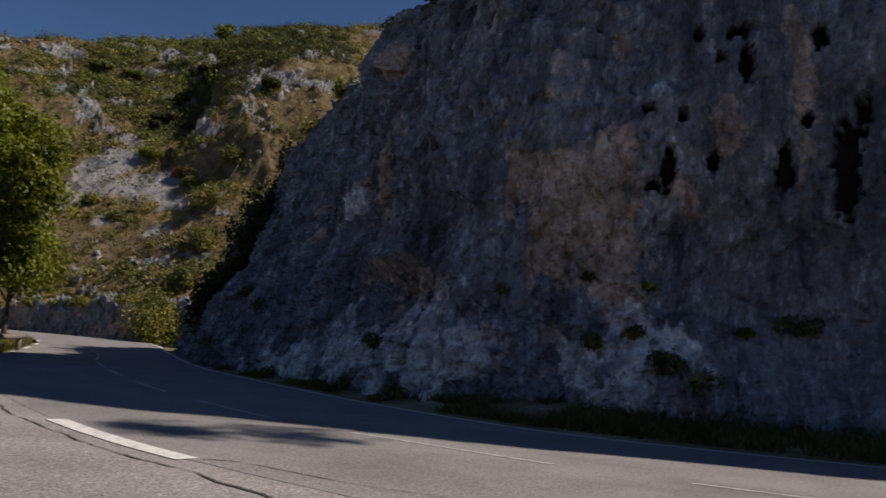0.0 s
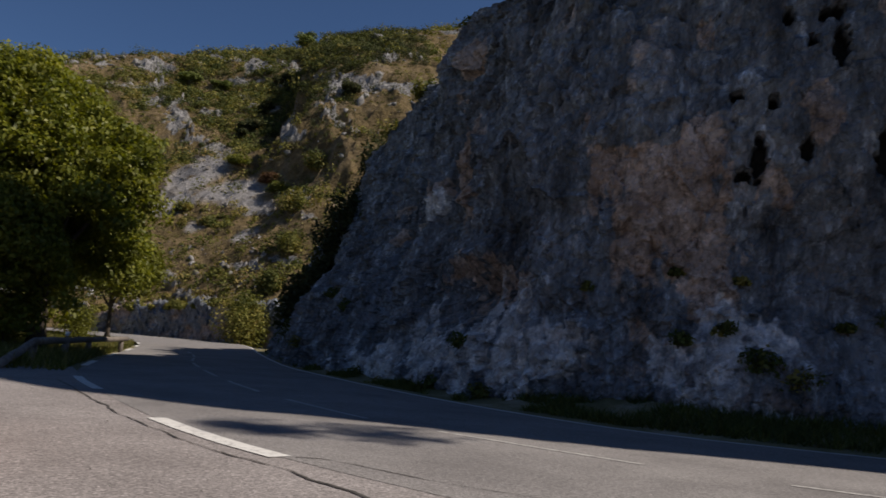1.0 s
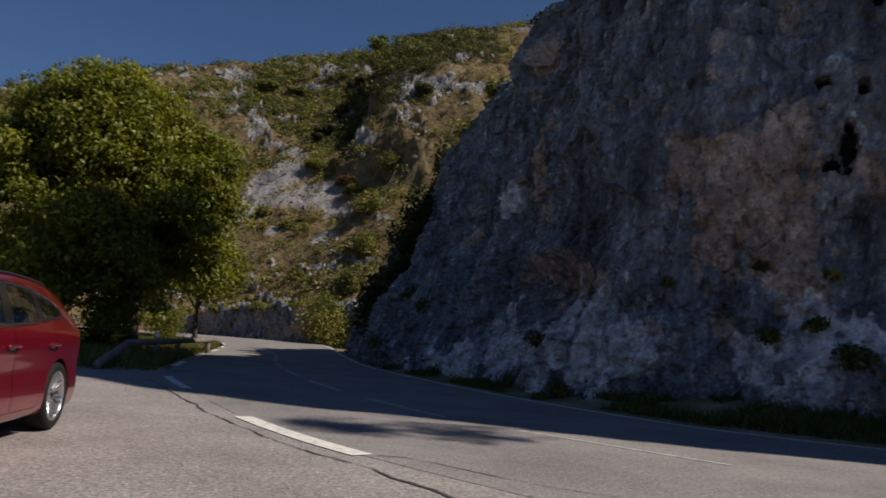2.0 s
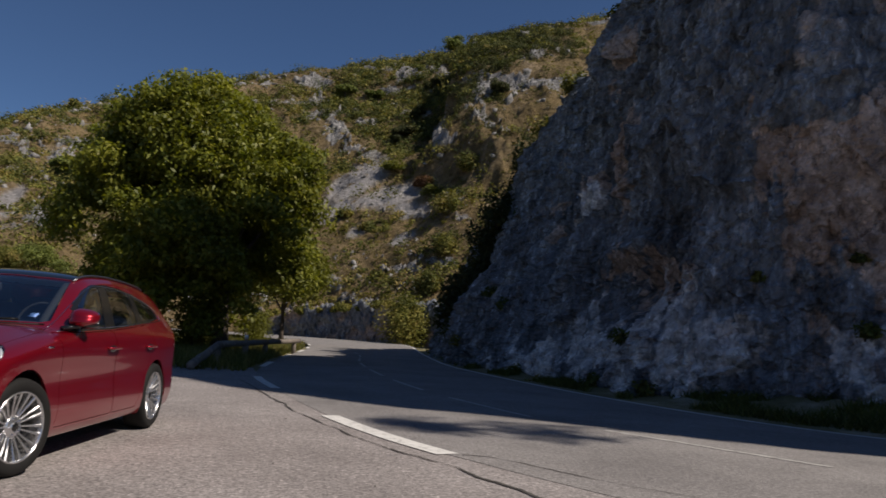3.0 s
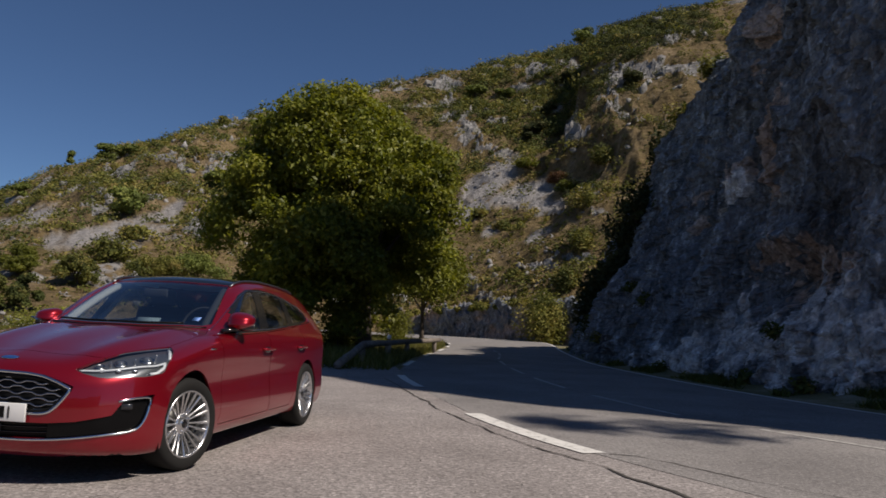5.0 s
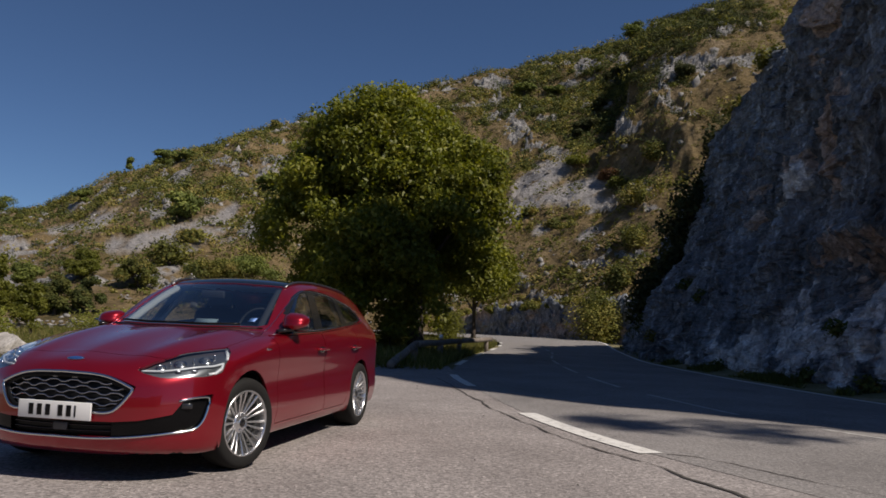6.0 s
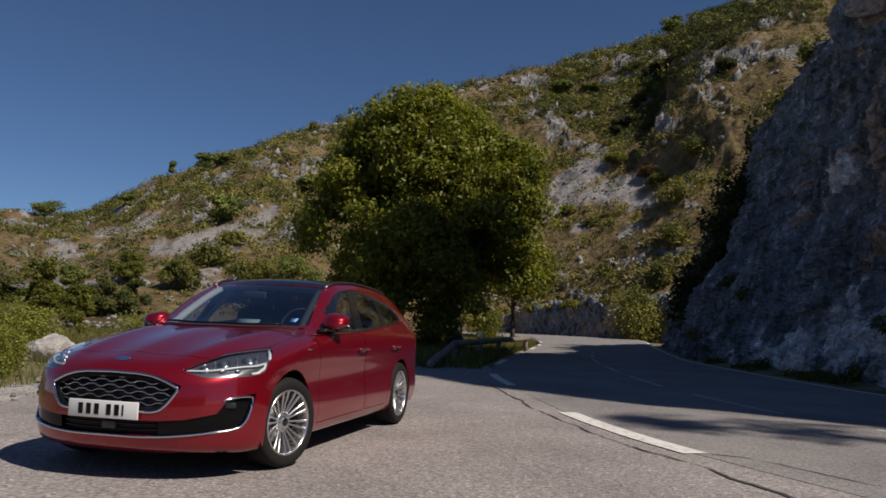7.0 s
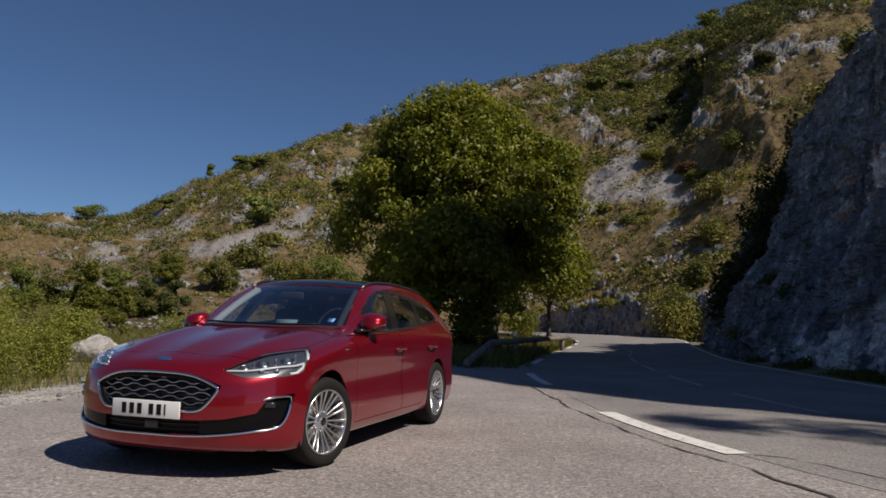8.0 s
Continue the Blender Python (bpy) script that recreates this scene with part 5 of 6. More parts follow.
        cut("lr"[s < 0], "fog_" + "lr"[s < 0], fog, U, Zv, lambda c, s=s: c.y * s > 0.2 and c.x > 0.2)
    zones["back"] = [f for f in bm.faces if f.calc_center_median().x < -3.0]
    cut("back", "rear_window", rounded([(-0.54, 1.06), (0.54, 1.06), (0.46, 1.30), (-0.46, 1.30)], 0.05, 3), Yv, Zv, lambda c: c.x < -3.3)
    nose = lambda c: c.x > 0.5
    half = [(0.0, 0.690), (0.20, 0.690), (0.30, 0.682), (0.39, 0.654), (0.485, 0.616), (0.478, 0.585), (0.425, 0.508), (0.372, 0.458), (0.32, 0.446), (0.0, 0.446)]
    cut("nose", "mouth", half + [(-y, z) for y, z in half[-2:0:-1]], Yv, Zv, nose)
    cut("nose", "intake", [(-0.40, 0.295), (-0.40, 0.392), (0.40, 0.392), (0.40, 0.295)], Yv, Zv, nose)
    top = lambda c: c.z > 0.70
    hh = [(0.612, 0.0), (0.612, 0.34), (0.600, 0.48), (0.55, 0.585), (0.40, 0.665), (0.14, 0.745), (-0.20, 0.765), (-0.45, 0.755), (-0.62, 0.70), (-0.47, 0.45), (-0.38, 0.2), (-0.36, 0.0)]
    cut("top", "bonnet", hh + [(x, -y) for x, y in hh[-2:0:-1]], X, Yv, lambda c: c.z > 0.72, gap=0.005)
    ws = [(-0.415, 0.0), (-0.445, 0.2), (-0.53, 0.42), (-0.66, 0.62), (-0.74, 0.672), (-0.95, 0.63), (-1.34, 0.545), (-1.24, 0.3), (-1.20, 0.0)]
    cut("top", "windscreen", ws + [(x, -y) for x, y in ws[-2:0:-1]], X, Yv, lambda c: c.z > 0.93, gap=0.004)
    rf = [(-1.21, 0.0), (-1.25, 0.3), (-1.35, 0.542), (-1.7, 0.545), (-2.5, 0.535), (-3.0, 0.52), (-3.05, 0.0)]
    cut("top", "roof_glass", rf + [(x, -y) for x, y in rf[-2:0:-1]], X, Yv, lambda c: c.z > 1.25, gap=0.004)

    groups = {n: [] for n in names}
    for f in bm.faces:
        groups[names[f[region]]].append(f)

    def shell(faces, level=0.0, keep=lambda c: True, rim=0.012):
        """A mesh of some faces at a depth under the skin, its edge turned inwards."""
        me = bpy.data.meshes.new("panel")
        faces = [f for f in faces if keep(f.calc_center_median())]
        index, co, fs, edge = {}, [], [], {}
        for f in faces:
            row = []
            for v in f.verts:
                if v not in index:
                    index[v] = len(co)
                    co.append(tuple(v.co))
                row.append(index[v])
            fs.append(row)
            for e in f.edges:
                edge[e] = edge.get(e, 0) + 1
        co = np.array(co)
        g = car_grad(co)
        g /= np.linalg.norm(g, axis=1)[:, None]
        co = co + g * level
        nrm = [tuple(v) for v in g]
        smooth = len(fs)
        extra, where = [], {}
        if rim:
            for f in faces:
                for l in f.loops:
                    if edge[l.edge] == 1:
                        a, b = index[l.vert], index[l.link_loop_next.vert]
                        row = []
                        for i, down in ((a, 0), (a, 1), (b, 1), (b, 0)):
                            if (i, down) not in where:
                                where[(i, down)] = len(co) + len(extra)
                                extra.append(co[i] - g[i] * rim * down)
                            row.append(where[(i, down)])
                        fs.append(row)
        allco = np.vstack([co, extra]) if extra else co
        me.from_pydata([tuple(v) for v in allco], [], fs)
        me.polygons.foreach_set("use_smooth", [k < smooth for k in range(len(fs))])
        me.update()
        if not extra:
            me.normals_split_custom_set_from_vertices(nrm)
        else:
            loops = []
            for k, row in enumerate(fs):
                if k < smooth:
                    loops += [nrm[i] for i in row]
                else:
                    q = np.cross(allco[row[1]] - allco[row[0]], allco[row[3]] - allco[row[0]])
                    q = q / (np.linalg.norm(q) + 1e-12)
                    loops += [tuple(q)] * len(row)
            me.normals_split_custom_set(loops)
        return me

    body = link_part("body", shell(groups["body"], 0, rim=0.02), CAR_RED, car)
    bonnet = link_part("bonnet", shell(groups["bonnet"], 0), CAR_RED, car)
    for s, k in ((1, "l"), (-1, "r")):
        for which, hx in (("front_door_", -1.47), ("rear_door_", -2.43)):
            door = link_part(which[:-1], shell(groups[which + k], 0), CAR_RED, car)
            z = 0.818
            pts = [(hx + dx, s * (float(car_side(np.array([hx + dx]), np.array([z]))[0]) + dy), z) for dx, dy in ((0.125, 0.0), (0.115, 0.024), (0.08, 0.034), (-0.08, 0.034), (-0.115, 0.024), (-0.125, 0.0))]
            part("handle", tube_bm(pts, 0.013, 8, 0.9), CAR_RED, door)
            bmc = bmesh.new()
            bmesh.ops.create_uvsphere(bmc, u_segments=16, v_segments=8, radius=1)
            bmesh.ops.scale(bmc, verts=bmc.verts, vec=(0.085, 0.008, 0.028))
            bmesh.ops.translate(bmc, verts=bmc.verts, vec=(hx, s * float(car_side(np.array([hx]), np.array([z]))[0]), z - 0.006))
            part("handle_cup", bmc, BLACK_GLOSS, door)
    side_trim, screens = groups["trim"], groups["pane"]
    for s in (1, -1):
        link_part("window_trim", shell(side_trim, -0.002, lambda c: c.y * s > 0), BLACK_GLOSS, car, "gloss black window pillars")
        for lo, hi in ((-1.62, 0), (-2.38, -1.62), (-4, -2.38)):
            link_part("side_window", shell(screens, -0.006, lambda c: c.y * s > 0 and lo < c.x <= hi, rim=0), CAR_GLASS, car, "tinted side window")
        link_part("side_skirt", shell(groups["skirt"], -0.004, lambda c: c.y * s > 0), CAR_RED, car, "red sill panel")
        line = [(-0.58, 0.952), (-0.86, 0.951), (-1.57, 0.968), (-2.2, 1.008), (-2.80, 1.055), (-3.04, 1.088), (-3.068, 1.12), (-3.05, 1.155)]
        line = smoothpath(line, 40)
        pts = car_snap(np.stack([line[:, 0], s * 0.8 + 0 * line[:, 0], line[:, 1]], 1), 0.002, 6)
        part("chrome_strip", tube_bm(pts, 0.0055, 6), CHROME, car, "thin chrome strip under the windows")
        line = smoothpath([(-0.63, 0.962), (-0.80, 1.051), (-1.02, 1.177), (-1.24, 1.292), (-1.44, 1.350), (-1.78, 1.370), (-2.12, 1.353), (-2.52, 1.313), (-2.86, 1.243), (-3.05, 1.155)], 40)
        pts = car_snap(np.stack([line[:, 0], s * 0.7 + 0 * line[:, 0], line[:, 1]], 1), 0.001, 6)
        part("chrome_strip", tube_bm(pts, 0.004, 6), CHROME, car, "thin chrome strip over the windows")
        # roof rail
        xs = np.linspace(-1.30, -3.10, 26)
        q = np.stack([xs, np.full_like(xs, s * 0.565), np.full_like(xs, 1.42)], 1)
        q[:, 1] = s * np.interp(xs, [-3.1, -2.4, -1.3], [0.545, 0.575, 0.575])
        q = car_snap(q, 0.0, 5)
        q[:, 2] += 0.013 * np.clip(np.minimum((-1.27 - xs) / 0.14, (xs + 3.13) / 0.16), 0.1, 1) ** 0.6
        part("roof_rail", tube_bm(q, 0.0125, 8, 0.8), RAIL, car, "satin aluminium roof rail")
        # mirror
        mb = bmesh.new()
        bmesh.ops.create_uvsphere(mb, u_segments=24, v_segments=16, radius=1)
        for v in mb.verts:
            x, y, z = v.co
            x = x if x > 0 else x * 0.55
            z = math.copysign(abs(z) ** 0.8, z)
            y = math.copysign(abs(y) ** 0.75, y)
            v.co = (-0.84 - 0.06 * (s < 0) + 0.12 * x + 0.02 * (z < 0), s * (0.895 - 0.035 * (s < 0) + 0.108 * y), 1.060 - 0.025 * (s < 0) + 0.072 * (1 - 0.15 * (s < 0)) * z * (1 - 0.18 * y) - 0.01 * x)
        mir = part("mirror", mb, CAR_RED, car)
        case = bmesh.new()
        bmesh.ops.create_uvsphere(case, u_segments=24, v_segments=12, radius=1)
        for v in case.verts:
            x, y, z = v.co
            y = math.copysign(abs(y) ** 0.7, y)
            v.co = (-0.85 - 0.06 * (s < 0) + 0.112 * (x if x > 0 else x * 0.55), s * (0.893 - 0.035 * (s < 0) + 0.106 * y), 1.008 - 0.022 * (s < 0) + 0.030 * z)
        part("mirror_case", case, BLACK_GLOSS, mir, "black lower mirror case")
        part("mirror_foot", tube_bm([(-0.66, s * 0.80, 0.975), (-0.72, s * 0.84, 0.988), (-0.80, s * 0.91, 1.004), (-0.83, s * 0.985, 1.016)], [0.030, 0.027, 0.026, 0.012], 10, 0.6), BLACK_GLOSS, mir)
        part("mirror_glass", box_bm((0.006, 0.16, 0.095), (-0.90 - 0.06 * (s < 0), s * (0.895 - 0.035 * (s < 0)), 1.060 - 0.025 * (s < 0)), 0.002), CHROME, mir)
        # small plate on the wing
        q = car_snap(np.array([(-0.27, s * 0.9, 0.845), (-0.31, s * 0.9, 0.845), (-0.35, s * 0.9, 0.845)]), 0.003)
        part("wing_badge", tube_bm(q, 0.007, 6, 0.5, up=(0, s, 0)), CHROME, car, "small chrome badge strip")
    wscr = link_part("windscreen", shell(groups["windscreen"], -0.004, rim=0), CAR_GLASS, car, "tinted windscreen")
    link_part("roof_glass", shell(groups["roof_glass"], -0.001), BLACK_GLASS, car, "black glass roof panel")
    # windscreen wipers
    for y0, y1 in ((0.50, -0.08), (-0.05, -0.60)):
        w = np.linspace(0, 1, 14)
        yy = y0 + (y1 - y0) * w
        xx = -0.405 - 0.62 * yy ** 2 - 0.035
        q = car_snap(np.stack([xx, yy, np.full_like(xx, 1.02)], 1), 0.010)
        part("wiper", tube_bm(q, 0.010, 6), BLACK_TRIM, car)
    yy = np.linspace(-0.66, 0.66, 30)
    q = car_snap(np.stack([-0.375 - 0.66 * yy ** 2, yy, np.full_like(yy, 1.0)], 1), -0.004)
    part("cowl", tube_bm(q, 0.024, 6, 0.4), BLACK_TRIM, car, "black plastic cowl below the windscreen")

    # grille
    link_part("grille_back", shell(groups["mouth"], -0.045, rim=0), BLACK_TRIM, car)
    ring = half + [(-y, z) for y, z in half[-2:0:-1]]
    outline = rounded(ring, 0.03, 4)
    pts = car_snap(np.array([(0.85, y, z) for y, z in outline]), 0.002, 6)
    frame_mesh = tube_bm(pts, 0.010, 8, closed=True)
    inner = car_snap(np.array([(0.85, y, z) for y, z in shrink(outline, 0.008)]), -0.030, 6)
    part("grille_shroud", tube_bm(inner, 0.022, 8, closed=True), BLACK_TRIM, car, "black shroud inside the grille")
    part("grille_frame", frame_mesh, CHROME, car, "polished chrome grille surround")
    for r in range(7):
        z0 = 0.668 - r * 0.0345
        runs, run = [], []
        for y in np.linspace(-0.5, 0.5, 241):
            ph = (y / 0.145 + 0.5 * (r % 2)) % 1.0
            dz = 0.0075 * np.interp(ph, [0, 0.16, 0.40, 0.60, 0.84, 1], [1, 1, -1, -1, 1, 1])
            if in_poly(y, z0 + dz, ring):
                run.append((0.85, y, z0 + dz))
            elif run:
                runs.append(run)
                run = []
        if run:
            runs.append(run)
        for run in runs:
            if len(run) > 4:
                q = car_snap(np.array(run), -0.022)
                part("grille_bar", tube_bm(q, 0.0038, 6, 1.5), GRILLE, car, "wavy satin chrome grille bar")
    # lower intake and fog lamp surrounds
    link_part("lower_intake", shell(groups["intake"], -0.04), BLACK_TRIM, car, "black lower air intake")
    for z in (0.325, 0.36):
        yy = np.linspace(-0.38, 0.38, 24)
        q = car_snap(np.stack([np.full_like(yy, 0.88), yy, np.full_like(yy, z)], 1), -0.03)
        part("intake_bar", tube_bm(q, 0.006, 6), BLACK_GLOSS, car)
    part("radar_cover", box_bm((0.02, 0.10, 0.05), (0.872, 0.02, 0.35), 0.006), DARK_GREY, car)
    for s, k in ((1, "l"), (-1, "r")):
        fogpart = link_part("fog_surround", shell(groups["fog_" + k], -0.012), BLACK_SATIN, car, "gloss black fog lamp surround")
        line = [(0.665, 0.715, 0.525), (0.60, 0.765, 0.540), (0.52, 0.812, 0.545), (0.485, 0.833, 0.530), (0.505, 0.828, 0.45), (0.535, 0.815, 0.385), (0.575, 0.79, 0.345), (0.64, 0.74, 0.328), (0.72, 0.655, 0.320), (0.81, 0.505, 0.302), (0.855, 0.34, 0.292), (0.89, 0.0, 0.290)]
        line = smoothpath(line, 70)
        q = car_snap(line * np.array([1, s, 1]), 0.003, 6)
        part("chrome_trim", tube_bm(q, 0.0085, 8), CHROME, car, "chrome strip round the lower intake")
        lampq = car_snap(np.array([(0.62, s * 0.745, 0.49)]), -0.012)[0]
        part("fog_lamp", box_bm((0.03, 0.075, 0.040), lampq, 0.010, rot=Matrix.Rotation(s * radians(38), 4, "Z")), LAMP_GLASS, fogpart)
        # headlamp
        faces = groups["lamp_" + k]
        hl = link_part("headlamp", shell(faces, -0.024, rim=0), LAMP_HOUSE, car, "headlamp with a white light strip")
        link_part("lens_cover", shell(faces, 0.0, rim=0), CLEAR, hl, "clear lens cover")
        edge = [(p[0], s * p[1], p[2]) for p in lamp3]
        q = car_snap(np.array(edge), -0.006, 6)
        part("bezel", tube_bm(smoothpath(np.vstack([q, q[:1]]), 60), 0.0045, 6), DARK_GREY, hl)
        for p, r in (((0.545, 0.640, 0.757), 0.030), ((0.395, 0.742, 0.772), 0.033), ((0.65, 0.56, 0.735), 0.022)):
            c0 = car_snap(np.array([(p[0], s * p[1], p[2])]), -0.026)[0]
            b2 = bmesh.new()
            bmesh.ops.create_uvsphere(b2, u_segments=16, v_segments=10, radius=r)
            bmesh.ops.translate(b2, verts=b2.verts, vec=c0)
            part("projector", b2, LENS, hl, "round projector lens")
            d0 = car_grad(c0[None])[0]
            d0 /= np.linalg.norm(d0)
            ringp = lathe_bm([(r * 1.05, 0), (r * 1.35, 0.01), (r * 1.35, -0.01), (r * 1.05, -0.012)], 20, close=True)
            bmesh.ops.transform(ringp, verts=ringp.verts, matrix=Matrix.Translation(c0 + d0 * 0.006) @ Vector((0, 1, 0)).rotation_difference(Vector(d0)).to_matrix().to_4x4())
            part("projector_ring", ringp, SATIN, hl)
        strip = [(0.735, 0.475, 0.712), (0.66, 0.60, 0.712), (0.54, 0.71, 0.717), (0.42, 0.795, 0.728), (0.33, 0.825, 0.745)]
        q = car_snap(smoothpath(strip, 30) * np.array([1, s, 1]), -0.014)
        part("light_strip", tube_bm(q, 0.0080, 6), WHITE_STRIP, hl, "white running light strip")
        q = car_snap(np.array([(0.325, 0.825, 0.748), (0.355, 0.835, 0.72), (0.42, 0.82, 0.690), (0.47, 0.80, 0.686)]) * np.array([1, s, 1]), -0.014)
        part("light_strip", tube_bm(q, 0.0115, 6), WHITE_STRIP, hl, "white running light strip")
        q = car_snap(np.array([(0.165, 0.775, 0.838), (0.20, 0.800, 0.815), (0.27, 0.83, 0.765)]) * np.array([1, s, 1]), -0.012)
        part("reflector", tube_bm(q, 0.013, 6), WHITE_STRIP, hl, "pale reflector blade")
        for cx, cy, cz in ((0.60, 0.66, 0.690), (0.53, 0.73, 0.690)):
            c0 = car_snap(np.array([(cx, s * cy, cz)]), -0.016)[0]
            part("reflector_cell", box_bm((0.016, 0.034, 0.018), c0, 0.004, rot=Matrix.Rotation(s * radians(48), 4, "Z")), SATIN, hl)
        for cx, cy, cz in ((0.60, 0.60, 0.750), (0.47, 0.695, 0.765), (0.33, 0.77, 0.785)):
            c0 = car_snap(np.array([(cx, s * cy, cz)]), -0.020)[0]
            part("lamp_fin", box_bm((0.012, 0.008, 0.055), c0, 0.003, rot=Matrix.Rotation(s * radians(48), 4, "Z")), SATIN, hl)
    # number plate with blank bars for its characters
    plate = part("number_plate", box_bm((0.012, 0.52, 0.112), (0.916, 0, 0.452), 0.004), PLATE, car, "white number plate")
    for y in (-0.165, -0.105, -0.045, 0.045, 0.105, 0.15):
        part("plate_bar", box_bm((0.003, 0.034 if y < 0.15 else 0.011, 0.070), (0.9235, y, 0.452), 0.001), BLACK_TRIM, plate)
    q = car_snap(np.array([(0.745, 0.0, 0.765)]), 0.003)[0]
    g = car_grad(q[None])[0]
    rot = Vector((1, 0, 0)).rotation_difference(Vector(g)).to_matrix().to_4x4()
    for nm, r, m, lift in (("badge_rim", 1.0, CHROME, 0), ("badge_face", 0.88, BADGE_BLUE, 0.002)):
        b2 = bmesh.new()
        bmesh.ops.create_uvsphere(b2, u_segments=24, v_segments=10, radius=1)
        bmesh.ops.scale(b2, verts=b2.verts, vec=(0.006, 0.064 * r, 0.024 * r))
        bmesh.ops.transform(b2, verts=b2.verts, matrix=Matrix.Translation(q + np.array(g) * lift) @ rot)
        part(nm, b2, m, car)

    # inside
    part("dashboard", box_bm((0.42, 1.30, 0.16), (-0.86, 0, 0.93), 0.06), CABIN, car)
    part("card", box_bm((0.004, 0.20, 0.07), (-0.74, 0.12, 1.035), rot=Matrix.Rotation(radians(-55), 4, "Y")), PAPER, car, "pale card on the dashboard")
    q = car_snap(np.array([(-0.74, 0.54, 1.06)]), -0.008)[0]
    part("sticker", box_bm((0.06, 0.06, 0.003), q, rot=Matrix.Rotation(radians(28), 4, "Y")), STICKER, car, "small blue and white windscreen sticker")
    for y in (0.38, -0.38):
        seat = part("seat", box_bm((0.50, 0.50, 0.22), (-1.55, y, 0.52), 0.08), CABIN, car)
        part("backrest", box_bm((0.16, 0.48, 0.62), (-1.86, y, 0.86), 0.07, rot=Matrix.Rotation(radians(-14), 4, "Y")), CABIN, seat)
        part("headrest", box_bm((0.10, 0.26, 0.17), (-1.95, y, 1.245), 0.045), CABIN, seat)
        part("seat", box_bm((0.50, 0.56, 0.2), (-2.45, y, 0.55), 0.08), CABIN, car)
        part("backrest", box_bm((0.16, 0.58, 0.58), (-2.76, y, 0.84), 0.06, rot=Matrix.Rotation(radians(-18), 4, "Y")), CABIN, car)
        part("headrest", box_bm((0.10, 0.24, 0.13), (-2.86, y, 1.17), 0.04), CABIN, car)
    wheel = lathe_bm([(0.172, -0.012), (0.186, 0), (0.172, 0.012), (0.16, 0)], 24, close=True)
    bmesh.ops.transform(wheel, verts=wheel.verts, matrix=Matrix.Translation((-1.18, 0.38, 1.0)) @ Matrix.Rotation(radians(68), 4, "Y") @ Matrix.Rotation(radians(90), 4, "X"))
    part("steering_wheel", wheel, CABIN, car)
    part("mirror_inside", box_bm((0.03, 0.22, 0.07), (-1.06, 0, 1.27), 0.012), CABIN, car)
    for s in (1, -1):
        xs = np.linspace(-0.70, -1.32, 12)
        q = car_snap(np.stack([xs, s * np.interp(xs, [-1.32, -0.7], [0.515, 0.625]), 1.03 + (-0.7 - xs) * 0.55], 1), -0.045)
        # far lining pale, near one dark: sunlit and shaded sides put into colour
        part("pillar_lining", tube_bm(q, 0.042 if s < 0 else 0.03, 8, 0.7), LINING if s < 0 else CABIN, car, "pillar lining inside the windscreen, pale where sunlit and dark where shaded")
        for x0, x1 in ((-1.50, -1.70), (-2.33, -2.42)):
            q = car_snap(np.array([(x0, s * 0.85, 0.98), ((x0 + x1) / 2, s * 0.76, 1.16), (x1, s * 0.68, 1.32)]), -0.05)
            part("pillar_lining", tube_bm(q, 0.04, 8, 0.6), LINING, car, "pale grey pillar lining")
    lv, lq = surface_net(lambda p: car_field(p) + 0.05, (-3.8, -0.96, 0.1), (0.95, 0.96, 1.5), 0.06)
    lv = car_snap(lv, -0.05)
    keep = []
    for q in lq:
        c = lv[q].mean(0)
        wheel_room = abs(c[1]) > 0.5 and min(math.hypot(c[0], c[2] - 0.32), math.hypot(c[0] + 2.7, c[2] - 0.32)) < 0.40
        if not wheel_room and (c[2] < 0.93 or (c[2] < 0.98 and c[0] > -0.4)):
            keep.append(q)
    link_part("inner_liner", quick_mesh("inner_liner", lv, np.array(keep)), BLACK_TRIM, car)
    lv2 = lv.copy()
    keep = [q for q in lq if lv[q].mean(0)[2] > 1.36]
    link_part("headlining", quick_mesh("headlining", lv2, np.array(keep)), LINING, car)
    # wheel wells
    for cx in (0.0, -2.70):
        for s in (1, -1):
            well = lathe_bm([(0.395, 0.0), (0.395, 0.36), (0.02, 0.36)], 32)
            bmesh.ops.transform(well, verts=well.verts, matrix=Matrix.Translation((cx, s * 0.86, 0.33)) @ Matrix.Scale(-s, 4, (0, 1, 0)))
            drop = [v for v in well.verts if v.co.z < 0.16]
            bmesh.ops.delete(well, geom=drop, context="VERTS")
            part("wheel_well", well, BLACK_TRIM, car)
    for k in "lr":
        link_part("tail_lamp", shell(groups["tail_" + k], -0.002), TAIL, car, "red tail lamp")
    link_part("rear_window", shell(groups["rear_window"], -0.004, rim=0), CAR_GLASS, car, "tinted rear window")
    yy = np.linspace(-0.72, 0.72, 40)
    q = np.stack([car_front(yy, np.full_like(yy, 0.215)) - 0.11, yy, np.full_like(yy, 0.190)], 1)
    part("splitter", tube_bm(q, 0.026, 8, 0.6), BLACK_TRIM, car, "black plastic front lip")

    # wheels
    first = None
    for cx in (0.0, -2.70):
        for s in (1, -1):
            steer = -13 if cx == 0 else 0
            m = Matrix.Translation((cx, s * 0.792, 0.322)) @ Matrix.Rotation(radians(steer), 4, "Z") @ Matrix.Rotation(radians(0 if s > 0 else 180), 4, "Z") @ Matrix.Rotation(radians(17 + 40 * cx), 4, "Y")
            if first is None:
                first = build_wheel()
                first.parent = car
                first.matrix_basis = m
            else:
                copy_thing(first, m)
    bm.free()
    return car


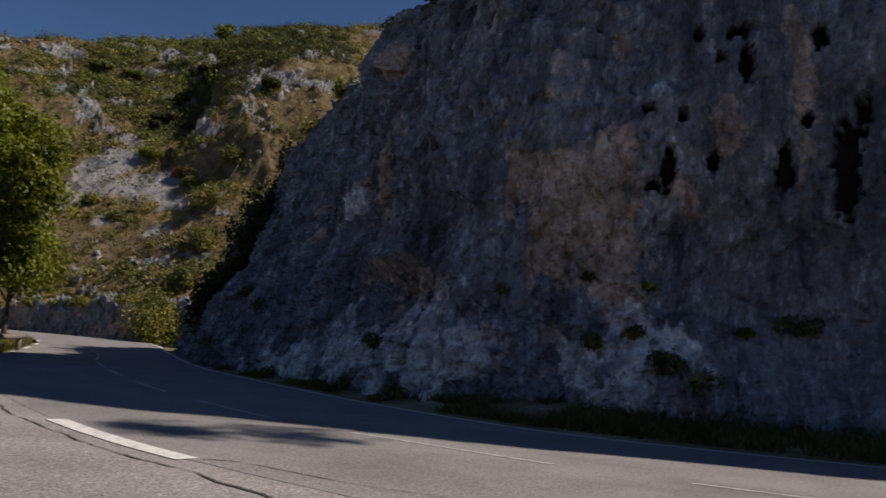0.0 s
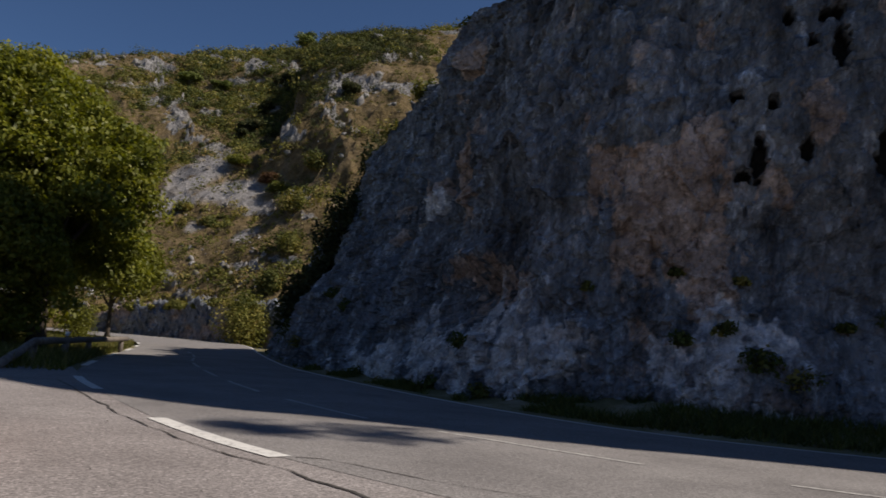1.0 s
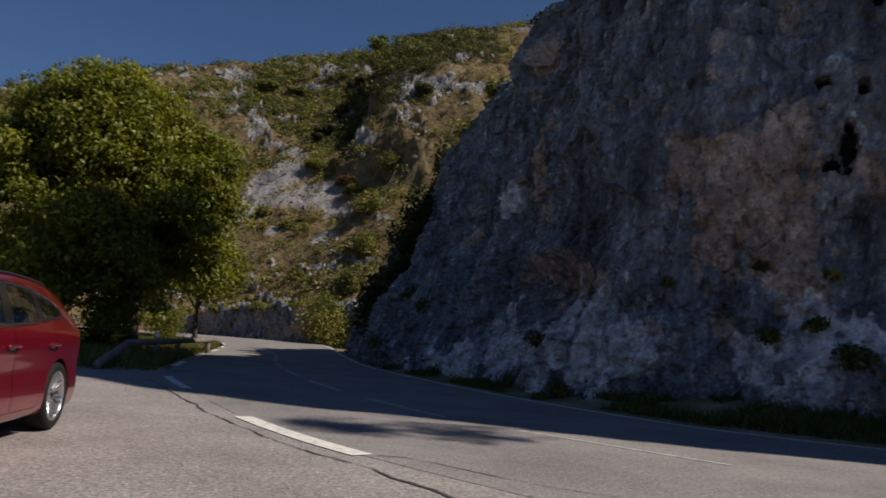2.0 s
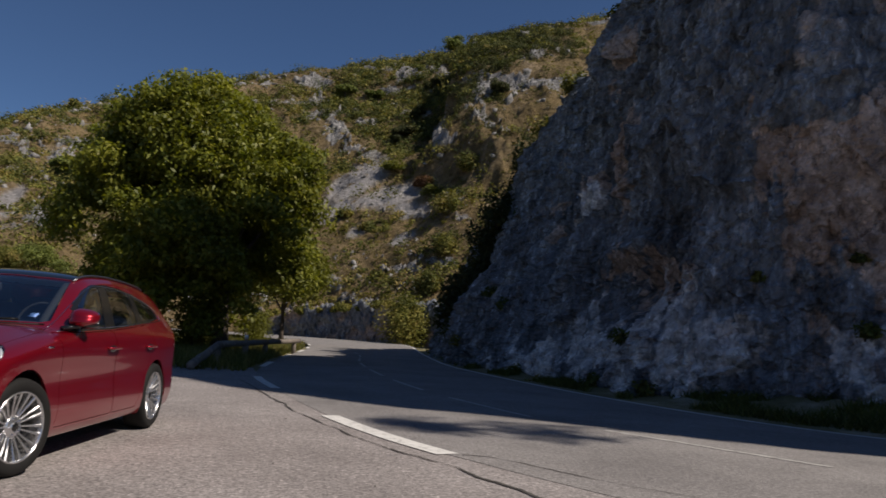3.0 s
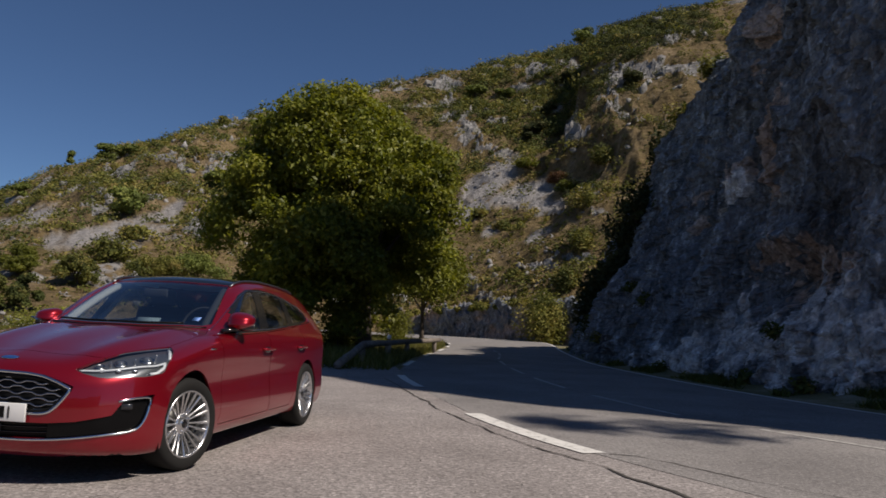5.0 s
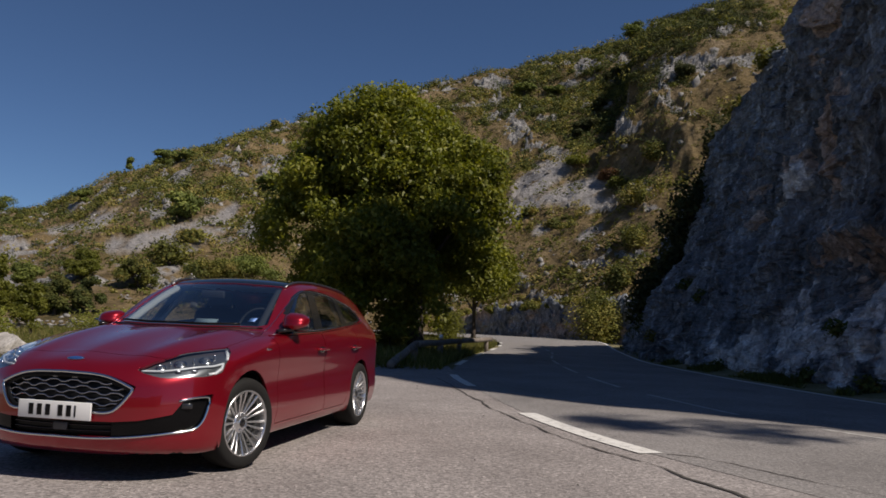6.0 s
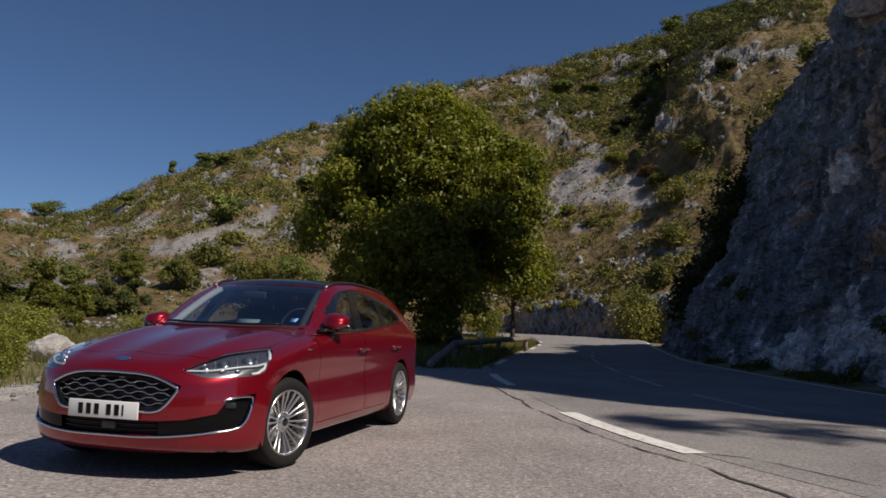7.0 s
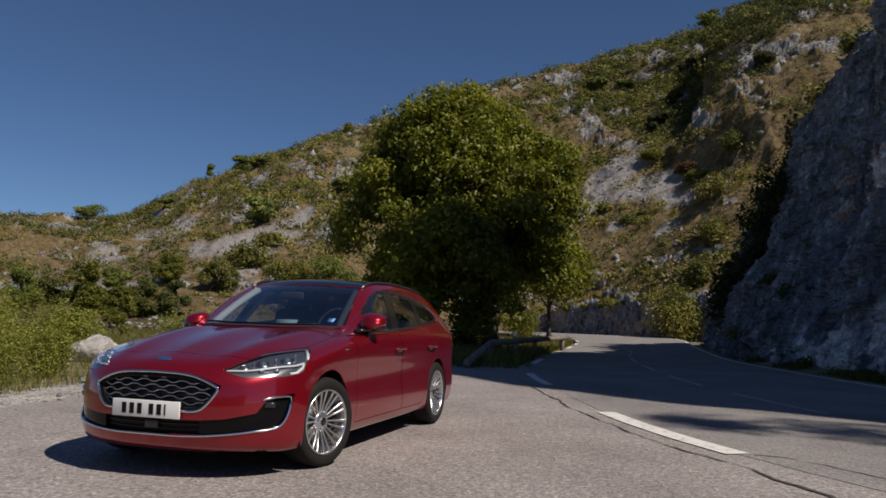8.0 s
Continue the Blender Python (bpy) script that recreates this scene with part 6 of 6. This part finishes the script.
def build_wheel():
    wheel = part("wheel", lathe_bm([(0.236, 0.100), (0.245, 0.108), (0.290, 0.112), (0.312, 0.098), (0.322, 0.070), (0.3235, 0.02), (0.3235, -0.05), (0.312, -0.098), (0.28, -0.11), (0.22, -0.10)], 56), TYRE, None)
    part("rim", lathe_bm([(0.238, 0.098), (0.234, 0.106), (0.226, 0.104), (0.222, 0.090), (0.212, 0.02), (0.205, -0.09)], 56), ALLOY, wheel, "silver alloy rim")
    part("brake_disc", lathe_bm([(0.02, 0.0), (0.145, 0.0), (0.145, -0.02), (0.02, -0.02)], 32), DISC, wheel)
    part("back_plate", lathe_bm([(0.01, -0.03), (0.21, -0.03)], 32), BLACK_TRIM, wheel)
    hub = part("hub", lathe_bm([(0.0, 0.072), (0.028, 0.071), (0.032, 0.066), (0.050, 0.060), (0.070, 0.058), (0.076, 0.048), (0.078, 0.02)], 32), ALLOY, wheel)
    part("centre_cap", lathe_bm([(0.0, 0.0755), (0.027, 0.0755), (0.031, 0.070)], 20), BLACK_GLOSS, hub)
    for k in range(5):
        a = 2 * math.pi * k / 5 + 0.3
        b2 = lathe_bm([(0.0, 0.070), (0.008, 0.070), (0.010, 0.055)], 6)
        bmesh.ops.translate(b2, verts=b2.verts, vec=(0.054 * math.cos(a), 0, 0.054 * math.sin(a)))
        part("bolt", b2, CHROME, hub)
    mesh = None
    for k in range(20):
        if mesh is None:
            b2 = bmesh.new()
            rings = []
            for r, y, w, d in ((0.066, 0.054, 0.0065, 0.02), (0.12, 0.066, 0.0065, 0.018), (0.18, 0.085, 0.0088, 0.018), (0.231, 0.098, 0.0125, 0.02)):
                rings.append([b2.verts.new(p) for p in ((r, y - d, -w), (r, y - 0.004, -w), (r, y, -w * 0.55), (r, y, w * 0.55), (r, y - 0.004, w), (r, y - d, w))])
            for i in range(3):
                for j in range(5):
                    b2.faces.new((rings[i][j], rings[i][j + 1], rings[i + 1][j + 1], rings[i + 1][j]))
            bmesh.ops.recalc_face_normals(b2, faces=b2.faces)
            ob = part("spoke", b2, ALLOY, wheel, smooth=False)
            mesh = ob.data
        else:
            ob = link_part("spoke", mesh, None, wheel)
        ob.matrix_basis = Matrix.Rotation(2 * math.pi * k / 20 + 0.025 * (-1) ** k, 4, "Y")
    return wheel


estate = build_car()
estate.matrix_world = pose(-1.66, 6.114, 0.0, 0, 0, 253.2)
# ---------------------------------------------------------------- trees and bushes by the road
build_tree("broadleaf_tree", (1.9, 29.6, -0.05), 10.4, (-1.1, 0.0, 5.65), (4.85, 4.3, 5.55), 900, 200, 0.084, 0.30, "large leafy green broadleaf tree behind the wooden rail", LEAF, 3, -0.97, 0.125, facing=0.8, lift=0.62, lobes=54, lobe=0.25)
build_tree("young_tree", (6.6, 48.0, 0.1), 8.0, (-0.3, 0.0, 4.4), (2.7, 2.6, 3.9), 170, 150, 0.11, 0.15, "slim young tree with yellowish green leaves", LEAF_LIGHT, 5, -0.9, 0.26)
# trees on the low ground beyond the lay-by
for name, a, e, h, w, m, seed, taper, label in (("round_tree", -20.8, -0.5, 3.3, 1.35, DARK_SCRUB, 11, 0.5, "small round dark green tree beyond the lay-by"), ("round_tree", -18.6, -0.45, 2.9, 1.15, DARK_SCRUB, 12, 0.3, "small round dark green tree beyond the lay-by"),
                                                ("leafy_tree", -19.4, 1.9, 3.3, 1.5, LEAF_LIGHT, 15, 0.3, "olive-green tree on the lower slope"), ("broad_tree", -11.2, 0.6, 5.2, 2.6, SCRUB, 16, 0.3, "wide yellowish green tree behind the car"),
                                                ("broad_tree", -8.2, 0.8, 5.0, 2.6, PINE, 17, 0.3, "wide yellowish green tree behind the car"), ("leafy_tree", -28.4, -0.2, 3.4, 1.6, PINE, 18, 0.4, "dark green tree at the foot of the slope"),
                                                ("leafy_tree", -26.6, 0.2, 2.6, 1.5, DARK_SCRUB, 19, 0.3, "dark green leafy tree at the foot of the slope"), ("leafy_tree", -15.8, 1.6, 2.9, 1.6, SCRUB, 20, 0.3, "olive-green tree at the foot of the slope"),
                                                ("leafy_tree", -22.6, 0.9, 2.9, 1.2, PINE, 22, 0.4, "green leafy tree on the lower slope"), ("leafy_tree", -24.9, 1.5, 2.4, 1.3, SCRUB, 23, 0.3, "olive-green tree on the lower slope")):
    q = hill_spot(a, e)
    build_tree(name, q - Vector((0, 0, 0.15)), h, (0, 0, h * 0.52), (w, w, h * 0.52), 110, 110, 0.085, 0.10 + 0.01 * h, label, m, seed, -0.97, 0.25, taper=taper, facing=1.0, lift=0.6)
for name, x, y, h, w, m, seed, taper, label in (("tall_conifer", -14.75, 33.0, 3.6, 0.62, LEAF_LIGHT, 13, 0.75, "slender upright green conifer beyond the lay-by"), ("tall_conifer", -15.6, 33.6, 2.5, 0.42, LEAF_LIGHT, 24, 0.75, "slender upright green conifer beyond the lay-by"), ("leafy_tree", -13.7, 33.8, 2.5, 0.78, LEAF_LIGHT, 14, 0.5, "light green leafy tree beside the conifer"), ("leafy_tree", -23.0, 38.0, 2.6, 1.2, LEAF_LIGHT, 21, 0.3, "light green leafy tree beyond the lay-by")):
    build_tree(name, (x, y, -0.05), h, (0, 0, h * 0.51), (w, w, h * 0.5), 110, 110, 0.05, 0.09, label, m, seed, -0.97, 0.20 if taper > 0.6 else 0.25, taper=taper, facing=0.9, lift=0.6)
# trees and marked bushes on the hillside; gully pines carry its shade in their leaf colour
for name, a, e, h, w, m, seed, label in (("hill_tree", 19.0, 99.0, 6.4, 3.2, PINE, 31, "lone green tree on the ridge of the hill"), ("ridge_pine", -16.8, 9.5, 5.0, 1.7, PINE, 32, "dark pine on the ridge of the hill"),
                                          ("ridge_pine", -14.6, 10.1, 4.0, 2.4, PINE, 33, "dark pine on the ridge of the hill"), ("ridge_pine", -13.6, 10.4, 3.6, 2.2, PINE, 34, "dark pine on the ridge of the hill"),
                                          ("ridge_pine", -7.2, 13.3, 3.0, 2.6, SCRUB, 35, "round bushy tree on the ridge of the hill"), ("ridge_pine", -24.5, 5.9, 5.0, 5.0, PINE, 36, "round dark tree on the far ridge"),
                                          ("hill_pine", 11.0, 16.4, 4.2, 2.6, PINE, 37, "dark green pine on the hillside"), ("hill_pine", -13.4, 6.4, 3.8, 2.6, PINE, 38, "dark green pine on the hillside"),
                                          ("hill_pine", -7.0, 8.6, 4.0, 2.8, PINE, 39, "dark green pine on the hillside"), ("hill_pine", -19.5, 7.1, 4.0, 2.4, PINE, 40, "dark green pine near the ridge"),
                                          ("hill_pine", 17.6, 17.6, 3.6, 1.8, SHADED_SCRUB, 43, "pine with shade-darkened leaves in the gully"), ("hill_pine", 16.4, 15.6, 3.4, 1.7, SHADED_SCRUB, 44, "pine with shade-darkened leaves in the gully"), ("hill_pine", 15.2, 13.8, 3.4, 1.8, SHADED_SCRUB, 45, "pine with shade-darkened leaves in the gully"), ("hill_pine", 22.6, 17.4, 3.4, 1.9, SHADED_SCRUB, 46, "pine with shade-darkened leaves near the cliff"), ("hill_pine", 13.2, 16.6, 3.0, 2.2, PINE, 41, "dark green pine on the hillside"), ("hill_pine", 15.8, 14.4, 3.4, 2.4, SHADED_SCRUB, 42, "dark green pine on the hillside")):
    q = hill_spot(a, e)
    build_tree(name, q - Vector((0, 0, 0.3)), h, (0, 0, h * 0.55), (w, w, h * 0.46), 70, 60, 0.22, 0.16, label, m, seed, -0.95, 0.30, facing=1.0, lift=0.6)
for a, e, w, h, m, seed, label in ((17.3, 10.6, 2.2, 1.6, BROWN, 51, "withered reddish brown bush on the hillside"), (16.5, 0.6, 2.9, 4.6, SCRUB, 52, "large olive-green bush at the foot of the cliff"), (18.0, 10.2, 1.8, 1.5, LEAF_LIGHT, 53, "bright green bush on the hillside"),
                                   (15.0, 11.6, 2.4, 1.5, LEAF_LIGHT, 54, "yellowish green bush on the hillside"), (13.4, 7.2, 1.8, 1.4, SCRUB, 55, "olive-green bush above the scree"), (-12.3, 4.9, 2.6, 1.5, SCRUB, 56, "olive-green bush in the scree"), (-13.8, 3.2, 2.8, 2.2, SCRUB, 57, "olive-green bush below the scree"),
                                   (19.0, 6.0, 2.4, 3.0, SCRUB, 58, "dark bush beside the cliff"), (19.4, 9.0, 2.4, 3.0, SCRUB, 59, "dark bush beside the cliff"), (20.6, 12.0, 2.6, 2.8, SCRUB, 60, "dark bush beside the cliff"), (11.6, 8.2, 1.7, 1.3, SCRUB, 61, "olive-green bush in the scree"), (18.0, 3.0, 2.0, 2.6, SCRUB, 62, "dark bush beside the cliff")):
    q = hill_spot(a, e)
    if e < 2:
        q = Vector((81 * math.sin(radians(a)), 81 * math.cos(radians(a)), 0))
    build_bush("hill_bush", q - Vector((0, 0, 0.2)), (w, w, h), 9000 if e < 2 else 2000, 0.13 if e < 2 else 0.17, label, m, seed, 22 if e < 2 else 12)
for i in range(24):
    a, w = 5.0 + i * 0.52 + 0.25 * math.sin(7 * i), 0.8 + 0.35 * math.sin(5 * i)
    far = float(np.interp(a, CUT_AZ, CUT_R)) + 1.2 + 0.9 * math.sin(3 * i)
    build_bush("hill_bush", (far * math.sin(radians(a)), far * math.cos(radians(a)), float(np.interp(a, CUT_AZ, CUT_TOP)) - 0.5), (w, w, w * 0.9), 600, 0.13, "olive-green bush above the rock cutting", SCRUB, 120 + i, 8)
# tufts that grow on the cliff, every other one in the shaded grass colour
def cliff_spot(x, y, z):
    d = ((CLIFF_FACE - np.array([x, y, z])) ** 2).sum(-1)
    return Vector(CLIFF_FACE[np.unravel_index(np.argmin(d), d.shape)])


for x, y, z, w, seed in ((12.37, 11.29, 1.74, 0.34, 71), (13.01, 10.55, 1.81, 0.32, 72), (15.04, 8.21, 2.51, 0.5, 73), (11.93, 19.79, 6.28, 0.32, 74), (10.4, 16.23, 1.2, 0.42, 75), (12.47, 11.48, 3.01, 0.22, 76), (13.29, 10.07, 0.94, 0.55, 77), (13.78, 9.48, 0.9, 0.55, 78), (10.13, 17.24, 0.08, 0.4, 79), (10.16, 20.18, 0.12, 0.5, 80), (12.11, 28.76, 2.88, 0.5, 81), (11.39, 12.94, 2.53, 0.22, 82), (10.2, 22.5, 0.1, 0.45, 83), (10.3, 15.2, 0.05, 0.4, 84), (14.6, 8.9, 2.2, 0.25, 85), (13.4, 10.4, 2.9, 0.2, 86), (12.0, 27.0, 2.2, 0.5, 87), (12.2, 30.0, 1.0, 0.6, 88), (12.9, 33.0, 1.4, 0.7, 89), (13.2, 36.0, 0.8, 0.8, 90)):
    q = cliff_spot(x, y, z)
    build_bush("cliff_shrub", q - Vector((0.02, 0.02, 0.05 + 0.1 * w)), (w, w, w * 0.85), 420, 0.055, "small dark green shrub growing on the cliff", SHADE_GRASS if seed % 2 else SCRUB, seed, 7)
# shrubs along the edge of the cliff top; one reaches out over the road
def rim_spot(y_at, sink=0):
    i = int(np.argmin(np.abs(base[:, 1] - y_at)))
    return Vector(CLIFF_FACE[i, -1 - sink])


for y, w, seed in ((24.0, 0.9, 91), (30.0, 1.2, 92), (37.0, 1.3, 93), (20.0, 0.7, 94), (33.5, 1.0, 95)):
    build_bush("rim_shrub", rim_spot(y) - Vector((0, 0, 0.2)), (w, w, w * 0.9), 700, 0.10, "wiry shrub on the edge of the cliff top", SCRUB, seed, 8)

# shrubs where the cliff meets the slope, its shade put into their leaf colour
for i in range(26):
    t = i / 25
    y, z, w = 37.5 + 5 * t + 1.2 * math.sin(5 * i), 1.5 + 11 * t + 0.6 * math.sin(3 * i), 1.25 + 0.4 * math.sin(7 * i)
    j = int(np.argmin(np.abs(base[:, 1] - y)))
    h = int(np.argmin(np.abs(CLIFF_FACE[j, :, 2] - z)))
    build_bush("cliff_bush", Vector(CLIFF_FACE[j, h]) - Vector((0, 0, 0.25)), (w, w, w * 1.1), 800, 0.13, "bush with shade-darkened leaves beside the cliff", SHADED_SCRUB, 210 + i, 8)

foot = rim_spot(-2.0)
build_tree("rim_tree", foot - Vector((0, 0, 0.3)), 3.4, Vector((18.3, -2.6, 21.5)) - foot, (1.1, 1.0, 1.5), 20, 45, 0.10, 0.07, "small wiry tree leaning out from the cliff top", SCRUB, 97, -0.95, 0.36)

# weeds and bushes beside the lay-by
for x, y, w, h, m, seed, label in ((-6.75, 11.4, 0.85, 1.3, WEED, 101, "tall flowering weeds beside the lay-by"), (-7.6, 12.6, 1.1, 1.35, WEED, 102, "tall flowering weeds beside the lay-by"), (-6.35, 12.9, 0.42, 0.7, WEED, 103, "leafy weeds beside the lay-by"), (-8.8, 14.0, 1.2, 1.3, WEED, 104, "tall flowering weeds beside the lay-by"),
                                   (1.0, 30.0, 1.0, 1.3, LEAF_LIGHT, 105, "light green bush behind the wooden rail"), (-1.6, 29.0, 1.2, 1.2, LEAF_LIGHT, 106, "light green bush behind the wooden rail"), (3.9, 37.5, 1.0, 1.9, LEAF_LIGHT, 107, "light green bush beside the tree trunk"), (-5.2, 33, 1.8, 1.5, SCRUB, 108, "olive-green bush beyond the lay-by"),
                                   (-10.5, 22.0, 1.3, 1.1, WEED, 109, "leafy weeds beyond the lay-by"), (-9.4, 30.0, 1.5, 1.2, WEED, 112, "leafy weeds beyond the lay-by"), (-19, 36, 2.2, 1.8, LEAF_LIGHT, 113, "light green bush beyond the lay-by")):
    build_bush("roadside_bush", (x, y, -0.05), (w, w, h), 12000 if y < 20 else 5000, 0.019 if y < 20 else 0.042, label, m, seed, 14)

rng = np.random.RandomState(8)


def strew(n, test, spread):
    q = rng.uniform(0, 1, (n, 2)) * np.array([spread[1] - spread[0], spread[3] - spread[2]]) + np.array([spread[0], spread[2]])
    q = q[test(q)]
    return np.concatenate([q, np.full((len(q), 1), -0.04)], 1)


layleft, roadleft = smoothpath(LAYBY_LEFT, 200), smoothpath(LEFT_EDGE, 400)
order = np.argsort(layleft[:, 1])
orderr = np.argsort(roadleft[:, 1])


def left_of_layby(q):
    return q[:, 0] < np.interp(q[:, 1], layleft[order, 1], layleft[order, 0]) - 0.5 - 0.3 * rng.rand(len(q))


def on_island(q):
    return (q[:, 0] < np.interp(q[:, 1], roadleft[orderr, 1], roadleft[orderr, 0]) - 0.25) & (q[:, 0] > -3 - 0.2 * (q[:, 1] - 20)) & (q[:, 1] > 18.6 - 0.25 * (q[:, 0] < 1) + 0.4 * np.abs(q[:, 0] - 1.5))


p1 = strew(110000, left_of_layby, (-24, -4.5, 8.5, 48))
p1 = p1[fbm(p1 * 0.5, 3, 181) + 0.25 * rng.normal(size=len(p1)) > -0.15]
v, f = blade_cloud(p1, rng.uniform(0.10, 0.34, len(p1)), rng, np.interp(p1[:, 1], [9, 16, 40], [0.006, 0.009, 0.018]))
stuff("meadow_grass", v, f, GRASS, "sparse yellow-green grass beyond the lay-by", "grass")
p1 = strew(60000, on_island, (-6, 8, 18, 52))
v, f = blade_cloud(p1, rng.uniform(0.12, 0.45, len(p1)), rng, 0.018)
stuff("island_grass", v, f, GRASS, "bright green grass round the wooden rail", "grass")
# grass on the verge below the cliff, in the shade-darkened copy
i, j = rng.randint(0, len(VERGE) - 1, 90000), rng.randint(1, 8, 90000)
u, w = rng.rand(90000, 1), rng.rand(90000, 1)
p1 = VERGE[i, j] * (1 - u) * (1 - w) + VERGE[i + 1, j] * u * (1 - w) + VERGE[i, j + 1] * (1 - u) * w + VERGE[i + 1, j + 1] * u * w
keep = (p1[:, 1] < 11) & (p1[:, 1] > 1) & (fbm(p1 * 1.6, 3, 193) > -0.9) | (fbm(p1 * 0.9, 3, 191) > 0.08)
p1 = p1[keep]
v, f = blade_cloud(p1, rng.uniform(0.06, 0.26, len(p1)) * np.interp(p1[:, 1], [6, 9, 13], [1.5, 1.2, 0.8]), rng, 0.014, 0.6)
stuff("verge_grass", v, f, SHADE_GRASS, "green grass in a shade-darkened colour on the verge below the cliff", "grass")
# loose stones at the edge of the lay-by
q = layleft[rng.randint(10, 200, 1500)] + np.stack([-0.4 + 0.35 * rng.normal(size=1500), 0.3 * rng.normal(size=1500)], 1)
v, f = stones(np.concatenate([q, np.zeros((1500, 1))], 1), rng.uniform(0.008, 0.035, 1500) * (1 + 1.5 * (rng.rand(1500) > 0.95)), rng, 1, 0.6)
stuff("loose_stones", v, f, STONE, "pale loose stones along the edge of the lay-by", "stones")

q = np.stack([rng.uniform(-4.2, 2.4, 700), rng.uniform(3.0, 15, 700)], 1)
q = q[q[:, 0] < 1.9]
v, f = stones(np.concatenate([q, np.zeros((len(q), 1))], 1), 0.003 + 0.008 * rng.rand(len(q)) ** 3, rng, 1, 0.6)
stuff("loose_grit", v, f, GRAVEL, "pale loose grit on the asphalt of the lay-by", "grit")

# boulder
bm = bmesh.new()
bmesh.ops.create_icosphere(bm, subdivisions=5, radius=1)
bv = np.array([w.co[:] for w in bm.verts])
bv *= (1 + 0.20 * fbm(bv * 1.1 + 3, 2, 201))[:, None]
cuts = np.random.RandomState(9)
for _ in range(12):
    cut = cuts.normal(size=3)
    cut /= np.linalg.norm(cut)
    bv -= cut * np.maximum(0, bv @ cut - cuts.uniform(0.68, 0.85))[:, None]
bv *= 1.22 * (1 + 0.05 * fbm(bv * 3.0, 4, 205))[:, None]
for w, c in zip(bm.verts, bv):
    w.co = c * np.array([0.38, 0.36, 0.31])
me = bpy.data.meshes.new("boulder")
bm.to_mesh(me)
bm.free()
me.materials.append(BOULDER)
boulder = tagged(new("boulder", me), "pale limestone boulder beside the lay-by", "boulder")
boulder.matrix_world = pose(-7.45, 17.2, 0.20, 0, 0, 20)

# wooden rail
rail = tagged(new("log_rail"), "weathered round-log guard rail on short posts", "guard rail")
LOW, KNEE, POST2, END = (0.62, 18.4, 0.10), (1.42, 21.9, 0.50), (3.40, 28.1, 0.50), (5.5, 34.2, 0.50)
for a, b, r in ((LOW, KNEE, 0.095), (KNEE, POST2, 0.092), (POST2, END, 0.09)):
    part("log", tube_bm([Vector(a).lerp(Vector(b), t) + Vector((0, 0, 0.01 * math.sin(9 * t))) for t in (0, 0.25, 0.5, 0.75, 1)], [r, r * 1.03, r * 0.98, r * 1.02, r], 12), LOG, rail)
for x, y, h in ((2.42, 24.9, 0.52), (3.40, 28.1, 0.54), (5.2, 33.4, 0.52), (1.42, 21.9, 0.52)):
    part("post", tube_bm([(x - 0.03, y, -0.2), (x - 0.03, y, h * 0.6), (x - 0.03, y, h)], [0.095, 0.092, 0.088], 12), LOG, rail)
marker = tagged(new("marker_post"), "short post with a white reflector cap", "marker")
part("stake", tube_bm([(2.45, 25.4, -0.1), (2.45, 25.4, 0.62)], 0.035, 8), LOG, marker)
part("cap", tube_bm([(2.45, 25.4, 0.62), (2.45, 25.4, 0.74)], 0.06, 10), WHITE, marker, "white cap")

# dry stone wall beyond the lay-by
wall = tagged(new("stone_wall"), "low rough stone wall along a track", "wall")
rng = np.random.RandomState(12)
for row in range(3):
    for i in range(44):
        t = (i + 0.5 * (row % 2)) / 44
        a = radians(-31 + 18 * t)
        far = 46 + rng.uniform(-0.12, 0.12)
        v, f = stones(np.array([[far * math.sin(a), far * math.cos(a), 0.06 + 0.17 * row + rng.uniform(-0.03, 0.03)]]), np.array([rng.uniform(0.12, 0.21)]), rng, 1, 0.7)
        me = quick_mesh("stone", v, f, False)
        me.materials.append(STONE)
        new("stone", me).parent = wall
